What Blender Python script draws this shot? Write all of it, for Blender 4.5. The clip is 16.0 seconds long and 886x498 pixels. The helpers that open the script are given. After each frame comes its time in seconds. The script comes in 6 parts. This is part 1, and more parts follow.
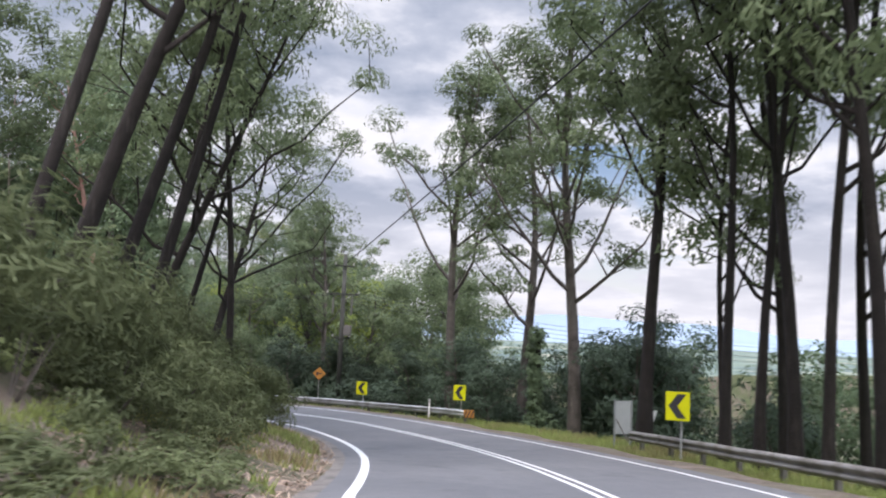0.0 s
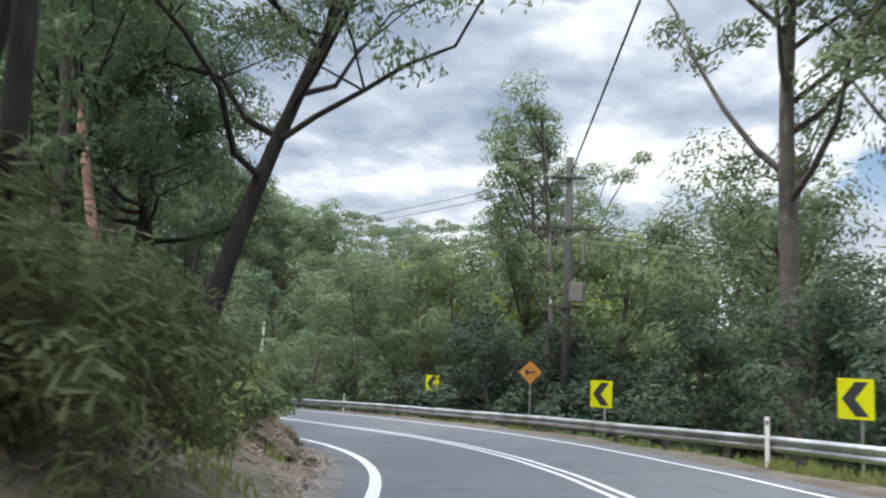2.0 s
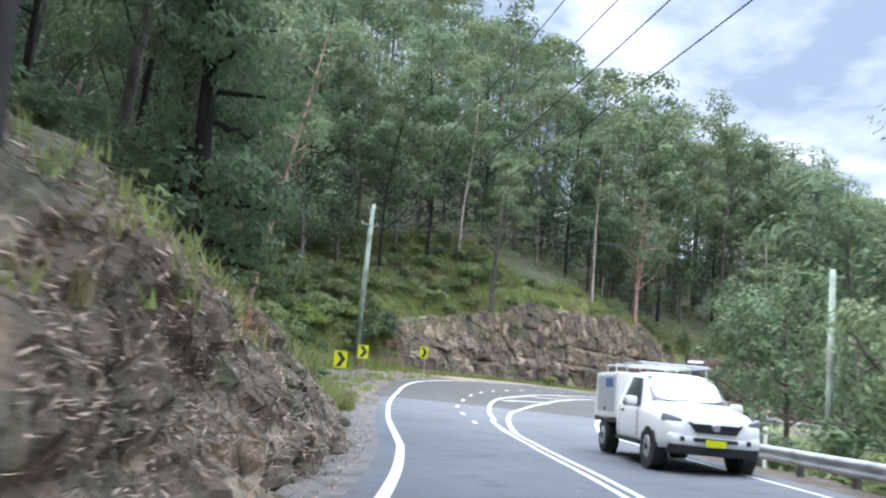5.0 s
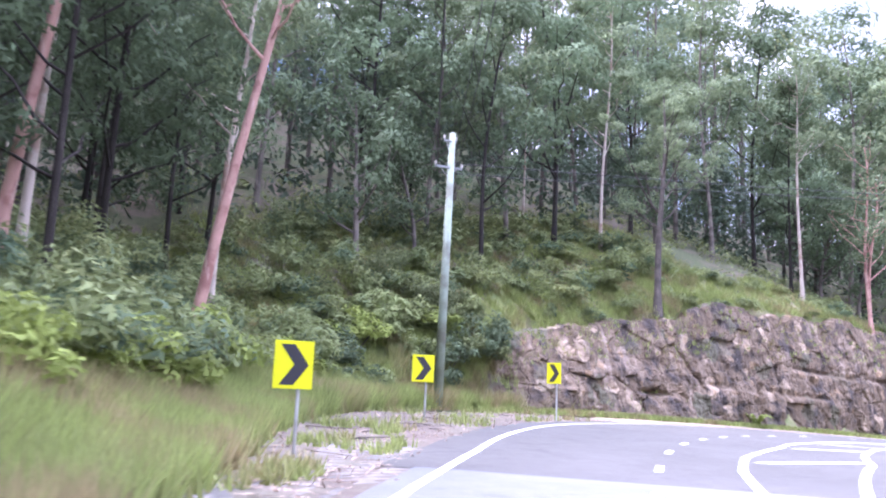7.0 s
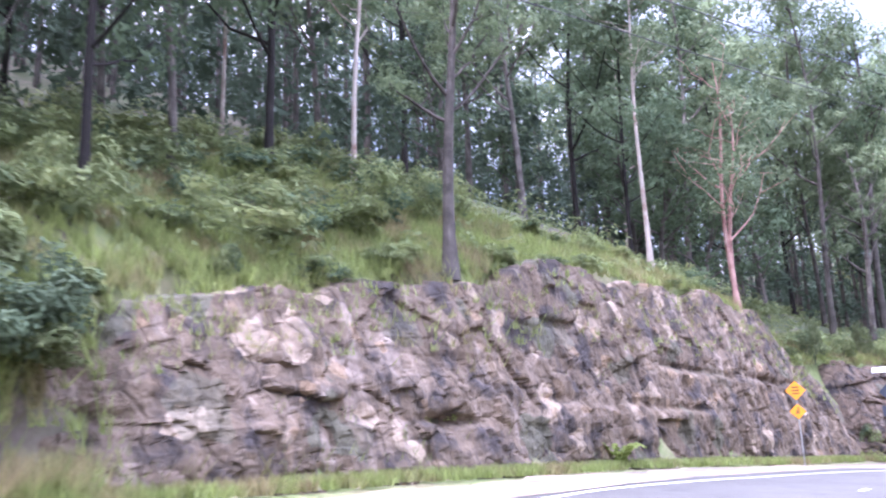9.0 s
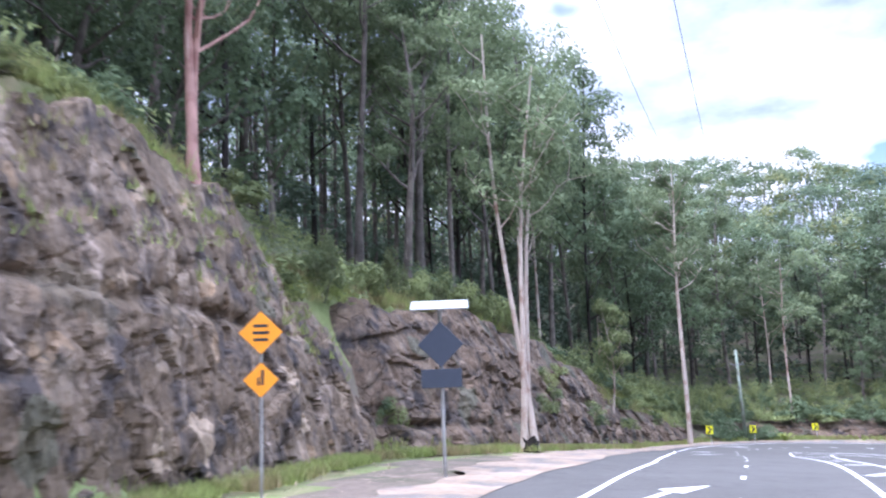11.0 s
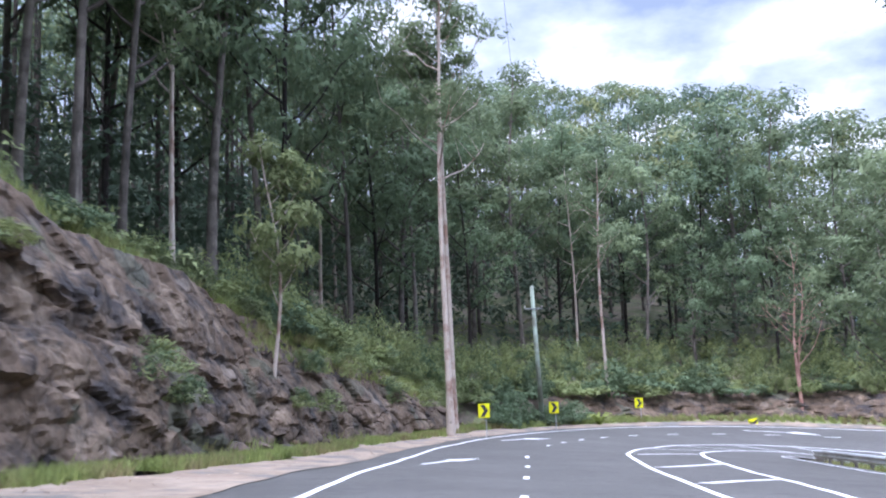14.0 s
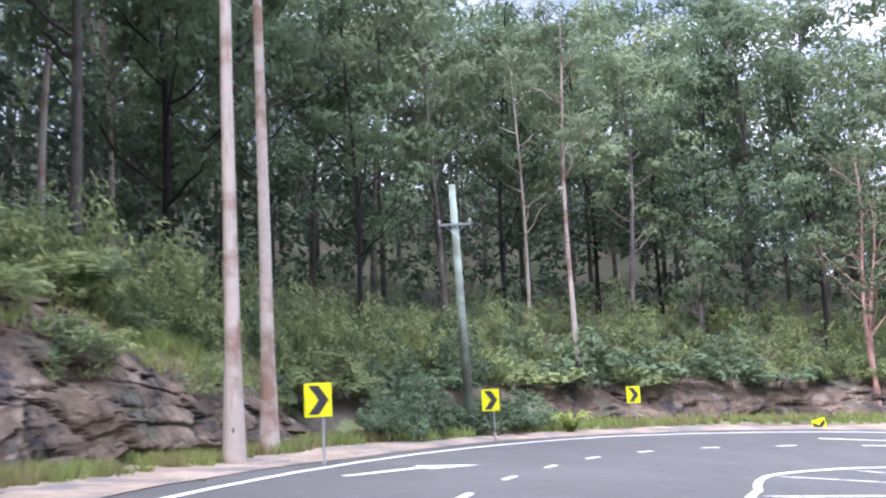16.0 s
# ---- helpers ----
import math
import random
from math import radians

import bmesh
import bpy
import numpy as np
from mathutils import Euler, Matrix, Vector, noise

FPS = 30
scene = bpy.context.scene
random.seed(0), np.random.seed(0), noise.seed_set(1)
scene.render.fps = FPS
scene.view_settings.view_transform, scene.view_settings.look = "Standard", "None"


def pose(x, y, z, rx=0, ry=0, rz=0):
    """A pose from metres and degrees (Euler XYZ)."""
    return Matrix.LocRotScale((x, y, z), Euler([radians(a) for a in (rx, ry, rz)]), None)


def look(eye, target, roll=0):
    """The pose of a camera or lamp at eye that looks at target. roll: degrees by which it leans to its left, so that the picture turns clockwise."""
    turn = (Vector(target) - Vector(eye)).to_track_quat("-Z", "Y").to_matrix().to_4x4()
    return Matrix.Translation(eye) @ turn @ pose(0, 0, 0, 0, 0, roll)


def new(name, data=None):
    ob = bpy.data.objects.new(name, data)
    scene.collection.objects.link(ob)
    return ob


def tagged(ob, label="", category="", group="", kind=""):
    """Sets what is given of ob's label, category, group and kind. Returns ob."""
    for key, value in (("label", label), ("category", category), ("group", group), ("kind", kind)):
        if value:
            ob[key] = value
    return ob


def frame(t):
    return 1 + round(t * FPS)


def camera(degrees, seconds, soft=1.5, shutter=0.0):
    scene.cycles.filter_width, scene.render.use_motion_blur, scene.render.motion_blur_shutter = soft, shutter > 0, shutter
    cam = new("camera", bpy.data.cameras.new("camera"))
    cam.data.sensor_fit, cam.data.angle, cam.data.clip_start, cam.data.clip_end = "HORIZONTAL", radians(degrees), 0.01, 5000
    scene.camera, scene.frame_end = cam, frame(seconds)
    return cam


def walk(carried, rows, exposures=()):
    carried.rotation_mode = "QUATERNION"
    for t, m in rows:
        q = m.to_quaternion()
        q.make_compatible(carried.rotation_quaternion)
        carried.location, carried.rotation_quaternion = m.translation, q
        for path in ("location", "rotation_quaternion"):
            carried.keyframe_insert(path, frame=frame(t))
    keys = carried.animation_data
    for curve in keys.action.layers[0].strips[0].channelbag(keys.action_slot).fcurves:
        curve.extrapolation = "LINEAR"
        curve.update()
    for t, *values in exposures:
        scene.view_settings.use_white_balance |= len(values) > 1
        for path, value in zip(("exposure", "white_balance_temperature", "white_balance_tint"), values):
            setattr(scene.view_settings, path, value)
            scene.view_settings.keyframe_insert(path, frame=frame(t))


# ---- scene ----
cam = camera(57.1, 16.0, soft=2.1, shutter=0.22)
PATH = [
    (0.0, (0.918, 3.447, 6.270), (0.612, 13.394, 7.249), 2.56),
    (0.5, (1.101, 9.728, 5.500), (-0.015, 19.609, 6.564), 2.08),
    (1.0, (0.901, 15.853, 5.086), (-1.041, 25.604, 6.152), 1.46),
    (1.5, (0.047, 22.184, 4.473), (-2.653, 31.749, 5.583), 1.58),
    (2.0, (-1.133, 28.338, 3.712), (-4.616, 37.634, 4.920), 2.36),
    (2.5, (-2.784, 33.584, 3.451), (-6.958, 42.594, 4.631), 2.62),
    (3.0, (-4.879, 39.258, 2.985), (-9.965, 47.781, 4.210), 3.24),
    (3.5, (-7.550, 44.281, 2.636), (-13.617, 52.133, 3.877), 3.65),
    (4.0, (-11.201, 49.137, 2.167), (-18.217, 56.149, 3.441), 4.36),
    (4.5, (-15.317, 53.187, 1.831), (-23.134, 59.291, 3.108), 4.81),
    (5.0, (-19.800, 57.065, 1.538), (-28.215, 62.310, 2.835), 5.09),
    (5.5, (-24.666, 60.694, 1.239), (-33.468, 65.239, 2.607), 4.95),
    (6.0, (-29.905, 64.080, 0.936), (-38.929, 68.122, 2.427), 4.40),
    (6.5, (-35.342, 67.317, 0.682), (-44.461, 71.076, 2.329), 3.51),
    (7.0, (-40.805, 70.500, 0.526), (-49.914, 74.204, 2.345), 2.33),
    (7.5, (-46.145, 73.712, 0.513), (-55.142, 77.593, 2.507), 0.93),
    (8.0, (-51.405, 77.241, 0.647), (-60.171, 81.554, 2.780), -0.74),
    (8.5, (-56.297, 81.129, 0.804), (-64.673, 86.119, 3.027), -1.91),
    (9.0, (-60.653, 85.225, 1.086), (-68.430, 91.118, 3.276), -2.31),
    (9.5, (-64.560, 89.978, 1.259), (-71.468, 96.889, 3.383), -2.93),
    (10.0, (-67.762, 95.266, 1.520), (-73.603, 103.159, 3.414), -2.62),
    (10.5, (-70.348, 101.120, 1.452), (-75.012, 109.801, 3.150), -2.40),
    (11.0, (-71.854, 107.024, 1.340), (-75.500, 116.210, 2.858), -2.14),
    (11.5, (-72.604, 112.995, 1.140), (-75.430, 122.489, 2.510), -1.86),
    (12.0, (-72.967, 119.054, 0.804), (-75.181, 128.724, 2.069), -1.59),
    (12.5, (-73.267, 125.220, 0.288), (-75.073, 134.980, 1.507), -1.37),
    (13.0, (-73.431, 131.494, -0.263), (-75.004, 141.296, 0.945), -1.54),
    (13.5, (-73.420, 138.436, -0.933), (-74.891, 148.251, 0.291), -1.88),
    (14.0, (-73.542, 145.047, -1.533), (-74.972, 154.867, -0.295), -2.22),
    (14.5, (-73.692, 151.735, -2.142), (-75.104, 161.555, -0.886), -2.43),
    (15.0, (-73.791, 158.310, -2.836), (-75.147, 168.131, -1.533), -2.80),
    (15.5, (-73.970, 165.239, -3.488), (-75.120, 175.084, -2.161), -2.65),
    (16.0, (-73.833, 171.818, -4.099), (-74.577, 181.700, -2.759), -2.67),
]
EXPOSURES = [(0, 0.22, 6400, 18), (1.2, 0.26, 6500, 15), (2.2, 0.42, 6350, 8), (3.2, 0.64, 6150, 3), (4.5, 0.80, 6050, 6), (5.2, 0.98, 5950, 14), (7.3, 1.8, 5600, 37), (8.6, 1.87, 5550, 37), (10.2, 1.5, 5500, 28), (12.3, 0.84, 5550, 22), (14.0, 0.84, 5550, 21), (15.0, 0.98, 5650, 22), (16, 1.16, 5750, 24)]
walk(cam, [(t, look(eye, target, roll)) for t, eye, target, roll in PATH], EXPOSURES)

# ---- world, sun ----
SUN_AZ, SUN_EL = radians(200), radians(62)
world = bpy.data.worlds.new("world")
scene.world = world
world.use_nodes = True


def build_world():
    nt = world.node_tree
    nt.nodes.clear()
    N, L = nt.nodes.new, nt.links.new
    out, bg = N("ShaderNodeOutputWorld"), N("ShaderNodeBackground")
    sky = N("ShaderNodeTexSky")
    sky.sky_type = "NISHITA"
    sky.sun_disc = False
    sky.sun_elevation, sky.sun_rotation = SUN_EL, SUN_AZ
    tc = N("ShaderNodeTexCoord")
    sep = N("ShaderNodeSeparateXYZ")
    L(tc.outputs["Generated"], sep.inputs[0])
    # clouds lie on a flat deck: direction divided by height
    zc = N("ShaderNodeMath"); zc.operation = "MAXIMUM"; zc.inputs[1].default_value = 0.0
    L(sep.outputs["Z"], zc.inputs[0])
    za = N("ShaderNodeMath"); za.operation = "ADD"; za.inputs[1].default_value = 0.22
    L(zc.outputs[0], za.inputs[0])
    div = N("ShaderNodeVectorMath"); div.operation = "DIVIDE"
    comb = N("ShaderNodeCombineXYZ")
    for k in range(3):
        L(za.outputs[0], comb.inputs[k])
    L(tc.outputs["Generated"], div.inputs[0]); L(comb.outputs[0], div.inputs[1])

    def fbm(scale, detail, off):
        m = N("ShaderNodeMapping"); m.inputs["Location"].default_value = off
        L(div.outputs[0], m.inputs[0])
        n = N("ShaderNodeTexNoise"); n.inputs["Scale"].default_value = scale; n.inputs["Detail"].default_value = detail
        n.inputs["Roughness"].default_value = 0.55
        L(m.outputs[0], n.inputs["Vector"])
        return n.outputs["Fac"]

    def ramp(src, stops):
        r = N("ShaderNodeValToRGB")
        el = r.color_ramp.elements
        while len(el) < len(stops):
            el.new(0.5)
        for e, (p, c) in zip(el, stops):
            e.position, e.color = p, (*c, 1)
        L(src, r.inputs[0])
        return r.outputs[0]

    shade = ramp(fbm(2.1, 8, (3.1, 0.4, 0)), [(0.34, (0.98, 0.99, 1.0)), (0.44, (0.82, 0.86, 0.91)), (0.50, (0.56, 0.62, 0.71)), (0.62, (0.31, 0.38, 0.49))])
    gap = ramp(fbm(1.2, 5, (8.3, 5.2, 1.0)), [(0.585, (0, 0, 0)), (0.64, (1, 1, 1))])
    skb = N("ShaderNodeMixRGB"); skb.blend_type = "MULTIPLY"; skb.inputs[0].default_value = 1
    skb.inputs[2].default_value = (0.12, 0.12, 0.12, 1)
    L(sky.outputs[0], skb.inputs[1])
    mix = N("ShaderNodeMixRGB")
    L(gap, mix.inputs[0]); L(shade, mix.inputs[1]); L(skb.outputs[0], mix.inputs[2])
    # thin bright haze towards the horizon
    low = N("ShaderNodeMapRange"); low.interpolation_type = "SMOOTHSTEP"
    low.inputs["From Min"].default_value, low.inputs["From Max"].default_value = 0.0, 0.24
    low.inputs["To Min"].default_value, low.inputs["To Max"].default_value = 0.75, 0.0
    L(sep.outputs["Z"], low.inputs[0])
    haze = N("ShaderNodeMixRGB"); haze.inputs[2].default_value = (0.92, 0.93, 0.95, 1)
    L(low.outputs[0], haze.inputs[0]); L(mix.outputs[0], haze.inputs[1])
    # an overcast sky is brightest overhead
    zen = N("ShaderNodeMapRange"); zen.interpolation_type = "SMOOTHSTEP"
    zen.inputs["From Min"].default_value, zen.inputs["From Max"].default_value = 0.40, 0.95
    zen.inputs["To Min"].default_value, zen.inputs["To Max"].default_value = 1.0, ZENITH
    L(sep.outputs["Z"], zen.inputs[0])
    mul = N("ShaderNodeVectorMath"); mul.operation = "SCALE"
    L(haze.outputs[0], mul.inputs[0]); L(zen.outputs[0], mul.inputs["Scale"])
    L(mul.outputs[0], bg.inputs[0])
    bg.inputs[1].default_value = SKY
    L(bg.outputs[0], out.inputs[0])


SKY, ZENITH = 0.9, 5.8
build_world()
sun = new("sun", bpy.data.lights.new("sun", "SUN"))
sun.data.energy, sun.data.angle, sun.data.color = 2.2, radians(25), (1.0, 0.96, 0.90)
sun.matrix_world = look((0, 0, 50), (50 * -math.sin(SUN_AZ) * math.cos(SUN_EL), 50 * -math.cos(SUN_AZ) * math.cos(SUN_EL), 50 - 50 * math.sin(SUN_EL)))


# ---- materials ----
def mat(name, base, rough=0.8, metal=0.0, vary=0.15, scale=6.0, bump=0.0, bscale=40.0, second=None, sscale=0.7, sband=(0.45, 0.6), translucent=0.0, island=0.0, objvar=0.0, spec=0.3, third=None, tscale=2.0, tband=(0.5, 0.6), crack=0.0, crack_low=0.6, streak=None, streak_scale=1.6, chips=()):
    m = bpy.data.materials.new(name)
    m.use_nodes = True
    nt = m.node_tree
    N, L = nt.nodes.new, nt.links.new
    p = nt.nodes["Principled BSDF"]
    out = nt.nodes["Material Output"]
    p.inputs["Roughness"].default_value, p.inputs["Metallic"].default_value = rough, metal
    p.inputs["Specular IOR Level"].default_value = spec
    geo = N("ShaderNodeNewGeometry")
    pos = geo.outputs["Position"]
    col = N("ShaderNodeRGB"); col.outputs[0].default_value = (*base, 1)
    cur = col.outputs[0]

    def noise_f(sc, detail=6):
        n = N("ShaderNodeTexNoise"); n.inputs["Scale"].default_value = sc; n.inputs["Detail"].default_value = detail
        n.inputs["Roughness"].default_value = 0.62
        L(pos, n.inputs["Vector"])
        return n.outputs["Fac"]

    for colour, sc, band in ((second, sscale, sband), (third, tscale, tband)):
        if colour:
            mr = N("ShaderNodeMapRange"); mr.inputs["From Min"].default_value, mr.inputs["From Max"].default_value = band
            L(noise_f(sc), mr.inputs[0])
            mx = N("ShaderNodeMixRGB"); mx.inputs[2].default_value = (*colour, 1)
            L(mr.outputs[0], mx.inputs[0]); L(cur, mx.inputs[1])
            cur = mx.outputs[0]

    if streak:
        # washed-down stains: noise drawn out along the vertical
        mp = N("ShaderNodeMapping"); mp.inputs["Scale"].default_value = (1.0, 1.0, 0.14); L(pos, mp.inputs[0])
        n = N("ShaderNodeTexNoise"); n.inputs["Scale"].default_value = streak_scale; n.inputs["Detail"].default_value = 7; L(mp.outputs[0], n.inputs["Vector"])
        mr = N("ShaderNodeMapRange"); mr.inputs["From Min"].default_value, mr.inputs["From Max"].default_value = 0.58, 0.68
        mr.inputs["To Max"].default_value = 0.8
        L(n.outputs["Fac"], mr.inputs[0])
        mx = N("ShaderNodeMixRGB"); mx.inputs[2].default_value = (*streak, 1)
        L(mr.outputs[0], mx.inputs[0]); L(cur, mx.inputs[1])
        cur = mx.outputs[0]

    for colour, sc, share in chips:
        # broken-out faces of fresh or mossy stone: some cells of a warped pattern
        wn = N("ShaderNodeTexNoise"); wn.inputs["Scale"].default_value = 1.3; wn.inputs["Detail"].default_value = 6; L(pos, wn.inputs["Vector"])
        wv = N("ShaderNodeVectorMath"); wv.operation = "SCALE"; wv.inputs["Scale"].default_value = 0.55; L(wn.outputs["Color"], wv.inputs[0])
        av = N("ShaderNodeVectorMath"); av.operation = "ADD"; L(pos, av.inputs[0]); L(wv.outputs[0], av.inputs[1])
        vo = N("ShaderNodeTexVoronoi"); vo.inputs["Scale"].default_value = sc; L(av.outputs[0], vo.inputs["Vector"])
        sp = N("ShaderNodeSeparateColor"); L(vo.outputs["Color"], sp.inputs[0])
        mr = N("ShaderNodeMapRange"); mr.inputs["From Min"].default_value, mr.inputs["From Max"].default_value = 1 - share, 1 - share + 0.08
        mr.inputs["To Max"].default_value = 0.8
        L(sp.outputs[0], mr.inputs[0])
        mx = N("ShaderNodeMixRGB"); mx.inputs[2].default_value = (*colour, 1)
        L(mr.outputs[0], mx.inputs[0]); L(cur, mx.inputs[1])
        cur = mx.outputs[0]

    def scaled(src, amount):
        nonlocal cur
        mr = N("ShaderNodeMapRange"); mr.inputs["To Min"].default_value, mr.inputs["To Max"].default_value = 1 - amount, 1 + amount
        L(src, mr.inputs[0])
        v = N("ShaderNodeVectorMath"); v.operation = "SCALE"
        L(cur, v.inputs[0]); L(mr.outputs[0], v.inputs["Scale"])
        cur = v.outputs[0]

    if vary:
        scaled(noise_f(scale), vary * 2.5)
    if island:
        scaled(geo.outputs["Random Per Island"], island)
    if objvar:
        oi = N("ShaderNodeObjectInfo")
        scaled(oi.outputs["Random"], objvar)
    height = None
    if bump:
        height = noise_f(bscale, 8)
    if crack:
        # natural joints: warped cells, steeper than wide
        wn = N("ShaderNodeTexNoise"); wn.inputs["Scale"].default_value = 0.9; wn.inputs["Detail"].default_value = 5; L(pos, wn.inputs["Vector"])
        wv = N("ShaderNodeVectorMath"); wv.operation = "SCALE"; wv.inputs["Scale"].default_value = 0.7; L(wn.outputs["Color"], wv.inputs[0])
        av = N("ShaderNodeVectorMath"); av.operation = "ADD"; L(pos, av.inputs[0]); L(wv.outputs[0], av.inputs[1])
        mp = N("ShaderNodeMapping"); mp.inputs["Scale"].default_value = (1.0, 1.0, 0.6); L(av.outputs[0], mp.inputs[0])
        vo = N("ShaderNodeTexVoronoi"); vo.feature = "DISTANCE_TO_EDGE"; vo.inputs["Scale"].default_value = crack; L(mp.outputs[0], vo.inputs["Vector"])
        cr = N("ShaderNodeMapRange"); cr.inputs["From Min"].default_value, cr.inputs["From Max"].default_value = 0.0, 0.05; L(vo.outputs["Distance"], cr.inputs[0])
        cm = N("ShaderNodeMapRange"); cm.inputs["To Min"].default_value, cm.inputs["To Max"].default_value = crack_low, 1.0; L(cr.outputs[0], cm.inputs[0])
        vs = N("ShaderNodeVectorMath"); vs.operation = "SCALE"; L(cur, vs.inputs[0]); L(cm.outputs[0], vs.inputs["Scale"])
        cur = vs.outputs[0]
        ad = N("ShaderNodeMath"); ad.operation = "MULTIPLY_ADD"; L(cr.outputs[0], ad.inputs[0]); ad.inputs[1].default_value = 0.5; L(height, ad.inputs[2])
        height = ad.outputs[0]
    L(cur, p.inputs["Base Color"])
    if bump:
        b = N("ShaderNodeBump"); b.inputs["Strength"].default_value = 1.0; b.inputs["Distance"].default_value = bump
        L(height, b.inputs["Height"]); L(b.outputs[0], p.inputs["Normal"])
    if translucent:
        t = N("ShaderNodeBsdfTranslucent"); L(cur, t.inputs[0])
        ms = N("ShaderNodeMixShader"); ms.inputs[0].default_value = translucent
        L(p.outputs[0], ms.inputs[1]); L(t.outputs[0], ms.inputs[2]); L(ms.outputs[0], out.inputs[0])
    return m


M_ASPHALT = mat("asphalt", (0.118, 0.122, 0.130), 0.85, vary=0.08, scale=3, bump=0.004, bscale=90, second=(0.145, 0.149, 0.156), sscale=0.25, sband=(0.4, 0.65), third=(0.095, 0.098, 0.103), tscale=1.1, tband=(0.56, 0.7))
M_ASPHALT_D = mat("darker_asphalt", (0.071, 0.068, 0.061), 0.85, vary=0.10, scale=3, bump=0.004, bscale=90, second=(0.088, 0.084, 0.077), sscale=0.25, sband=(0.4, 0.65), third=(0.058, 0.056, 0.052), tscale=1.1, tband=(0.56, 0.7))
M_LINE = mat("line_paint", (0.68, 0.69, 0.68), 0.6, vary=0.06, scale=9, second=(0.50, 0.51, 0.50), sscale=4, sband=(0.55, 0.75))
M_FADED = mat("faded_paint", (0.60, 0.605, 0.60), 0.7, vary=0.1, scale=9, second=(0.18, 0.184, 0.19), sscale=5, sband=(0.5, 0.6))
M_SOIL = mat("soil_litter", (0.155, 0.125, 0.098), 0.95, vary=0.2, scale=5, bump=0.03, bscale=14, second=(0.10, 0.095, 0.06), sscale=0.5, third=(0.22, 0.175, 0.14), tscale=1.7, tband=(0.55, 0.65))
M_FLOOR = mat("forest_floor", (0.075, 0.088, 0.042), 0.95, vary=0.25, scale=2.5, bump=0.04, bscale=12, second=(0.12, 0.10, 0.075), sscale=0.4)
M_VERGE = mat("trampled_verge", (0.118, 0.094, 0.074), 0.95, vary=0.2, scale=4, bump=0.02, bscale=30, second=(0.135, 0.12, 0.088), sscale=0.8, third=(0.18, 0.148, 0.122), tscale=1.3, tband=(0.54, 0.64))
M_SAND = mat("sandy_gravel", (0.245, 0.187, 0.136), 0.95, vary=0.16, scale=4, bump=0.015, bscale=40, second=(0.31, 0.245, 0.184), sscale=0.6, third=(0.150, 0.138, 0.122), tscale=0.7, tband=(0.50, 0.62))
M_SHOULDER = mat("worn_shoulder", (0.19, 0.175, 0.16), 0.95, vary=0.15, scale=3, bump=0.012, bscale=50, second=(0.12, 0.115, 0.105), sscale=1.2, sband=(0.5, 0.6))
M_ROCK_A = mat("sandstone", (0.142, 0.110, 0.082), 0.95, vary=0.28, scale=4.0, bump=0.05, bscale=9, second=(0.34, 0.205, 0.105), sscale=0.42, sband=(0.56, 0.67), third=(0.078, 0.072, 0.052), tscale=1.6, tband=(0.48, 0.62), crack=1.3, crack_low=0.6, chips=(((0.31, 0.25, 0.185), 2.4, 0.12), ((0.10, 0.105, 0.065), 1.1, 0.20)))
M_ROCK_B = mat("weathered_rock", (0.142, 0.104, 0.071), 0.9, vary=0.34, scale=3.0, bump=0.07, bscale=8, second=(0.215, 0.163, 0.120), sscale=0.5, sband=(0.52, 0.66), third=(0.058, 0.048, 0.044), tscale=0.8, tband=(0.49, 0.62), crack=0.9, crack_low=0.72, streak=(0.30, 0.235, 0.185), streak_scale=1.5, chips=(((0.42, 0.325, 0.235), 1.4, 0.09), ((0.40, 0.27, 0.16), 2.4, 0.05), ((0.115, 0.11, 0.075), 0.8, 0.12)))
# darker brown version of M_ROCK_B, with shade of overhanging trees in the colour
M_ROCK_C = mat("tree_shaded_rock", (0.110, 0.079, 0.055), 0.9, vary=0.34, scale=3.0, bump=0.06, bscale=8, second=(0.190, 0.143, 0.102), sscale=0.6, sband=(0.52, 0.66), third=(0.042, 0.036, 0.034), tscale=0.9, tband=(0.49, 0.62), crack=0.9, crack_low=0.7, streak=(0.21, 0.162, 0.120), streak_scale=1.3, chips=(((0.24, 0.20, 0.165), 1.7, 0.06), ((0.085, 0.085, 0.06), 0.9, 0.12)))
M_BARK_D = mat("dark_bark", (0.024, 0.020, 0.018), 0.95, vary=0.25, scale=3, bump=0.03, bscale=16, objvar=0.3, streak=(0.045, 0.039, 0.034), streak_scale=6.0)
M_BARK_P = mat("pale_bark", (0.42, 0.36, 0.31), 0.8, vary=0.12, scale=1.2, bump=0.008, bscale=8, second=(0.23, 0.145, 0.11), sscale=0.8, sband=(0.5, 0.64), objvar=0.12, streak=(0.27, 0.19, 0.145), streak_scale=6.0)
M_BARK_R = mat("pink_bark", (0.40, 0.235, 0.195), 0.8, vary=0.15, scale=1.4, bump=0.008, bscale=8, second=(0.24, 0.12, 0.10), sscale=1.0, sband=(0.5, 0.62), streak=(0.50, 0.36, 0.31), streak_scale=6.0)
M_BARK_G = mat("grey_bark", (0.125, 0.108, 0.094), 0.9, vary=0.2, scale=2, bump=0.02, bscale=12, second=(0.07, 0.06, 0.052), sscale=1.2, objvar=0.3, streak=(0.21, 0.185, 0.16), streak_scale=6.0)
LEAF = dict(vary=0.20, scale=0.45, island=0.20, rough=0.7, spec=0.12)
M_LEAF = mat("gum_leaves", (0.158, 0.200, 0.108), translucent=0.35, objvar=0.22, **LEAF)
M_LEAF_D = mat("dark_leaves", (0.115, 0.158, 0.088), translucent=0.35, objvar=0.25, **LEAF)
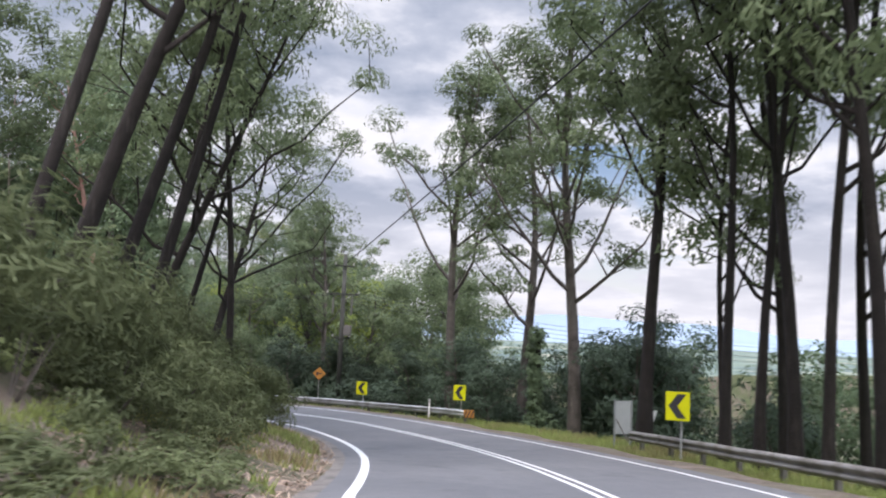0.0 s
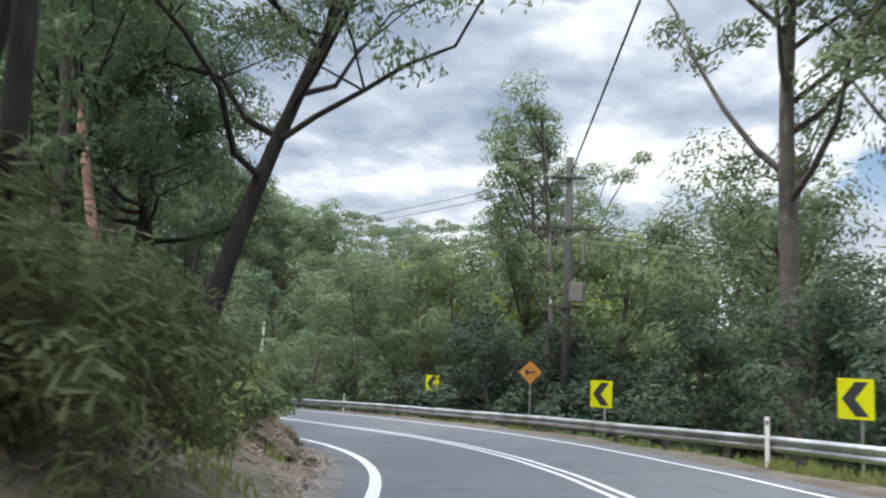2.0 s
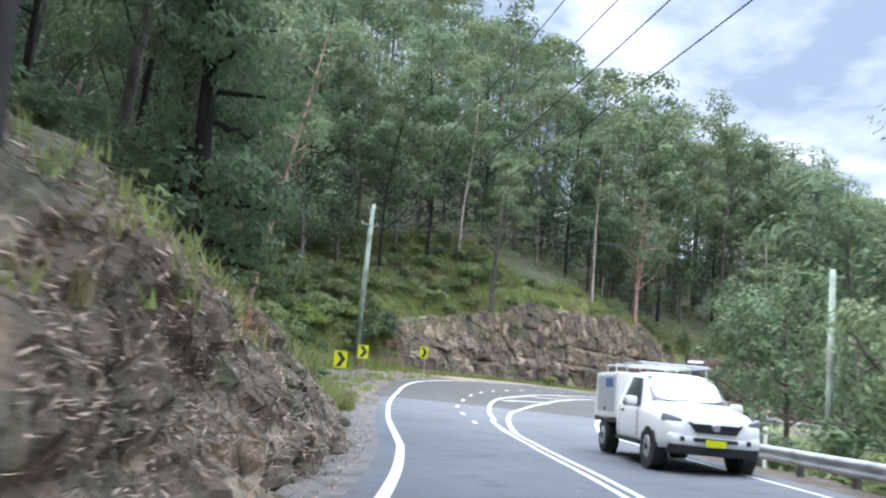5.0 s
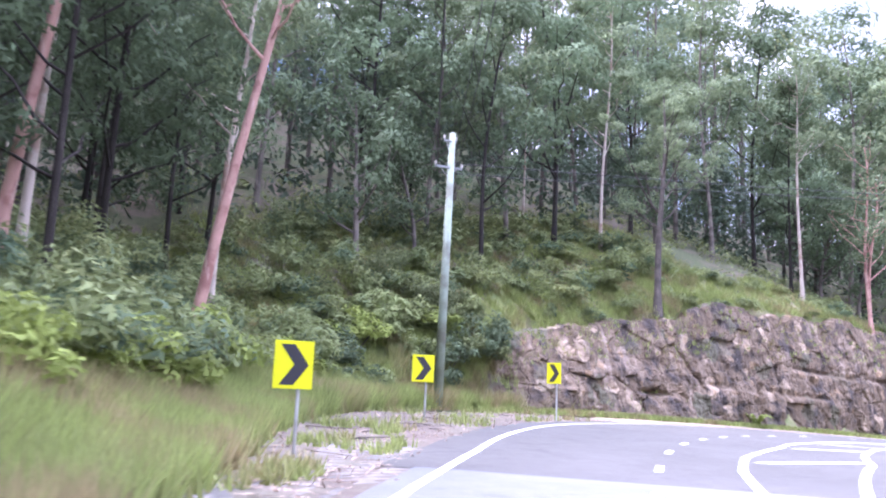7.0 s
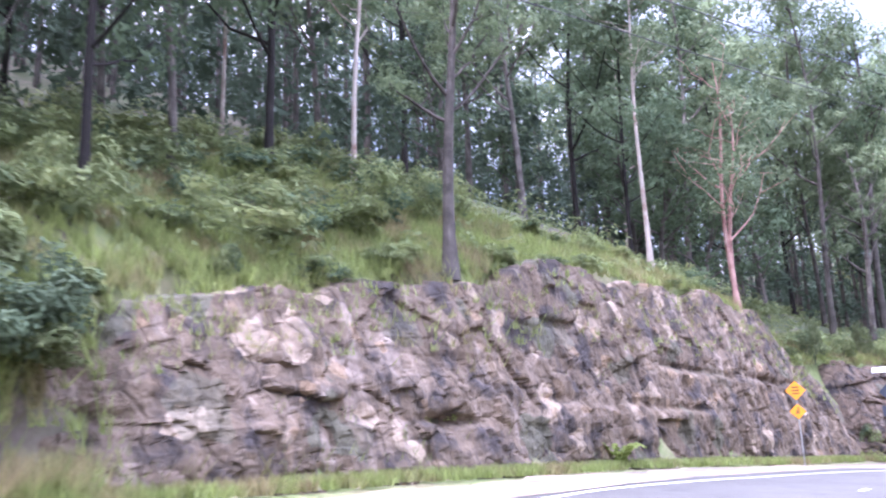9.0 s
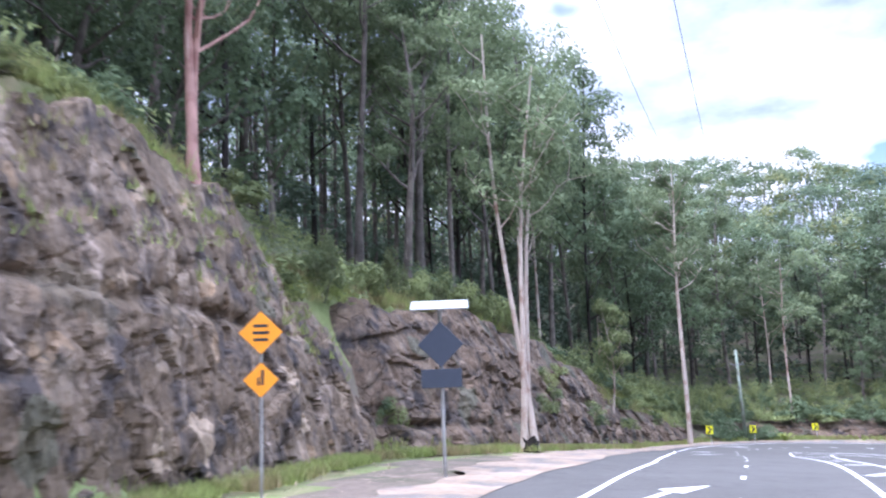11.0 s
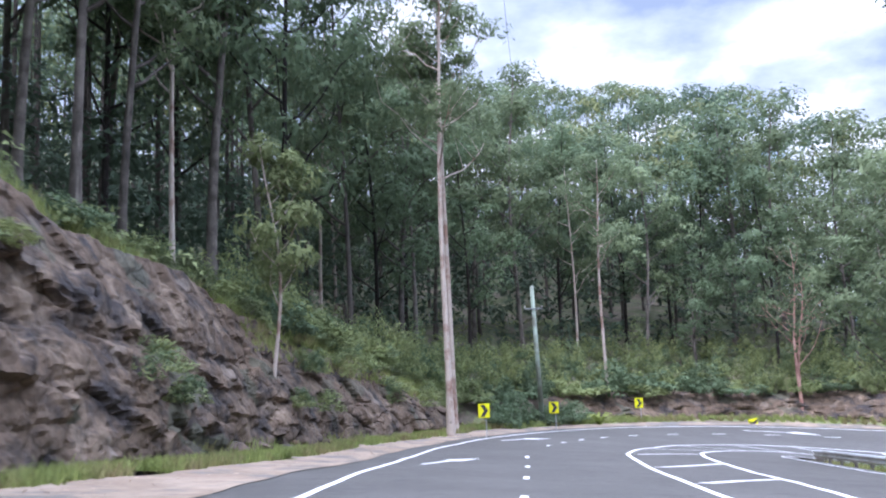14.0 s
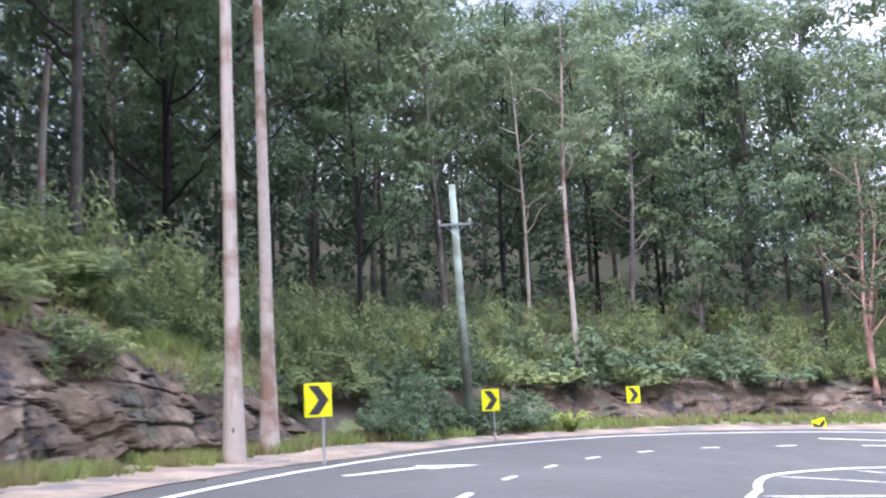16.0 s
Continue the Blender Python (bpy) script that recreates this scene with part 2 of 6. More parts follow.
# dark thicket green; in the understorey it also stands in for forest shade
M_LEAF_T = mat("thicket_and_shade_leaves", (0.075, 0.105, 0.070), translucent=0.3, objvar=0.2, **LEAF)
M_LEAF_Y = mat("yellow_green_leaves", (0.225, 0.275, 0.075), translucent=0.4, objvar=0.1, **LEAF)
M_LEAF_B = mat("bush_leaves", (0.198, 0.236, 0.104), translucent=0.4, objvar=0.3, **LEAF)
M_LEAF_S = mat("shrub_leaves", (0.212, 0.252, 0.112), translucent=0.4, second=(0.25, 0.28, 0.115), sscale=0.35, sband=(0.48, 0.62), third=(0.10, 0.145, 0.085), tscale=0.5, tband=(0.5, 0.62), **LEAF)
M_LEAF_H = mat("heath_leaves", (0.122, 0.145, 0.070), translucent=0.4, objvar=0.2, **LEAF)
M_LEAF_FAR = mat("forest_leaves", (0.140, 0.186, 0.108), translucent=0.35, second=(0.20, 0.215, 0.09), sscale=0.13, sband=(0.5, 0.62), third=(0.105, 0.150, 0.105), tscale=0.11, tband=(0.52, 0.62), **LEAF)
M_LEAF_O = mat("rusty_leaves", (0.24, 0.17, 0.06), translucent=0.3, **LEAF)
M_GRASS = mat("grass_blades", (0.275, 0.325, 0.108), 0.7, vary=0.15, scale=0.5, island=0.3, translucent=0.5, second=(0.30, 0.25, 0.130), sscale=0.45, sband=(0.48, 0.62))
M_GRASSG = mat("grass_turf", (0.165, 0.20, 0.075), 0.95, vary=0.2, scale=2, bump=0.04, bscale=20, second=(0.20, 0.18, 0.10), sscale=0.5)
M_LITTER = mat("fallen_leaves", (0.33, 0.25, 0.19), 0.85, vary=0.15, scale=3, island=0.5)
M_STEEL = mat("galvanised_steel", (0.55, 0.56, 0.57), 0.45, 0.75, vary=0.08, scale=3, second=(0.36, 0.36, 0.35), sscale=1.2)
M_STEEL_D = mat("weathered_steel", (0.30, 0.29, 0.275), 0.6, 0.6, vary=0.15, scale=3, second=(0.17, 0.155, 0.14), sscale=1.5)
M_POST_D = mat("weathered_post", (0.16, 0.15, 0.14), 0.85, vary=0.15, scale=4)
M_YELLOW = mat("reflective_yellow", (0.62, 0.63, 0.008), 0.55, vary=0.03, scale=3, spec=0.12)
M_BLACK = mat("sign_black", (0.035, 0.035, 0.04), 0.5, vary=0.05)
M_ORANGE = mat("sign_orange", (0.80, 0.30, 0.02), 0.5, vary=0.05)
M_RUSTOR = mat("worn_orange", (0.42, 0.19, 0.04), 0.7, vary=0.2, scale=6)
M_SIGNBACK = mat("sign_back_alloy", (0.46, 0.48, 0.49), 0.5, 0.3, vary=0.06)
M_WHITE = mat("white_paint", (0.80, 0.80, 0.78), 0.35, vary=0.02, scale=2, spec=0.5)
M_SILVER = mat("silver_paint", (0.55, 0.57, 0.58), 0.35, 0.3, vary=0.03)
# glass base lightened to paint in some of the sky's reflection
M_GLASS = mat("sky_tinted_car_glass", (0.13, 0.155, 0.16), 0.06, vary=0.0, spec=0.8)
M_TYRE = mat("tyre_rubber", (0.022, 0.022, 0.023), 0.85, vary=0.1)
M_TRIM = mat("black_plastic", (0.03, 0.03, 0.032), 0.55, vary=0.05)
M_BLUE = mat("blue_lettering", (0.05, 0.12, 0.38), 0.5, vary=0.05)
M_LAMP = mat("headlamp_glass", (0.26, 0.28, 0.30), 0.12, 0.2, vary=0.05, spec=0.8)
M_WOODPOLE = mat("treated_pole", (0.26, 0.315, 0.255), 0.85, vary=0.12, scale=2, bump=0.006, bscale=14, second=(0.17, 0.18, 0.145), sscale=0.8)
M_DARKPOLE = mat("dark_timber_pole", (0.065, 0.066, 0.058), 0.9, vary=0.2, scale=2, bump=0.01, bscale=14)
M_WIRE = mat("cable_black", (0.03, 0.03, 0.032), 0.6, vary=0.0)
M_GREYMETAL = mat("grey_enamel", (0.24, 0.255, 0.26), 0.5, vary=0.08)
M_DARKSIGN = mat("unlit_display", (0.045, 0.055, 0.075), 0.35, vary=0.05)
M_PORC = mat("porcelain", (0.52, 0.50, 0.47), 0.3, vary=0.05)
# field greens dulled towards blue, so distance haze is part of the colour
M_FIELD = mat("haze_tinted_fields", (0.165, 0.205, 0.165), 0.95, vary=0.12, scale=0.01, second=(0.115, 0.150, 0.140), sscale=0.006, sband=(0.46, 0.54), third=(0.25, 0.26, 0.20), tscale=0.004, tband=(0.53, 0.6), spec=0.0)
# blue-grey base carries the haze of distance in the hills' colour
M_HILLS = mat("haze_tinted_hills", (0.27, 0.34, 0.41), 1.0, vary=0.05, scale=0.002, spec=0.0)


# ---- mesh helpers ----
def mesh_from(name, verts, faces, material, smooth=False):
    me = bpy.data.meshes.new(name)
    me.from_pydata(verts if isinstance(verts, list) else verts.tolist(), [], faces if isinstance(faces, list) else faces.tolist())
    me.materials.append(material)
    if smooth:
        me.polygons.foreach_set("use_smooth", [True] * len(me.polygons))
    me.update()
    return me


def part(name, bm, material, parent=None, label="", smooth=False):
    """A bmesh, or a mesh, as one mesh object under a thing."""
    if isinstance(bm, bmesh.types.BMesh):
        me = bpy.data.meshes.new(name)
        bm.normal_update()
        bm.to_mesh(me)
        bm.free()
        me.materials.append(material)
    else:
        me = bm
    if smooth:
        me.polygons.foreach_set("use_smooth", [True] * len(me.polygons))
    ob = new(name, me)
    ob.parent = parent
    if label:
        ob["label"] = label
    return ob


def thing(name, m, label, category, group="", kind=""):
    ob = new(name)
    ob.matrix_world = m
    ob.empty_display_size = 0.2
    return tagged(ob, label, category, group, kind)


def box(bm, cx, cy, cz, sx, sy, sz, bevel=0.0, turn=None):
    m = Matrix.Translation((cx, cy, cz)) @ (turn or Matrix()) @ Matrix.Diagonal((sx, sy, sz, 1))
    r = bmesh.ops.create_cube(bm, size=1, matrix=m)
    if bevel:
        es = list({e for v in r["verts"] for e in v.link_edges})
        bmesh.ops.bevel(bm, geom=es, offset=bevel, segments=2, affect="EDGES", profile=0.6)
    return bm


def bx(*a, **k):
    return box(bmesh.new(), *a, **k)


def rod(bm, a, b, r1, r2=None, n=10):
    a, b = Vector(a), Vector(b)
    d = b - a
    m = Matrix.Translation((a + b) / 2) @ d.to_track_quat("Z", "Y").to_matrix().to_4x4()
    bmesh.ops.create_cone(bm, cap_ends=True, segments=n, radius1=r1, radius2=r1 if r2 is None else r2, depth=d.length, matrix=m)
    return bm


def tube(points, radii, n=7):
    """Verts and quads of a tube along points."""
    P = np.array(points, float)
    T = np.gradient(P, axis=0)
    T /= np.linalg.norm(T, axis=1)[:, None] + 1e-9
    ref = np.array([1.0, 0.0, 0.0]) if abs(T[0][0]) < 0.8 else np.array([0.0, 1.0, 0.0])
    U = ref - (T @ ref)[:, None] * T
    U /= np.linalg.norm(U, axis=1)[:, None]
    V = np.cross(T, U)
    a = np.linspace(0, 2 * np.pi, n, endpoint=False)
    R = np.array(radii, float)[:, None, None]
    verts = (P[:, None] + R * (np.cos(a)[None, :, None] * U[:, None] + np.sin(a)[None, :, None] * V[:, None])).reshape(-1, 3)
    i = np.arange(len(P) - 1)[:, None] * n
    j = np.arange(n)[None]
    k = (j + 1) % n
    f = np.stack([i + j, i + k, i + n + k, i + n + j], -1).reshape(-1, 4)
    return verts, f


class Heap:
    """Gathers verts and faces of many pieces."""
    def __init__(self):
        self.v, self.f, self.n = [], [], 0

    def add(self, v, f):
        v = np.asarray(v, float)
        self.v.append(v)
        self.f += (np.asarray(f) + self.n).tolist()
        self.n += len(v)

    def mesh(self, name, material, smooth=False):
        return mesh_from(name, np.concatenate(self.v), self.f, material, smooth)


def catmull(points, step):
    P = np.array(points, float)
    P = np.concatenate([[2 * P[0] - P[1]], P, [2 * P[-1] - P[-2]]])
    out = []
    for i in range(1, len(P) - 2):
        n = max(1, int(round(np.linalg.norm(P[i + 1] - P[i]) / step)))
        u = np.linspace(0, 1, n, endpoint=False)[:, None]
        p0, p1, p2, p3 = P[i - 1:i + 3]
        out.append(0.5 * (2 * p1 + (p2 - p0) * u + (2 * p0 - 5 * p1 + 4 * p2 - p3) * u ** 2 + (3 * p1 - p0 - 3 * p2 + p3) * u ** 3))
    out.append(P[-2:-1])
    return np.concatenate(out)


# ---- the road's line: a reference run in the near lane, metres ----
RUN_A = [(3.5, -60.0, 11.6), (1.6, -30.0, 8.5), (0.9, -12.0, 6.7), (0.9, 3.4, 5.12), (1.1, 11.4, 4.30), (0.5, 19.3, 3.55), (-0.9, 27.2, 2.82), (-3.2, 34.8, 2.18), (-6.4, 42.1, 1.63), (-10.9, 48.7, 1.09), (-16.6, 54.3, 0.61), (-22.8, 59.3, 0.20), (-29.4, 63.8, -0.17), (-36.3, 67.9, -0.45), (-43.2, 71.9, -0.58), (-49.9, 76.2, -0.51), (-56.2, 81.1, -0.31), (-61.9, 86.7, -0.25), (-66.6, 93.2, -0.31)]
RUN_B = [(-70.0, 100.5, -0.43), (-72.0, 108.2, -0.69), (-72.8, 116.1, -1.01), (-73.2, 124.1, -1.45), (-73.4, 132.1, -1.79), (-73.5, 140.0, -2.31), (-73.6, 148.0, -3.01), (-73.8, 156.0, -3.74), (-73.9, 163.9, -4.50), (-74.0, 172.0, -5.27), (-74.1, 180.0, -5.85), (-73.2, 188.0, -6.50), (-70.6, 195.5, -7.15), (-66.0, 201.5, -7.75), (-59.5, 205.0, -8.35), (-52.0, 205.0, -8.9), (-45.0, 202.0, -9.3), (-40.0, 196.5, -9.6), (-37.0, 189.0, -9.9), (-35.5, 178.0, -10.4)]
REF = catmull(RUN_A + RUN_B, 0.5)
REF_S = np.r_[0, np.cumsum(np.linalg.norm(np.diff(REF[:, :2], axis=0), axis=1))]
REF_S -= REF_S[np.argmin((REF[:, 0] - 0.9) ** 2 + (REF[:, 1] - 3.4) ** 2)]
REF_T = np.gradient(REF[:, :2], axis=0)
REF_T /= np.linalg.norm(REF_T, axis=1)[:, None]
REF_R = np.stack([REF_T[:, 1], -REF_T[:, 0]], 1)


def table(*pairs):
    s, v = zip(*pairs)
    return lambda q: np.interp(q, s, v)


BANK = table((-40, .02), (0, .025), (16, .014), (32, .025), (48, .045), (62, .05), (80, .03), (90, .0), (105, -.03), (120, -.045), (150, -.035), (175, -.042), (200, -.05), (260, -.06))
L_EDGE = table((-60, -1.5), (0, -1.5), (12, -1.5), (20, -1.25), (35, -1.02), (60, -1.02), (78, -1.06), (92, -1.75), (100, -2.2), (105, -2.72), (110, -3.2), (116, -3.6), (121, -3.85), (127, -3.65), (135, -2.95), (150, -2.75), (164, -2.55), (171, -3.0), (178, -3.5), (184, -3.8), (192, -4.65), (200, -5.05), (206, -4.9), (210, -4.7), (215, -4.85), (222, -5.05), (230, -5.3), (260, -5.3))
# sealed strip outside the edge line
SEAL = table((128, 0.0), (142, 1.0), (150, 1.7), (182, 1.3), (200, 0.6), (215, 0.35), (320, 0.2))
C_LINE = table((-60, 2.2), (0, 2.2), (17, 2.2), (40, 1.95), (60, 2.05), (84, 2.15))
M_OUT = table((84, 2.15), (95, 2.25), (100, 2.35), (103.4, 2.6), (106, 3.0), (109, 3.4), (116, 3.55), (130, 3.5), (165, 3.5), (175, 3.4), (182, 3.1), (190, 2.9), (199, 2.78), (207, 2.78), (212, 3.2), (216, 3.75), (222, 3.85), (228, 4.2), (236, 4.0), (300, 3.8))
M_IN = table((84, 2.27), (90, 2.7), (95, 3.2), (104, 5.0), (112, 5.6), (150, 5.6), (160, 5.35), (170, 5.0), (182, 5.0), (194, 5.6), (207, 5.75), (211, 5.95), (219, 6.9), (228, 7.1), (300, 6.9))
R_EDGE = table((-60, 5.1), (0, 5.1), (17, 5.0), (40, 4.5), (60, 5.1), (75, 5.2), (88, 5.6), (95, 6.8), (104, 9.0), (112, 9.3), (150, 9.0), (180, 8.8), (195, 9.8), (210, 9.6), (300, 9.5))
DASH = table((86, 1.5), (95, .9), (103, 1.1), (112, 1.35), (119, 1.25), (124, 1.05), (135, .65), (167, .4), (180, 0), (186, -.5), (196, -.85), (204, -1.1), (210, -.85), (218, -.8), (226, -1.2), (300, -1.2))
# foot of the cutting beside the near lane: offset, height and run of its face, slope above
TOE = table((-60, -2.5), (0, -2.5), (36, -2.4), (58, -2.5), (68, -2.5), (78, -2.7), (88, -3.6), (95, -5.6), (100, -7.6), (107, -10), (114, -11.8), (118, -11.8), (125, -10), (132, -9.3), (140, -9.8), (150, -11), (160, -12.5), (168, -11), (176, -10.4), (190, -10.2), (203, -9.7), (215, -8.7), (225, -10.5), (240, -11.5), (260, -10), (300, -10))
FACE_H = table((-60, 1.0), (0, 1.0), (30, 1.1), (44, 1.6), (52, 2.3), (60, 3.2), (68, 3.6), (76, 2.6), (84, 1.6), (94, 1.2), (112, 1.4), (117, 2.8), (124, 4.2), (131, 6.0), (138, 7.5), (148, 8.3), (155, 8.1), (160, 5.6), (168, 6.2), (178, 6.8), (190, 6.4), (203, 5.0), (215, 3.3), (225, 1.6), (240, 2.0), (262, 2.0), (285, 0), (300, 0))
FACE_RUN = table((-60, 3.0), (30, 3.0), (44, 2.4), (60, 2.0), (72, 2.2), (86, 2.4), (94, 3), (112, 4), (117, 1.6), (134, 1.4), (150, 1.5), (160, 2.0), (170, 2.5), (190, 2.4), (202, 2.0), (215, 1.8), (230, 2.4), (300, 2.4))
RISE = table((-60, .30), (20, .30), (40, .32), (60, .40), (80, .42), (100, .5), (125, .5), (160, .52), (190, .46), (215, .40), (240, .34), (258, .30), (285, -.15), (300, -.15))
# width of the level verge before the slope falls away
FLAT = table((-60, 1.6), (4, 1.6), (14, 2.4), (22, 3.4), (36, 3.4), (44, 1.6))
DROP = table((-60, 30), (0, 27), (25, 16), (45, 6.5), (80, 4), (110, 3), (180, 3.5), (230, 3), (270, 5), (300, 14))


def locate(x, y):
    """Run and offset to the right of plan points."""
    x, y = np.atleast_1d(np.asarray(x, float)), np.atleast_1d(np.asarray(y, float))
    S, O = np.empty(len(x)), np.empty(len(x))
    for a in range(0, len(x), 4000):
        dx, dy = x[a:a + 4000, None] - REF[None, ::2, 0], y[a:a + 4000, None] - REF[None, ::2, 1]
        i = np.argmin(dx * dx + dy * dy, 1) * 2
        ox, oy = x[a:a + 4000] - REF[i, 0], y[a:a + 4000] - REF[i, 1]
        S[a:a + 4000] = REF_S[i] + ox * REF_T[i, 0] + oy * REF_T[i, 1]
        off = ox * REF_R[i, 0] + oy * REF_R[i, 1]
        O[a:a + 4000] = np.where(np.abs(off) > 0.2, np.sign(off) * np.maximum(np.abs(off), np.hypot(ox, oy) * 0.98), off)
    return S, O


def base_z(x, y):
    """The road's level carried sideways."""
    x, y = np.atleast_1d(np.asarray(x, float)), np.atleast_1d(np.asarray(y, float))
    Z = np.empty(len(x))
    c, r, z, b = REF[::6, :2], REF_R[::6], REF[::6, 2], BANK(REF_S[::6])
    grade = (np.gradient(REF[:, 2]) / np.maximum(np.gradient(REF_S), 1e-6))[::6]
    for a in range(0, len(x), 4000):
        dx, dy = x[a:a + 4000, None] - c[None, :, 0], y[a:a + 4000, None] - c[None, :, 1]
        w = 1 / (dx * dx + dy * dy + 4) ** 3
        lat = np.clip(dx * r[:, 0] + dy * r[:, 1], -11, 12)
        along = np.clip(dx * -r[:, 1] + dy * r[:, 0], -4, 4) * grade
        Z[a:a + 4000] = (w * (z + b * lat + along)).sum(1) / w.sum(1)
    return Z


def wobble(x, y, sc, seed=0.0):
    """Cheap smooth unevenness, about -1 to 1."""
    return (np.sin(x * sc + 1.7 * np.sin(y * sc * 0.7 + seed)) + np.sin(y * sc * 1.3 + seed * 2 + 1.3 * np.sin(x * sc * 0.9)) + 0.6 * np.sin((x + y) * sc * 2.1 + seed)) / 2.6


def smooth01(a):
    a = np.clip(a, 0, 1)
    return a * a * (3 - 2 * a)


def ground(x, y):
    """Height of the ground and how far it lies beyond the road's edges (minus: on it)."""
    x, y = np.atleast_1d(np.asarray(x, float)), np.atleast_1d(np.asarray(y, float))
    s, o = locate(x, y)
    z = base_z(x, y)
    dl = TOE(s) - o
    h, run = FACE_H(s), FACE_RUN(s)
    # the hill behind the last bend runs out to the east
    rise = np.where(s > 225, RISE(s) * (1.25 * smooth01((-22 - x) / 30) - 0.25), RISE(s))
    up = h * smooth01(dl / run * 0.75 + 0.12) * (dl > -0.3) + rise * np.clip(dl - run, 0, 130) + np.clip(dl, 0, 6) / 6 * 0.35 * wobble(x, y, 0.45)
    up = up + 0.20 * np.clip(dl - run, 0, 6) * smooth01((s - 112) / 8) * smooth01((152 - s) / 10)
    dr = o - (R_EDGE(s) + 0.9)
    down = -0.28 * np.clip(dr + 0.6, 0, 1.2) / 1.2 - DROP(s) * (1 - np.exp(-np.clip(dr - FLAT(s), 0, None) / 14)) + np.clip(dr - 2, 0, 6) / 6 * 0.3 * wobble(x, y, 0.35, 2.0)
    z = z + np.where(dl > -0.3, up, 0) + np.where(dr > -0.6, down, 0)
    return z, dl, dr, s, o


def gz(x, y):
    return float(ground(x, y)[0][0])


def at(s, o, up=0.0):
    """World point at run s, offset o, on the bare ground."""
    i = np.clip(np.searchsorted(REF_S, s), 0, len(REF) - 1)
    p = REF[i, :2] + REF_R[i] * o + REF_T[i] * (s - REF_S[i])
    return Vector((p[0], p[1], gz(*p) + up))


def heading(s):
    i = np.clip(np.searchsorted(REF_S, s), 0, len(REF) - 1)
    return math.degrees(math.atan2(-REF_T[i, 0], REF_T[i, 1]))


def strip(name, s0, s1, fa, fb, lift, material, step=0.5, cross=1):
    """A band of surface between two offsets, laid on the road's level."""
    ss = np.arange(s0, s1 + 1e-6, step)
    i = np.clip(np.searchsorted(REF_S, ss), 1, len(REF) - 1)
    t = ((ss - REF_S[i - 1]) / np.maximum(REF_S[i] - REF_S[i - 1], 1e-6))[:, None]
    P, Rr = REF[i - 1, :2] * (1 - t) + REF[i, :2] * t, REF_R[i - 1] * (1 - t) + REF_R[i] * t
    a, b = np.asarray(fa(ss) + 0 * ss), np.asarray(fb(ss) + 0 * ss)
    rows = []
    for k in range(cross + 1):
        o = a + (b - a) * k / cross
        q = P + Rr * o[:, None]
        rows.append(np.c_[q, base_z(q[:, 0], q[:, 1]) + lift])
    V = np.stack(rows, 1).reshape(-1, 3)
    n = cross + 1
    i = np.arange(len(ss) - 1)[:, None] * n
    j = np.arange(cross)[None]
    F = np.stack([i + j, i + j + 1, i + n + j + 1, i + n + j], -1).reshape(-1, 4)
    return mesh_from(name, V, F, material, True)


# ---- ground ----
rng = np.random.default_rng(7)


def build_ground():
    xs = np.r_[np.arange(-170, -100, 2.0), np.arange(-100, 24, 1.0), np.arange(24, 60, 2.0), np.arange(60, 181, 6.0)]
    ys = np.r_[np.arange(-100, -64, 6.0), np.arange(-64, -10, 2.0), np.arange(-10, 222, 1.0), np.arange(222, 300, 2.0)]
    X, Y = np.meshgrid(xs, ys, indexing="ij")
    z, dl, dr, s, o = ground(X.ravel(), Y.ravel())
    on = (dl < -0.3) & (dr < -0.6)
    z = z - np.where(on, 0.10, 0.0)
    z -= 1.1 * ((dl > -0.25) & (dl < FACE_RUN(s) + 0.9) & (FACE_H(s) > 1.9))
    # the sheet runs out level into the plain
    n = len(ys)
    V = np.c_[X.ravel(), Y.ravel(), z]
    i = np.arange(len(xs) - 1)[:, None] * n
    j = np.arange(n - 1)[None]
    F = np.stack([i + j, i + n + j, i + n + j + 1, i + j + 1], -1).reshape(-1, 4)
    me = mesh_from("ground", V, F, M_SOIL, True)
    me.materials.append(M_GRASSG)
    c = V[F].mean(1)
    zc, dlc, drc, sc, oc = ground(c[:, 0], c[:, 1])
    w = wobble(c[:, 0], c[:, 1], 0.8, 4.0)
    grass = (drc > 0.3 + 0.5 * w) & (sc < 46) | (dlc < 0.6) & (dlc > -2.2 + 0.5 * w) & (oc < L_EDGE(sc) - 1.2) & (sc > 90) | (dlc > FACE_RUN(sc)) & (dlc < FACE_RUN(sc) + 5 + 2 * w) & (sc > 112) | (drc > 0.8) & (w > 0.1)
    me.materials.append(M_FLOOR)
    woods = (dlc > FACE_RUN(sc) + 3 + w) & (sc > 40) | (dlc > 9 + w) | (drc > 5 + w) & (sc > 45)
    me.polygons.foreach_set("material_index", np.where(woods, 2, grass.astype(int)))
    tagged(new("ground", me), "sloping bushland ground with leaf litter and grass beside the road", "ground", kind="structure")


build_ground()


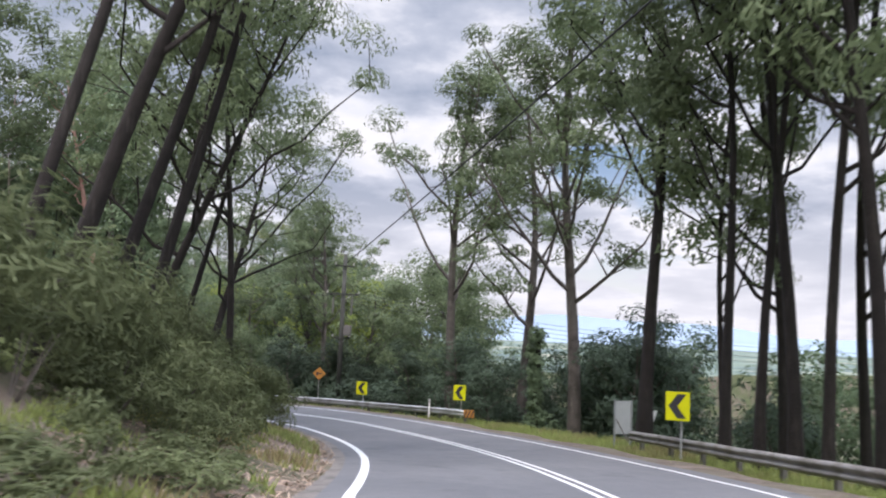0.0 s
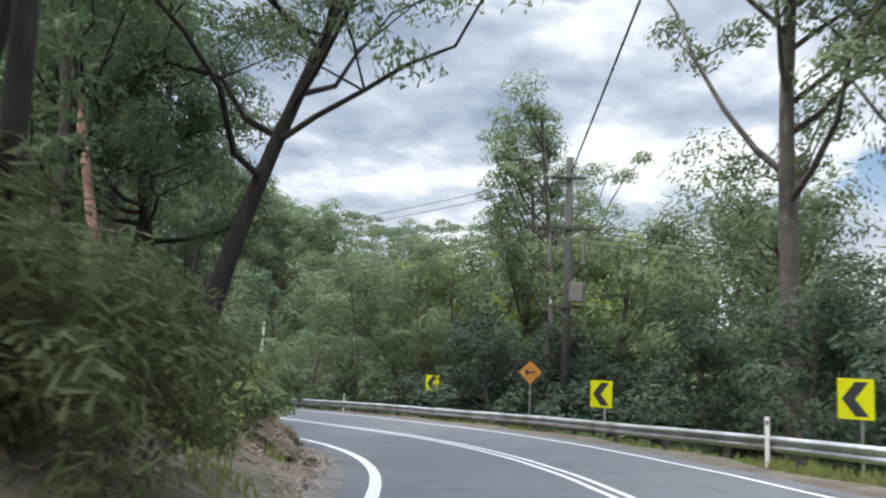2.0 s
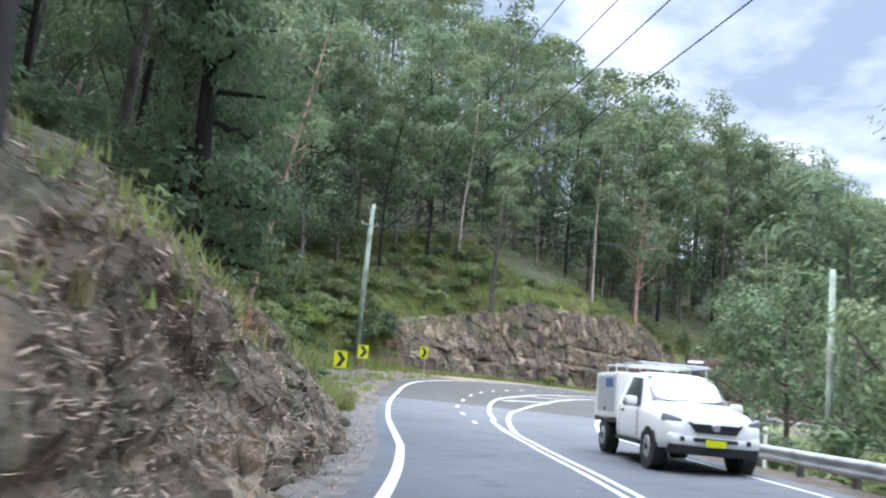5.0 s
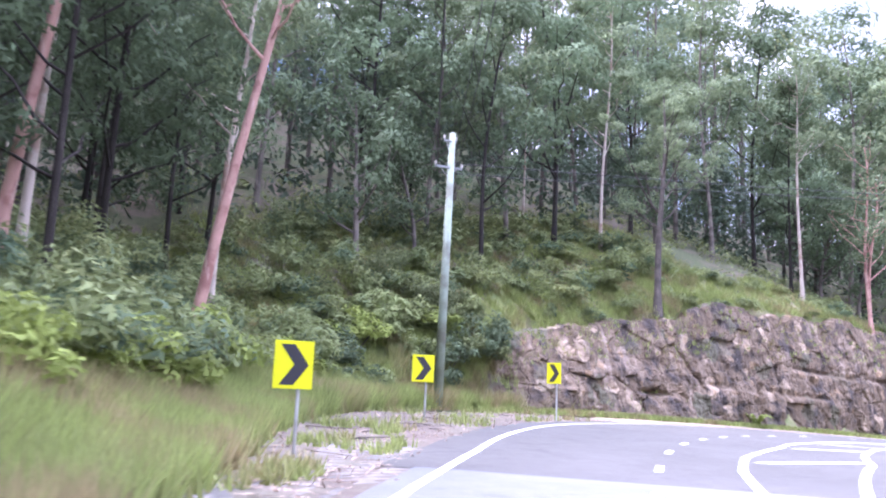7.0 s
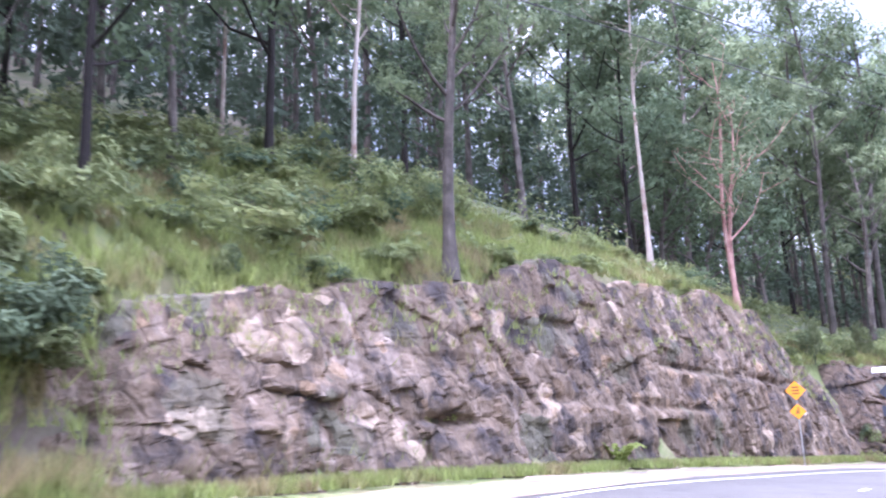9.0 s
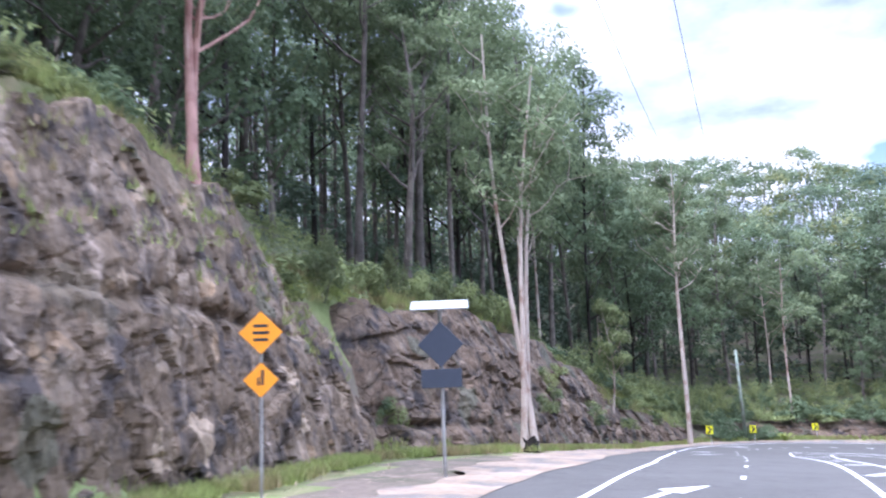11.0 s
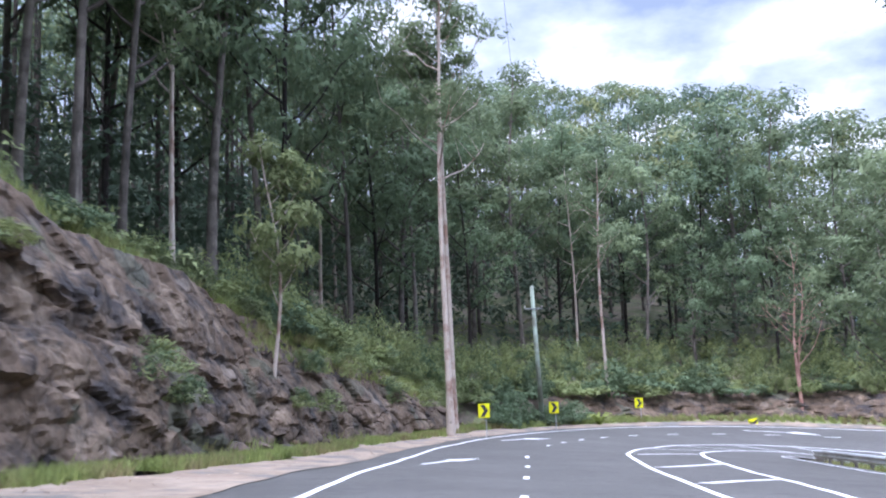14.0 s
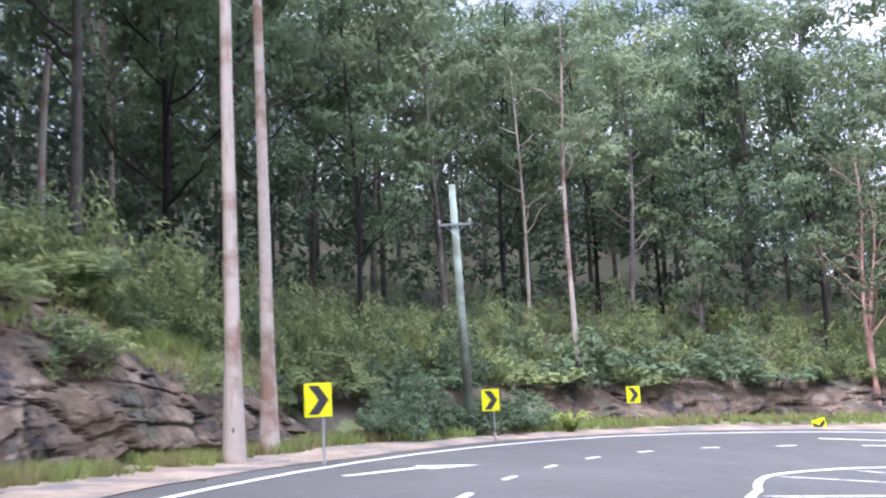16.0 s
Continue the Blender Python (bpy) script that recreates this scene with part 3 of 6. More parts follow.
def build_distance():
    # plain far below, out to the horizon
    a = np.linspace(0, 2 * np.pi, 73)[:-1]
    rings = [60, 130, 260, 600, 1400, 3000, 4600]
    V = [(0.0, 90.0, -21.0)]
    for r in rings:
        for k in a:
            x, y = r * math.cos(k), 90 + r * math.sin(k)
            V.append((x, y, -21 - 9 * min(1, r / 600) + 0.5 * math.sin(x * 0.02) * math.sin(y * 0.017)))
    F = [(0, 1 + k, 1 + (k + 1) % 72) for k in range(72)]
    for r in range(len(rings) - 1):
        for k in range(72):
            p, q = 1 + r * 72 + k, 1 + r * 72 + (k + 1) % 72
            F.append((p, q, q + 72, p + 72))
    tagged(new("ground_plain", mesh_from("ground_plain", V, F, M_FIELD, True)), "wide green river plain far below the hillside, haze in its colour", "plain", kind="structure")
    V, F = [], []
    for row, (r, h) in enumerate(((3600, 70), (4300, 150))):
        b = len(V)
        for k in range(181):
            t = 2 * math.pi * k / 180
            hh = h * (0.6 + 0.25 * math.sin(5 * t + row) + 0.15 * math.sin(13 * t + 2 * row) + 0.08 * math.sin(31 * t))
            for z, rr in ((-60, r), (hh - 40, r + 90), (-60, r + 200)):
                V.append((rr * math.cos(t), 90 + rr * math.sin(t), z))
        for k in range(180):
            for e in (0, 1):
                p = b + 3 * k + e
                F.append((p, p + 3, p + 4, p + 1))
    tagged(new("backdrop_hills", mesh_from("backdrop_hills", V, F, M_HILLS, True)), "distant hills on the horizon with blue haze in their colour", "hills", kind="structure")


build_distance()

# ---- road ----
road = tagged(new("road", strip("road", -58, 97, lambda s: L_EDGE(s) - 0.45, lambda s: R_EDGE(s) + 0.55, 0.0, M_ASPHALT, 0.5, 12)), "grey asphalt mountain road with worn surface", "road", kind="structure")
tagged(new("road_lower", strip("road_lower", 96.8, 318, lambda s: L_EDGE(s) - 1.0 - SEAL(s), lambda s: R_EDGE(s) + 0.55, -0.003, M_ASPHALT_D, 0.5, 12)), "darker asphalt round the lower bends", "road", kind="structure")


def shoulder(name, s0, s1, fa, fb, lift, material, label, cross=6):
    tagged(new(name, strip(name, s0, s1, fa, fb, lift, material, 0.4, cross)), label, "shoulder", kind="structure")


shoulder("shoulder", -58, 100, lambda s: np.maximum(TOE(s) + 0.1, L_EDGE(s) - 2.6) + 0.14 * np.sin(s * 1.3), lambda s: L_EDGE(s) - 0.38, -0.012, M_SHOULDER, "narrow worn sealed gutter beside the cutting")
shoulder("pavement_verge", 92, 121.0, lambda s: np.interp(s, [92, 100, 108, 120], [-3.2, -6.6, -9.2, -8.2]) + 0.35 * np.sin(s * 0.9), lambda s: L_EDGE(s) - 0.40, -0.012, M_VERGE, "trampled brown roadside verge with bark litter")
shoulder("pavement_sand", 119.5, 262, lambda s: np.interp(s, [92, 100, 108, 120, 132, 150, 165, 185, 205, 225, 262], [-3.0, -5.5, -8.0, -7.0, -6.8, -6.6, -7.6, -8.7, -8.3, -7.8, -7.7]) + 0.35 * np.sin(s * 0.9) + 0.2 * np.sin(s * 2.3), lambda s: L_EDGE(s) - 0.40 - SEAL(s) - 0.05 + 0.10 * np.sin(s * 0.55) + 0.05 * np.sin(s * 1.3), 0.014, M_SAND, "pale sandy gravel shoulder")
shoulder("verge", -58, 100, lambda s: R_EDGE(s) + 0.5, lambda s: R_EDGE(s) + 1.5 + 0.2 * np.sin(s * 1.1), -0.03, M_VERGE, "brown gravel verge along the guard rail")


def line(name, s0, s1, f, w, label, material=None, lift=0.008):
    return tagged(new(name, strip(name, s0, s1, lambda s: f(s) - w / 2, lambda s: f(s) + w / 2, lift, material or M_LINE, 0.25)), label, "road line", kind="structure")


line("edge_line", -58, 86, L_EDGE, 0.17, "thick white edge line on asphalt")
line("edge_line", 86, 312, L_EDGE, 0.15, "white edge line on asphalt")
line("edge_line", -58, 88, R_EDGE, 0.10, "thin white edge line on asphalt")
line("edge_line", 88, 312, R_EDGE, 0.12, "white edge line round the inner island")
line("centre_line", -58, 84, lambda s: C_LINE(s) - 0.11, 0.10, "double white centre line")
line("centre_line", -58, 84, lambda s: C_LINE(s) + 0.11, 0.10, "double white centre line")
line("median_line", 84, 312, lambda s: M_OUT(s) - 0.11 * (s < 90), 0.16, "white line round the painted median")
line("median_line", 84, 312, M_IN, 0.16, "white line round the painted median")
lane_line = thing("lane_line", pose(0, 0, 0), "broken white lane line", "road line", kind="structure")
for a in np.r_[np.arange(87.5, 125, 3.75), np.arange(125.5, 207, 5.5), np.arange(211.5, 300, 3.85)]:
    part("dash", strip("dash", a, a + 1.0, lambda s: DASH(s) - 0.07, lambda s: DASH(s) + 0.07, 0.008, M_LINE, 0.5), M_LINE, lane_line)
hatch = thing("median_hatching", pose(0, 0, 0), "faded white diagonal bars in the painted median", "road marking", kind="structure")
for a in np.arange(102, 300, 7.5):
    def hat(s, a=a, k=0):
        return M_OUT(s) + 0.15 + (M_IN(s) - M_OUT(s) - 0.3) * np.clip((s - a) / 3.0 + k, 0, 1)
    part("bar", strip("bar", a, a + 3.0, lambda s: hat(s), lambda s: np.minimum(hat(s) + 0.42, M_IN(s) - 0.1), 0.007, M_FADED, 0.25), M_FADED, hatch)


def lane_arrow(s, o):
    """A merge arrow: the shaft runs forward and to the right, the head follows it."""
    bm = bmesh.new()
    shape = [(-0.08, 0), (0.10, 0), (0.62, 2.6), (0.86, 2.45), (1.35, 4.4), (0.22, 3.0), (0.46, 2.75)]
    vs = []
    for x, y in shape:
        p = at(s + y, o + x)
        vs.append(bm.verts.new((p.x, p.y, float(base_z(p.x, p.y)[0]) + 0.009)))
    bm.faces.new(vs)
    me = bpy.data.meshes.new("lane_arrow")
    bm.to_mesh(me); bm.free(); me.materials.append(M_LINE)
    tagged(new("lane_arrow", me), "white merge arrow painted on asphalt", "road marking", kind="structure")


for s, o in ((152.0, -1.6), (179.6, -2.5), (197.0, -4.0), (214.5, -3.7), (238.0, -3.2)):
    lane_arrow(s, o)


# ---- rock cuttings ----
def hashed(a, b, seed):
    v = np.sin(a * 12.9898 + b * 78.233 + seed * 37.719) * 43758.5453
    return v - np.floor(v)


def lattice(u, v, seed):
    """Smooth value noise, -0.5 to 0.5."""
    a, b = np.floor(u), np.floor(v)
    f, g = smooth01(u - a), smooth01(v - b)
    low = hashed(a, b, seed) * (1 - f) + hashed(a + 1, b, seed) * f
    high = hashed(a, b + 1, seed) * (1 - f) + hashed(a + 1, b + 1, seed) * f
    return low * (1 - g) + high * g - 0.5


def rough(u, v, seed, octaves=5):
    return sum(lattice(u * 2 ** k + 3.1 * k, v * 2 ** k, seed + k) * 0.55 ** k for k in range(octaves))


def cells(u, v, seed, wide, tall):
    """Offset of a jointed rock face at (u along, v up): irregular tilted facets with open joints."""
    U, V = u / wide + 0.14 * rough(u * 0.5 / wide, v * 0.5 / tall, seed + 20, 3), v / tall + 0.14 * rough(u * 0.5 / wide, v * 0.5 / tall, seed + 30, 3)
    a, b = np.floor(U), np.floor(V)
    d1, d2 = np.full(U.shape, 9.0), np.full(U.shape, 9.0)
    ci, cj, cx, cy = (np.zeros(U.shape) for _ in range(4))
    for i in (-1, 0, 1):
        for j in (-1, 0, 1):
            x, y = a + i + 0.1 + 0.8 * hashed(a + i, b + j, seed), b + j + 0.1 + 0.8 * hashed(a + i, b + j, seed + 1)
            d = np.hypot(U - x, V - y)
            near = d < d1
            d2 = np.where(near, d1, np.minimum(d2, d))
            ci, cj, cx, cy = np.where(near, a + i, ci), np.where(near, b + j, cj), np.where(near, x, cx), np.where(near, y, cy)
            d1 = np.where(near, d, d1)
    off = hashed(ci, cj, seed + 2) - 0.5
    tilt = (U - cx) * (hashed(ci, cj, seed + 3) - 0.5) + (V - cy) * (hashed(ci, cj, seed + 4) - 0.6)
    return 0.8 * off + 0.75 * tilt - 0.20 * np.exp(-((d2 - d1) * min(wide, tall) / 0.07) ** 2)


FACE = {}


def rock_face(name, s0, s1, material, seed, label, step, thick, wide, depth, crumble, seams=()):
    ss = np.arange(s0, s1, step)
    hmax = FACE_H(ss).max()
    nv = int(hmax * 1.15 / step) + 2
    t = np.linspace(-0.08, 1.0, nv)
    Sg, Tg = np.meshgrid(ss, t, indexing="ij")
    Hs, Rn = FACE_H(Sg), FACE_RUN(Sg)
    fade = np.clip(np.minimum(Sg - s0, s1 - Sg) / 3.0, 0, 1)
    top = Hs * (1 + 0.03 * np.sin(Sg * 0.5 + seed) + 0.10 * rough(Sg * 0.45, 0 * Sg, seed)) * (0.2 + 0.8 * fade)
    zz = top * Tg
    inset = Rn * (0.15 * Tg + 0.85 * np.clip(Tg, 0, 1) ** 1.5)
    disp = depth * (cells(Sg, zz, seed, wide, thick) + 1.4 * cells(Sg + 4, zz, seed + 5, wide * 2.6, thick * 1.7) + 0.34 * cells(Sg + 9, zz, seed + 11, wide * 0.42, thick * 0.42))
    disp = (disp + crumble * rough(Sg * 0.5, zz * 0.9, seed + 40, 6)) * (1 - 0.6 * np.clip(Tg, 0, 1) ** 4)
    # bedding seams weathered back under the blocks above them
    for s_a, s_b, level, deep in seams:
        ends = smooth01((Sg - s_a) / 2) * smooth01((s_b - Sg) / 2)
        wavy = level + 0.25 * rough(Sg * 0.3, 0 * Sg, seed + 70, 3)
        disp = disp - deep * ends * np.exp(-((zz - wavy) / 0.17) ** 2) * np.clip(0.75 + 1.5 * rough(Sg * 0.35, 0 * Sg, seed + 75, 2), 0, 1.2) + 0.12 * ends * smooth01((wavy - zz) / 0.3)
    disp = disp * np.clip(0.4 + fade, 0, 1) + 0.25
    o = TOE(Sg) - inset + disp - (1 - fade) * 0.8
    i = np.clip(np.searchsorted(REF_S, Sg), 0, len(REF) - 1)
    px = REF[i, 0] + REF_R[i, 0] * o + REF_T[i, 0] * (Sg - REF_S[i])
    py = REF[i, 1] + REF_R[i, 1] * o + REF_T[i, 1] * (Sg - REF_S[i])
    bz = base_z((REF[i, 0] + REF_R[i, 0] * TOE(Sg)).ravel(), (REF[i, 1] + REF_R[i, 1] * TOE(Sg)).ravel()).reshape(Sg.shape)
    pz = bz + zz + 0.10 * rough(Sg, zz, seed + 60)
    # two rows that run back into the hill
    back = [(px[:, -1] - REF_R[i[:, -1], 0] * d, py[:, -1] - REF_R[i[:, -1], 1] * d, pz[:, -1] + u) for d, u in ((0.6, 0.12), (2.2, -0.5))]
    V = np.stack([np.c_[px, back[0][0], back[1][0]], np.c_[py, back[0][1], back[1][1]], np.c_[pz, back[0][2], back[1][2]]], -1)
    FACE[name] = (V[:, :-2], Tg)
    n = V.shape[1]
    a = np.arange(len(ss) - 1)[:, None] * n
    j = np.arange(n - 1)[None]
    F = np.stack([a + j, a + j + 1, a + n + j + 1, a + n + j], -1).reshape(-1, 4)
    return tagged(new(name, mesh_from(name, V.reshape(-1, 3), F, material)), label, "rock face", kind="structure")


rock_face("rock_wall_1", 37, 90, M_ROCK_A, 3.0, "crumbling brown sandstone road cutting", 0.12, 0.55, 0.6, 0.17, 0.75)
rock_face("rock_wall_2", 119.5, 164, M_ROCK_B, 8.0, "dark jointed rock cutting with pale streaks", 0.11, 1.35, 0.72, 0.25, 0.24, ((118, 132, 1.5, 0.55), (133, 146, 2.3, 0.18), (141, 160, 4.1, 0.22)))
rock_face("rock_wall_3", 161, 224, M_ROCK_C, 15.0, "dark broken rock cutting beside gravel shoulder, tree shade in its colour", 0.13, 1.0, 1.4, 0.36, 0.30, ((160, 172.5, 1.2, 0.85), (176, 196, 3.2, 0.2)))
rock_face("rock_wall_4", 228, 282, M_ROCK_C, 21.0, "low broken rock bank under the forest", 0.2, 0.6, 0.8, 0.40, 0.5)


# ---- plants ----
def leaves(P, length, width, droop, r):
    """Small leaf sprays: P holds places and the way each one faces."""
    n = len(P)
    c, face = P[:, :3], P[:, 3:] + np.array([0, 0, 0.35]) + 0.30 * r.normal(size=(n, 3))
    face /= np.linalg.norm(face, axis=1)[:, None]
    a = r.normal(size=(n, 3))
    a[:, 2] -= droop
    a -= (a * face).sum(1)[:, None] * face
    a /= np.linalg.norm(a, axis=1)[:, None] + 1e-9
    b = np.cross(a, face)
    L = (length * r.uniform(0.6, 1.4, n))[:, None]
    W = (width * r.uniform(0.7, 1.3, n))[:, None]
    V = np.stack([c - a * L / 2 + b * W / 2, c - a * L / 2 - b * W / 2, c + a * L / 2], 1).reshape(-1, 3)
    return V, np.arange(3 * n).reshape(-1, 3)


def puff(r, centre, radius, n, flat=0.65):
    """Leaf places in a rounded clump, most of them near its skin, facing outwards."""
    d = r.normal(size=(n, 3))
    d[:, 2] += 0.45
    d /= np.linalg.norm(d, axis=1)[:, None]
    p = d * (radius * r.uniform(0.15, 1.0, n) ** 0.33)[:, None]
    p[:, 2] *= np.where(p[:, 2] > 0, flat, flat * 0.55)
    p[:, 2] -= 0.18 * radius * (p[:, 0] ** 2 + p[:, 1] ** 2) / radius ** 2
    return np.c_[p + centre, d]


def gum(seed, height, girth, bare, spread, limbs, quads, leaf=(0.36, 0.14), bend=0.6, lean=0.0, stems=1, droop=0.7, puff_r=1.15, dead=0, up=(0.55, 1.2), twig=True, kink=0.0, sprays=3):
    """Trunk and limbs, and leaf sprays, of a gum tree standing at the origin."""
    r = np.random.default_rng(seed)
    wood, tips = Heap(), []
    for st in range(stems):
        az = r.uniform(0, 6.28) + st * 6.28 / stems
        tilt = lean + (0.09 * r.uniform(0.6, 1.3) if stems > 1 else 0)
        h = height * (1 if st == 0 else r.uniform(0.8, 1.0))
        k = np.linspace(0, 1, 10)
        px = np.sin(az) * tilt * h * k + bend * (np.sin(k * 5 + seed) - np.sin(seed)) * k + 0.22 * stems ** 0.5 * np.cos(az) * (stems > 1)
        py = np.cos(az) * tilt * h * k * (0.4 if stems == 1 else 1) + bend * (np.sin(k * 4 + seed * 2) - np.sin(seed * 2)) * k * 0.8 + 0.22 * np.sin(az) * (stems > 1)
        if lean and stems == 1:
            px, py = tilt * h * k ** 1.2 + bend * (np.sin(k * 5 + seed) - np.sin(seed)) * k * 0.6, py * 0.6
        px = px + kink * np.sin(k * 13) * np.minimum(1, 3 * k)
        T = np.c_[px, py, h * 0.9 * k - 0.3]
        rad = girth * (1 - 0.75 * k) * (1 + 0.5 * np.exp(-k * 22)) * (1 if stems == 1 else 0.72)
        wood.add(*tube(T, rad, 7))
        tips.append((T[-1], 1.0))
        for q in range(limbs):
            f = bare + (0.95 - bare) * (q + r.uniform(0, 0.8)) / limbs
            b = np.array([np.interp(f, k, T[:, m]) for m in range(3)])
            az2 = r.uniform(0, 6.28)
            ln = spread * r.uniform(0.6, 1.15) * (1.15 - 0.6 * (f - bare) / (1 - bare))
            rise = r.uniform(*up)
            out = np.array([np.cos(az2), np.sin(az2), 0])
            m = np.linspace(0, 1, 6)[:, None]
            C = b + out * ln * m + np.array([0, 0, 1]) * ln * rise * m ** 1.3 + r.normal(size=(6, 3)) * 0.12 * ln * m * 0.5
            r0 = np.interp(f, k, rad) * 0.5
            wood.add(*tube(C, r0 * (1 - 0.8 * m[:, 0]) + 0.012, 3))
            if q < dead:
                continue
            tips += [(C[-1], 1.0), (C[3], 0.7)]
            for _ in range(sprays):
                e = C[r.integers(2, 6)]
                d = r.normal(size=3); d[2] = abs(d[2]) * 0.7 + 0.2
                d /= np.linalg.norm(d)
                E = e + d * ln * r.uniform(0.3, 0.55) * np.linspace(0, 1, 4)[:, None]
                if twig:
                    wood.add(*tube(E, r0 * 0.35 * np.linspace(1, 0.25, 4) + 0.008, 3))
                tips.append((E[-1], 0.85))
    per = max(8, quads // len(tips))
    P = np.concatenate([puff(r, c, puff_r * w * r.uniform(0.7, 1.3), max(6, int(per * w * w * 1.3))) for c, w in tips])
    # leaves lean out from the whole crown as well as from their clump
    out = P[:, :3] - P[:, :3].mean(0)
    P[:, 3:] += 0.5 * out / (np.linalg.norm(out, axis=1)[:, None] + 1e-6)
    V, F = leaves(P, leaf[0], leaf[1], droop, r)
    return wood, V, F


GUMS = {}


def gum_kind(name, bark, leafmat, label, **k):
    wood, V, F = gum(**k)
    GUMS[name] = (wood.mesh("trunk", bark, True), mesh_from("crown", V, F, leafmat), label)


gum_kind("tall_grey", M_BARK_G, M_LEAF, "tall grey-barked gum tree with an open drooping crown", seed=1, height=21, girth=0.26, bare=0.45, spread=3.6, limbs=12, quads=4350)
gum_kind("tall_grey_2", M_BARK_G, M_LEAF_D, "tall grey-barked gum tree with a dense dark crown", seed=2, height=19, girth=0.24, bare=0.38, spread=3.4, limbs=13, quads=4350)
gum_kind("pale", M_BARK_P, M_LEAF, "tall pale-trunked gum tree with a high crown", seed=3, height=27, girth=0.19, bare=0.55, spread=3.8, limbs=11, quads=4205, bend=0.35)
gum_kind("dark_lean", M_BARK_D, M_LEAF, "dark-barked gum tree leaning over the road bank", seed=4, height=17, girth=0.24, bare=0.42, spread=3.6, limbs=12, quads=4600, lean=0.28, bend=0.5, leaf=(0.32, 0.12))
gum_kind("dark_thin", M_BARK_D, M_LEAF, "slim dark-barked gum tree leaning over the road bank", seed=44, height=17, girth=0.14, bare=0.48, spread=3.0, limbs=10, quads=3000, lean=0.24, bend=0.7, leaf=(0.30, 0.11))
gum_kind("spreading", M_BARK_G, M_LEAF, "spreading gum tree with bare lower limbs and airy crown", seed=5, height=23, girth=0.34, bare=0.36, spread=4.6, limbs=16, quads=12500, dead=0, puff_r=1.2, leaf=(0.26, 0.10), up=(0.9, 1.7))
gum_kind("fork_lean", M_BARK_D, M_LEAF, "dark-barked forked gum tree leaning over the road", seed=17, height=15, girth=0.24, bare=0.36, spread=5.6, limbs=15, quads=15000, lean=0.33, bend=0.4, dead=1, puff_r=1.25, leaf=(0.22, 0.08))
gum_kind("airy", M_BARK_D, M_LEAF, "slim dark-barked gum tree with a thin airy crown", seed=18, height=21, girth=0.165, bare=0.34, spread=3.6, limbs=13, quads=8200, leaf=(0.30, 0.10), puff_r=1.25, up=(0.8, 1.6), bend=0.7)
gum_kind("twisted", M_BARK_P, M_LEAF, "pale crooked young gum clinging to the top of the cutting", seed=23, height=9, girth=0.10, bare=0.55, spread=1.6, limbs=7, quads=1500, bend=0.5, kink=0.28, leaf=(0.26, 0.09), puff_r=0.8)
gum_kind("leaner", M_BARK_R, M_LEAF, "smooth pink-barked gum tree leaning a little", seed=24, height=24, girth=0.24, bare=0.5, spread=3.4, limbs=10, quads=3200, lean=0.16, bend=0.25)
gum_kind("young", M_BARK_P, M_LEAF_B, "slender young gum tree with light green leaves", seed=6, height=11, girth=0.10, bare=0.40, spread=1.7, limbs=9, quads=2175, puff_r=0.8)
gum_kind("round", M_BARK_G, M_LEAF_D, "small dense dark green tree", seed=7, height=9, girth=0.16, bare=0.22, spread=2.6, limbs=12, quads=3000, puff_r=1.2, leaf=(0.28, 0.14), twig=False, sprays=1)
gum_kind("leafy", M_BARK_G, M_LEAF, "mid-sized leafy green gum tree beside the guard rail", seed=31, height=10, girth=0.15, bare=0.22, spread=3.0, limbs=14, quads=6500, puff_r=1.15, leaf=(0.21, 0.10), twig=False)
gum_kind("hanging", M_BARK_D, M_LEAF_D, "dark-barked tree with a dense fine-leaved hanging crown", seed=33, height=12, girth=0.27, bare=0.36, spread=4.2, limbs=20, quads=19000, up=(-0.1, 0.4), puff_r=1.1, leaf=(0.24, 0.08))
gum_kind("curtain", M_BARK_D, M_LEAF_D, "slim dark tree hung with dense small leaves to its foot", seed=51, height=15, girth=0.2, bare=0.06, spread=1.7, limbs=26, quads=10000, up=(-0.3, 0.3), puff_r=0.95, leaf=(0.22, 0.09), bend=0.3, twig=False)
gum_kind("dome", M_BARK_G, M_LEAF_T, "dense dark dome-shaped tree", seed=27, height=9, girth=0.16, bare=0.15, spread=2.6, limbs=14, quads=6000, puff_r=1.15, leaf=(0.24, 0.12), twig=False)
gum_kind("golden", M_BARK_G, M_LEAF_Y, "bright yellow-green leafy tree", seed=8, height=10, girth=0.18, bare=0.3, spread=3.0, limbs=12, quads=3200, puff_r=1.2)
gum_kind("many_stem", M_BARK_P, M_LEAF, "three-stemmed pale gum tree at the foot of the cutting", seed=9, height=24, girth=0.23, bare=0.48, spread=3.0, limbs=6, quads=4640, stems=3, bend=0.4)
gum_kind("pink", M_BARK_R, M_LEAF, "forked pink-barked gum tree on top of the cutting", seed=10, height=17, girth=0.22, bare=0.30, spread=3.6, limbs=9, quads=2755, stems=2, bend=0.5)
gum_kind("rusty", M_BARK_G, M_LEAF_O, "gum tree with rust-coloured dying leaves", seed=11, height=17, girth=0.2, bare=0.5, spread=3.2, limbs=10, quads=3190)
gum_kind("mid", M_BARK_G, M_LEAF, "grey-trunked forest gum tree", seed=12, height=22, girth=0.17, bare=0.26, spread=3.5, limbs=15, quads=4500, leaf=(0.36, 0.16), puff_r=1.45, twig=False, sprays=1)
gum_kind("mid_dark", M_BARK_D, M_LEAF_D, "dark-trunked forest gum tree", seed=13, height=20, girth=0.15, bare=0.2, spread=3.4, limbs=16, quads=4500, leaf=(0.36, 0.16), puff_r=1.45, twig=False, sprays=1)
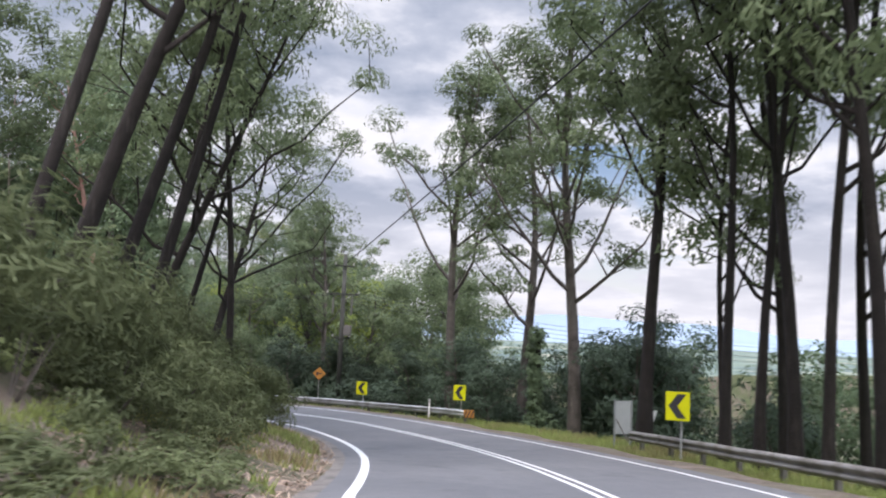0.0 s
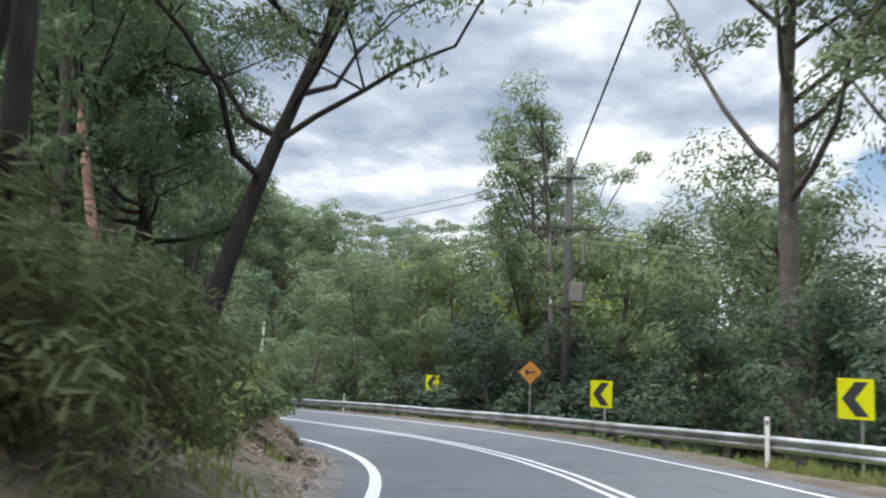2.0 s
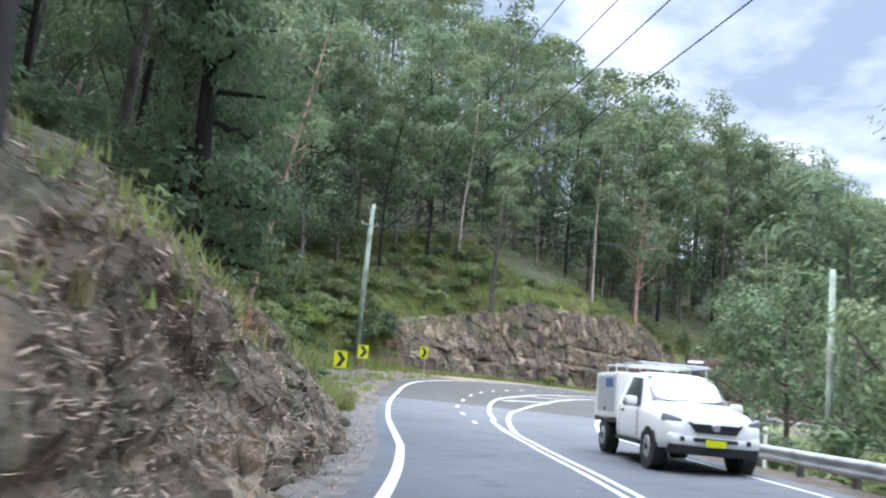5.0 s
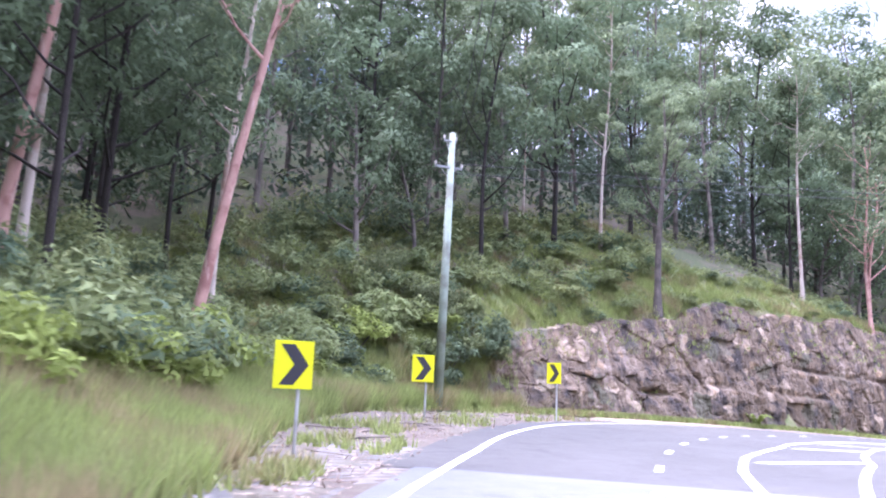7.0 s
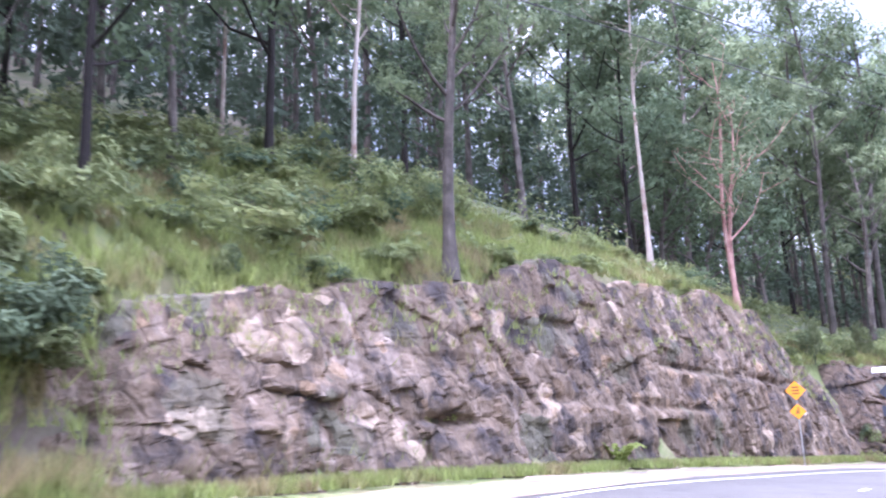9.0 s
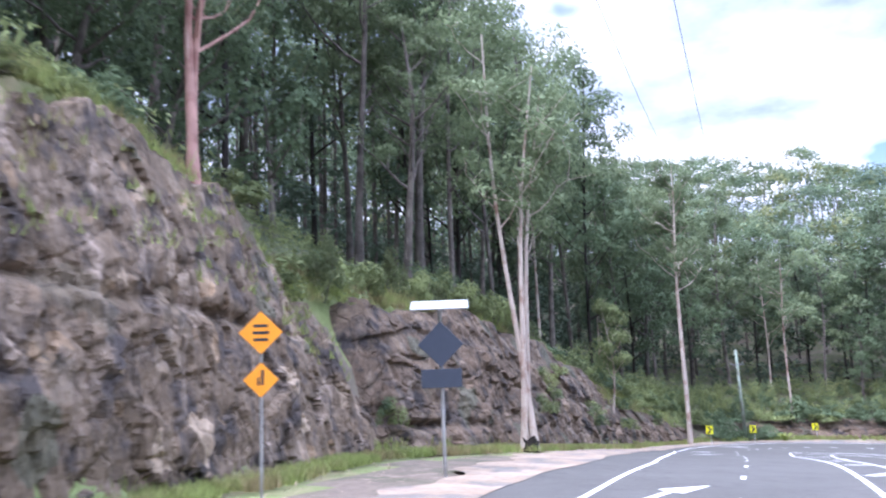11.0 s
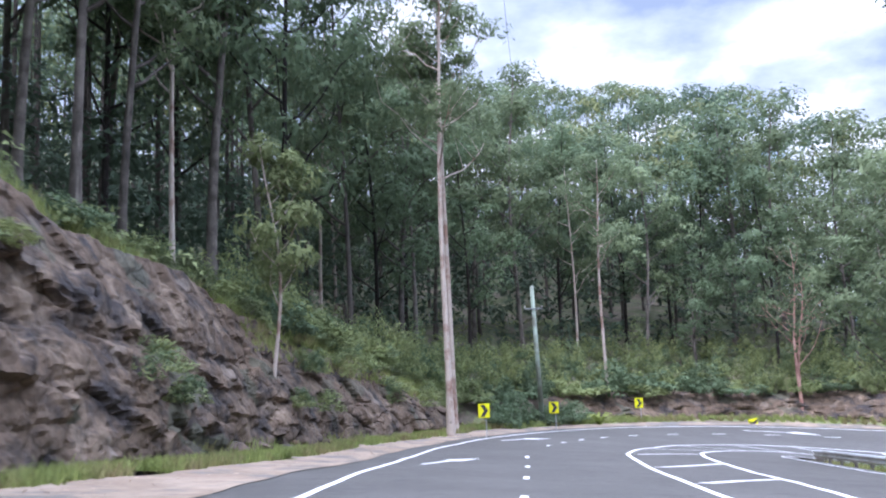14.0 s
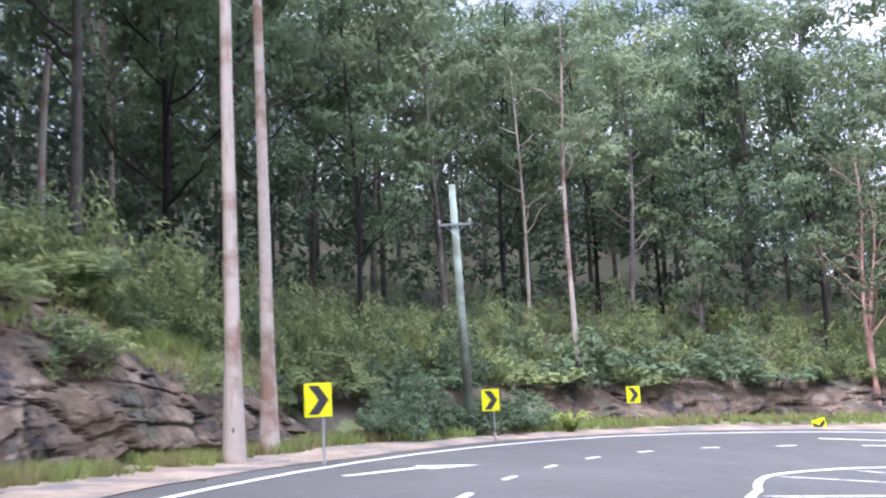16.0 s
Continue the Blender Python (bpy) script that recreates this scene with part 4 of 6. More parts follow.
gum_kind("mid_pale", M_BARK_P, M_LEAF, "pale-trunked forest gum tree", seed=14, height=24, girth=0.14, bare=0.34, spread=3.2, limbs=13, quads=4500, leaf=(0.36, 0.16), puff_r=1.45, twig=False, sprays=1)


def skirt_mesh(r, h, seed):
    """Ragged rough bark that clings to the lowest part of a trunk."""
    g = np.random.default_rng(seed)
    n, rows = 14, 7
    V = [(r * (1.5 - 0.5 * min(1, 2.2 * k / rows)) * (1 + 0.10 * g.normal()) * math.cos(2 * math.pi * a / n), r * (1.5 - 0.5 * min(1, 2.2 * k / rows)) * (1 + 0.10 * g.normal()) * math.sin(2 * math.pi * a / n), -0.3 + (h * (1 + 0.10 * g.normal()) if k == rows - 1 else h * k / rows)) for k in range(rows) for a in range(n)]
    F = [(k * n + a, k * n + (a + 1) % n, (k + 1) * n + (a + 1) % n, (k + 1) * n + a) for k in range(rows - 1) for a in range(n)]
    return mesh_from("bark_skirt", V, F, M_BARK_D, True)


SKIRT = {"many_stem": skirt_mesh(0.40, 1.0, 3), "pale": skirt_mesh(0.20, 1.3, 4)}


def plant(kind, x, y, size=1.0, turn=None, label="", group="", sink=0.15, tall=1.0, z=None):
    trunk, crown, text = GUMS[kind]
    turn = rng.uniform(0, 360) if turn is None else turn
    ob = thing("tree", pose(x, y, (gz(x, y) if z is None else z) - sink, 0, 0, turn) @ Matrix.Diagonal((size, size, size * tall, 1)), label or text, "tree", group)
    part("trunk", trunk, None, ob)
    part("crown", crown, None, ob)
    if kind in ("many_stem", "pale"):
        part("bark_skirt", SKIRT[kind], None, ob, "rough dark bark round the foot of the trunk")
    return ob


# trees that stand out
for kind, x, y, size, turn, tall in (
    ("airy", 7.25, 32.2, 1.5, 20, 0.9), ("spreading", 6.5, 44.3, 1.1, 140, 1.0), ("spreading", -90.0, 147.4, 0.8, 40, 1.0), ("young", -84.3, 174.0, 0.9, 0, 1.2), ("young", -58.0, 180.0, 1.2, 0, 1.2), ("mid_pale", -57.0, 172.0, 1.1, 0, 1.0), ("mid", -54.0, 178.0, 1.15, 50, 1.0), ("golden", -57.5, 166.0, 1.45, 0, 1.1), ("mid", -55.5, 160.0, 1.1, 120, 1.0), ("mid_pale", -56.8, 168.5, 0.8, 200, 1.0), ("mid", -56.0, 183.0, 0.85, 90, 1.0), ("airy", 11.5, 30.8, 1.3, 60, 1.0), ("airy", 12.7, 27.6, 1.2, 200, 1.1),
    ("airy", 11.8, 15.0, 1.1, 80, 1.0),
    ("spreading", 0.2, 54.2, 1.05, 250, 1.05), ("spreading", 4.3, 51.0, 1.05, 30, 1.0),
    ("fork_lean", -11.2, 41.4, 1.0, 70, 1.0), ("dark_lean", -7.4, 19.2, 0.95, 0, 1.1), ("dark_thin", -6.8, 19.9, 1.15, 8, 1.05), ("dark_thin", -6.2, 20.6, 0.95, -6, 1.2), ("dark_thin", -7.3, 17.4, 1.05, 14, 1.3), ("fork_lean", -10.2, 30.8, 0.85, 0, 1.1), ("dark_thin", -9.0, 27.4, 0.9, 20, 1.3), ("dark_thin", -10.6, 35.2, 1.0, 5, 1.25), ("airy", -7.9, 34.2, 0.95, 130, 1.1),
    ("pale", -80.0, 189.8, 1.0, 0, 1.15), ("pale", -80.3, 193.4, 1.05, 120, 1.1), ("many_stem", -83.0, 145.4, 1.0, 60, 1.0), ("pink", -87.0, 125.3, 1.0, 50, 1.0), ("pale", -87.9, 119.7, 0.78, 30, 1.0),
    ("spreading", -81.9, 101.6, 0.7, 10, 1.0), ("leaner", -66.8, 72.8, 0.85, 80, 1.1), ("leaner", -64.0, 67.6, 0.8, 50, 1.1), ("pale", -66.0, 68.0, 0.8, 0, 1.0),
    ("golden", -21.0, 80.5, 1.2, 0, 1.1), ("round", -15.5, 79.0, 0.9, 90, 1.0), ("spreading", -12.0, 69.0, 0.74, 0, 1.0), ("spreading", -10.0, 66.5, 0.78, 90, 1.05), ("dome", -11.2, 61.8, 0.62, 0, 1.0), ("dome", -11.6, 65.2, 0.6, 80, 1.0), ("dome", -9.3, 62.6, 0.62, 200, 1.0), ("dome", -6.0, 61.5, 0.6, 40, 1.0), ("dome", -7.6, 63.5, 0.64, 150, 1.0), ("dome", -4.0, 60.0, 0.58, 300, 1.0), ("dome", 2.6, 48.5, 0.6, 20, 1.0), ("dome", 5.2, 47.8, 0.58, 80, 1.0), ("dome", 0.0, 51.0, 0.66, 200, 1.0), ("dome", -2.4, 53.6, 0.56, 110, 1.0), ("round", -3.5, 66.0, 0.9, 0, 1.0), ("round", 2.0, 58.5, 0.8, 0, 1.0),
    ("tall_grey", -23.0, 91.5, 0.55, 0, 1.0),
    ("pale", -70.4, 214.0, 0.85, 0, 1.0), ("pink", -54.7, 217.5, 0.9, 0, 1.0),
):
    plant(kind, x, y, size, turn, tall=tall)


# low trees on the falling slope beside the first bend: their tops just pass the road's level
for x, y, top in ((8.6, 43.5, 7.4), (10.4, 45.5, 7.8), (12.5, 47, 7.0), (9.8, 50, 6.2), (7.4, 53, 5.6), (5.0, 57, 5.4), (12.0, 55, 6.0), (15, 52, 6.4), (3.0, 61, 5.2), (8.5, 61, 5.0), (14, 62, 5.6), (14.5, 41, 6.2), (17, 44, 6.4), (12.5, 36, 4.6), (16, 32, 5.0), (18, 26, 5.0), (20, 38, 6.0), (1.0, 68, 5.4), (6, 70, 5.2), (12, 72, 5.4), (-3, 74, 5.4)):
    h = max(top - gz(x, y), 3.0)
    plant("dome" if y < 58 and x < 13 else "round", x, y, min(h / 9.3, 1.15), tall=max(1.0, h / 9.3 / 1.15), group="trees on the slope below the road", label="dense dark green tree on the slope below the road")
# dark trunks between the guard rail and the drop
for kind, x, y, size, turn, tall in (("airy", 8.1, 26.2, 0.95, 30, 1.15), ("airy", 9.3, 30.0, 0.75, 200, 1.2), ("airy", 8.4, 24.4, 0.85, 310, 1.25), ("airy", 9.0, 23.6, 1.05, 150, 1.1), ("airy", 9.5, 23.0, 0.95, 260, 1.2), ("airy", 9.6, 20.6, 1.15, 90, 1.1), ("mid_dark", -33.0, 57.0, 1.2, 0, 1.0), ("twisted", -28.0, 56.4, 1.0, 40, 1.0), ("curtain", -35.2, 61.1, 1.0, 0, 1.0), ("curtain", -37.8, 61.3, 0.85, 90, 1.0), ("airy", -26.7, 57.0, 1.7, 40, 0.7), ("tall_grey_2", -21.3, 50.3, 0.95, 0, 1.0), ("leaner", -18.0, 46.4, 0.8, 200, 0.9), ("hanging", -19.2, 49.9, 1.0, 38, 1.0), ("mid", -57.2, 186.0, 0.9, 70, 1.0), ("mid_dark", -14.4, 41.2, 0.75, 0, 1.0), ("tall_grey", -17.0, 43.6, 0.8, 60, 1.0)):
    plant(kind, x, y, size, turn, tall=tall)


def scatter(n, xr, yr, keep, gap, seed):
    r = np.random.default_rng(seed)
    X, Y = r.uniform(*xr, n), r.uniform(*yr, n)
    z, dl, dr, s, o = ground(X, Y)
    ok = keep(X, Y, dl, dr, s, o)
    pts = []
    for x, y, zz, f in zip(X, Y, z, ok):
        if f and all((x - a) ** 2 + (y - b) ** 2 > gap * gap for a, b, _ in pts):
            pts.append((x, y, zz))
    return pts


NEAR_HILL = scatter(4600, (-125, 0), (0, 235), lambda X, Y, dl, dr, s, o: (dl > FACE_RUN(s) + np.where(s > 112, 4.0, 2.0)) & (dl < 17) & (s < 262), 3.7, 21)
for x, y, z in NEAR_HILL:
    if x > -34 and y < 46 and rng.random() < 0.9:
        continue
    k = rng.choice(["mid", "mid_dark", "mid_pale", "tall_grey_2", "round"], p=[0.36, 0.34, 0.08, 0.06, 0.16])
    far = y > 80
    slim = 0.78 if k == "mid_pale" and far else 1.0
    plant(k, x, y, slim * (rng.uniform(1.15, 1.45) if 128 < y < 200 else rng.uniform(1.0, 1.34) if y > 190 else rng.uniform(0.92, 1.28)) if far else rng.uniform(0.75, 1.05), z=z, group="forest on the slope", tall=(1.25 if 145 < y < 200 else 1.05) if far else 1.0)
INNER = scatter(2600, (-72, 0), (55, 215), lambda X, Y, dl, dr, s, o: (dr > np.where(s < 95, 5.0, 4.5)) & (s > 40) & (dr < 26), 5.0, 22)
for x, y, z in INNER:
    near = y < 112
    k = str(rng.choice(["round", "golden", "mid", "mid_dark", "young"], p=[0.42, 0.0, 0.26, 0.24, 0.08]))
    if y > 150 and x < -46 and k in ("round", "mid_dark"):
        k = "young"
    if y < 84 and (k == "round" or rng.random() < 0.6):
        k = "golden" if rng.random() < 0.12 else "leafy"
    deep = float(ground(x, y)[2][0])
    plant(k, x, y, (8.0 + 0.42 * min(deep, 18) + rng.uniform(0, 1.5) if y < 90 else rng.uniform(7.5, 10.5)) / {"leafy": 10.5, "round": 9.5, "golden": 10.5, "mid": 22, "mid_dark": 20, "young": 11}[k] if near else rng.uniform(0.85, 1.2), z=z, group="trees inside the bend", tall=1.0)


# far woods: hundreds of crowns and stems in one sheet of forest
def build_woods():
    pts = scatter(11500, (-168, 8), (0, 298), lambda X, Y, dl, dr, s, o: (dl > 16.5) & (dl < 85) & (s < 312) & ((X < -18) | (Y < 60)) & ((s > 84) | (dl < 34) & (Y > 50)), 4.3, 23)
    r = np.random.default_rng(31)
    stems, P = Heap(), []
    for x, y, z in pts:
        h = r.uniform(22, 33) if 95 < y < 205 and x < -80 else r.uniform(12, 18) if x > -60 and y < 78 else r.uniform(16, 26)
        T = np.c_[x + np.array([0, .1, .3]) * r.normal(), y + np.array([0, .1, .3]) * r.normal(), z + np.array([-0.4, h * 0.5, h * 0.9])]
        stems.add(*tube(T, [0.2, 0.14, 0.05], 5))
        w = r.uniform(2.6, 4.3)
        hi = 0.55 * w * r.uniform(0.8, 1.5)
        c0 = T[2] + np.array([0, 0, h * 0.1 - hi])
        # an umbrella of leafy domes, with smaller ones hung below its rim
        for q in range(19):
            a, t = 2.4 * q + r.uniform(-0.5, 0.5), ((q + 0.5) / 11) ** 0.55 if q < 11 else r.uniform(0.4, 0.9)
            drop = hi * math.sqrt(max(0.0, 1 - min(t, 1) ** 2)) if q < 11 else -r.uniform(0.5, 0.55 * h)
            c = c0 + np.array([w * min(t, 1) * np.cos(a), w * min(t, 1) * np.sin(a), drop])
            b = puff(r, c, r.uniform(1.15, 1.9), 26 if q < 11 else 16, 0.9)
            b[:, 3:] += 0.45 * (c - c0) / w
            P.append(b)
    V, F = leaves(np.concatenate(P), 0.72, 0.36, 0.3, r)
    tagged(new("far_woods", mesh_from("far_woods", V, F, M_LEAF_FAR)), "dense gum forest canopy covering the hill", "forest", kind="stuff")
    tagged(new("far_tree_stems", stems.mesh("far_tree_stems", M_BARK_G, True)), "crowded grey trunks of the hill forest", "forest", kind="stuff")
    return len(pts)


build_woods()


def on_face(name, n, seed, low=0.0, high=1.0):
    """Points spread over a rock face."""
    V, T = FACE[name]
    r = np.random.default_rng(seed)
    p = V[(T > low) & (T < high)]
    p = p[r.integers(0, len(p), n)]
    return p + r.normal(size=p.shape) * 0.04 + np.array([0, 0, 0.03])


def bush_mesh(seed, w, h, n, leaf, material, droop=0.0):
    r = np.random.default_rng(seed)
    P = []
    for _ in range(22):
        a, q = r.uniform(0, 6.28), r.uniform(0, 1) ** 0.5
        c = np.array([q * w * np.cos(a), q * w * np.sin(a), h * (0.12 + r.uniform(0, 0.75) * (1 - 0.6 * q * q))])
        P.append(puff(r, c, 0.34 * w * r.uniform(0.7, 1.3), n // 22, 0.8))
    P = np.concatenate(P)
    P[:, 2] = np.abs(P[:, 2])
    V, F = leaves(P, leaf[0], leaf[1], droop, r)
    return mesh_from("foliage", V, F, material)


BUSH = {
    "heath": (bush_mesh(41, 1.0, 1.5, 1650, (0.20, 0.045), M_LEAF_H, -0.8), "feathery grey-green bush on the road bank"),
    "heath_tall": (bush_mesh(45, 1.7, 2.9, 1900, (0.26, 0.056), M_LEAF_H, -0.8), "tall feathery grey-green bush on the road bank"),
    "thicket": (bush_mesh(46, 2.0, 3.6, 3200, (0.20, 0.12), M_LEAF_T, 0.3), "tall dense dark bush draped with vines"),
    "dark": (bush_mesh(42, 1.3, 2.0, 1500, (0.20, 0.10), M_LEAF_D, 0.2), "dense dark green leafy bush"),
    "light": (bush_mesh(43, 1.1, 1.5, 1300, (0.20, 0.085), M_LEAF_B, 0.2), "leafy mid-green bush beside the road"),
    "lime": (bush_mesh(44, 1.1, 1.3, 1500, (0.22, 0.09), M_LEAF_Y, 0.2), "bright lime-green leafy roadside bush"),
}


def stem_mesh():
    r = np.random.default_rng(5)
    hp = Heap()
    for _ in range(7):
        a = r.uniform(0, 6.28)
        k = np.linspace(0, 1, 4)[:, None]
        hp.add(*tube(np.array([[0.05 * np.cos(a), 0.05 * np.sin(a), -0.15]]) + k * np.array([[0.7 * np.cos(a), 0.7 * np.sin(a), 1.0]]), [0.025, 0.02, 0.014, 0.006], 4))
    return hp.mesh("stalk", M_BARK_G, True)


STEMS = stem_mesh()


def bush(kind, x, y, w=1.0, h=1.0, z=None, group="", label=""):
    me, text = BUSH[kind]
    ob = thing("bush", pose(x, y, (gz(x, y) if z is None else z) - 0.08, 0, 0, rng.uniform(0, 360)) @ Matrix.Diagonal((w, w, h, 1)), label or text, "bush", group)
    part("foliage", me, None, ob)
    part("stalk", STEMS, None, ob)
    return ob


def bush_mass(name, spots, label, n=650, grow=1.5):
    """Shrubs too crowded to count, in one sheet: spots hold kind, place, width and height."""
    r = np.random.default_rng(19)
    hp = []
    for kind, x, y, z, w, h in spots:
        me = BUSH[kind][0]
        co = np.empty(len(me.vertices) * 3)
        me.vertices.foreach_get("co", co)
        co = co.reshape(-1, 3, 3)[r.permutation(len(co) // 9)[:n]]
        mid = co.mean(1, keepdims=True)
        co = (mid + (co - mid) * (grow / math.sqrt(w * h))).reshape(-1, 3)
        a = r.uniform(0, 6.28)
        hp.append(np.c_[x + w * (co[:, 0] * np.cos(a) - co[:, 1] * np.sin(a)), y + w * (co[:, 0] * np.sin(a) + co[:, 1] * np.cos(a)), z - 0.08 + h * co[:, 2]])
    V = np.concatenate(hp)
    tagged(new(name, mesh_from(name, V, np.arange(len(V)).reshape(-1, 3), M_LEAF_S)), label, "shrubs", kind="stuff")


# bank bushes beside the near lane
for s in np.arange(12, 47, 1.6):
    o = TOE(s) - rng.uniform(1.8, 3.2)
    p = at(s, o)
    bush("heath", p.x, p.y, rng.uniform(0.8, 1.2), rng.uniform(0.7, 1.15), p.z, "bushes on the road bank")
for s, o, w, h, k in ((46, -5.7, 0.9, 0.9, "heath_tall"), (48, -5.4, 1.0, 1.3, "heath"), (49.5, -5.8, 0.9, 1.0, "heath_tall"), (51, -5.8, 1.0, 1.4, "heath"), (53, -5.9, 1.0, 1.1, "dark"), (55, -5.6, 1.0, 1.2, "heath"), (58, -5.0, 0.8, 0.8, "heath"), (61, -6.6, 1.0, 0.8, "dark"), (65, -6.8, 1.2, 0.7, "light"), (69, -6.6, 1.2, 0.6, "dark"), (73, -6.2, 1.2, 1.0, "dark"), (77, -6.8, 1.2, 1.2, "dark"), (80, -7.2, 1.2, 1.0, "light"), (84, -7.6, 1.2, 0.9, "light"), (88, -8.4, 1.2, 1.0, "dark"), (91, -9.4, 1.2, 1.0, "light")):
    p = at(s, o)
    bush(k, p.x, p.y, w, h, p.z, "bushes above the cutting")
for s in np.arange(5, 15, 1.5):
    p = at(s, TOE(s) - rng.uniform(0.7, 2.2))
    bush("heath", p.x, p.y, rng.uniform(0.5, 0.9), rng.uniform(0.35, 0.65), p.z, "bushes on the road bank", "low straggly heath bush on the littered bank")
for s in np.arange(11, 50, 2.2):
    for q in (3.6, 5.6):
        if q < 4 and s > 37:
            continue
        p = at(s + rng.uniform(-0.7, 0.7), TOE(s) - q + rng.uniform(-0.5, 0.5))
        bush("heath_tall", p.x, p.y, rng.uniform(0.8, 1.1), rng.uniform(0.75, 1.15), p.z, "bushes on the road bank")
for s, o, w, h, k, up in ((58.5, -3.7, 1.0, 0.95, "dark", 0.3), (57.5, -3.5, 1.0, 0.8, "lime", -0.1), (55.4, -4.0, 0.9, 0.8, "heath", 0.3), (60.4, -5.4, 1.0, 0.6, "dark", 0.2), (53.5, -4.8, 0.9, 0.9, "heath", 0.2), (51.5, -4.9, 1.0, 1.0, "light", 0.2), (62.3, -6.2, 1.1, 0.6, "light", 0.1)):
    p = at(s, o)
    bush(k, p.x, p.y, w, h, p.z + up - 0.3, "bushes on the cutting")
for x, y in ((-6.6, 32.8), (-6.3, 34.1), (-7.0, 35.2)):
    bush("heath_tall", x, y, 0.8, 0.8, None, "bushes on the road bank")
# scrub rooted on the first rocks
CLING = []
for q in on_face("rock_wall_1", 400, 17, 0.5):
    s = locate(q[0], q[1])[0][0]
    if rng.random() < (0.30 if s < 60 else (0.08 if s > 70 else 0.02)):
        CLING.append(("heath" if rng.random() < 0.7 else "light", q[0], q[1], q[2] - 0.1, rng.uniform(0.5, 0.9), rng.uniform(0.45, 0.8)))
# shrubs up the slope behind the verge
SLOPE, EDGE, CREST = [], [], []
for x, y, z in scatter(5000, (-125, -56), (56, 145), lambda X, Y, dl, dr, s, o: (dl > 2.6 + FACE_RUN(s) * (s > 116)) & (dl < 13) & (s > 88) & (s < 136), 2.0, 91):
    SLOPE.append(("light" if rng.random() < 0.85 else "dark", x, y, z, rng.uniform(1.2, 2.0), rng.uniform(0.9, 1.8)))
bush_mass("slope_shrubs", SLOPE, "light green shrubs crowding the slope under the trees", 1300, 1.25)
for q in on_face("rock_wall_3", 500, 18, 0.2):
    s = locate(q[0], q[1])[0][0]
    if rng.random() < (0.14 if s > 214 else 0.05 if s > 203 else 0.02):
        CLING.append(("heath", q[0], q[1], q[2] - 0.1, rng.uniform(0.6, 1.1), rng.uniform(0.5, 0.9)))
bush_mass("cutting_scrub", CLING, "low grey-green scrub rooted on the rock cuttings", 900, 1.0)
# shrubs behind the verge and the pole
for s, o in [(s, TOE(s) - 2.7) for s in np.arange(95, 122, 1.7)]:
    p = at(s, o + rng.uniform(-0.6, 0.6))
    bush(rng.choice(["light", "dark", "lime"], p=[0.66, 0.06, 0.28]), p.x, p.y, rng.uniform(0.9, 1.6), rng.uniform(0.9, 1.6), p.z, "shrubs behind the verge")
# dense thicket behind the guard rail
for s in np.arange(39, 92, 1.5):
    for q in (2.7, 5.2):
        big = (1.5 if s < 66 else 1.15) + 0.45 * math.sin(s * 0.55) + rng.uniform(-0.2, 0.2)
        p = at(s + rng.uniform(-0.6, 0.6), R_EDGE(s) + 2.2 + q + (1.6 if s < 46 else 0.3) + rng.uniform(-0.5, 0.7))
        if (p.x + 7.3) ** 2 + (p.y - 58) ** 2 < 2.0 or (s > 74 and q < 3):
            continue
        if 47 < s < 63 and q > 3:
            big *= 1.25
        if s < 62:
            if q > 3 or s > 48:
                bush("thicket", p.x, p.y, 0.8 * max(big, 0.8), (0.78 if q < 3 else 1.25) * rng.uniform(0.8, 1.15), p.z, "thicket behind the guard rail")
            continue
        k = "dark" if s < 66 else ("light" if rng.random() < 0.6 else "dark")
        bush(k, p.x, p.y, 1.05 * max(big, 0.7), max(big, 0.6) * (0.85 if q < 3 else 1.35), p.z, "thicket behind the guard rail")
for x, y, w, h, k in ((-38.5, 80.5, 2.0, 1.2, "lime"), (-41.5, 82.5, 1.7, 1.1, "lime"), (-36.0, 79.0, 1.4, 0.9, "light"), (-44.5, 86.0, 1.6, 1.1, "lime"), (-47.0, 90.0, 1.5, 1.0, "light"), (-33.5, 77.0, 1.4, 1.2, "dark"), (-29.5, 74.5, 1.3, 1.0, "light")):
    bush(k, x, y, w, h, group="bushes inside the bend")
# shrubs along the top of the long cutting
for s in np.arange(118, 222, 1.9):
    for q in (0.7, 3.0):
        if rng.random() < 0.7:
            p = at(s + rng.uniform(-0.6, 0.6), TOE(s) - FACE_RUN(s) - q + rng.uniform(-0.6, 0.4))
            kind, w, h = str(rng.choice(["light", "heath", "dark"], p=[0.5, 0.35, 0.15])), rng.uniform(0.7, 1.3) * (0.7 if s < 150 else 1.0), rng.uniform(0.5, 1.1) * (0.6 if s < 150 else 1.15 if s < 160 or s > 184 else 1.7)
            if q > 2 or s < 140:
                CREST.append((kind, p.x, p.y, p.z, w, h))
            else:
                bush(kind, p.x, p.y, w, h, p.z, "shrubs on top of the cutting", "scrubby green shrub on top of the rock cutting")
bush_mass("crest_shrubs", CREST, "scrubby shrubs in the grass above the rock cutting", 1100, 1.0)
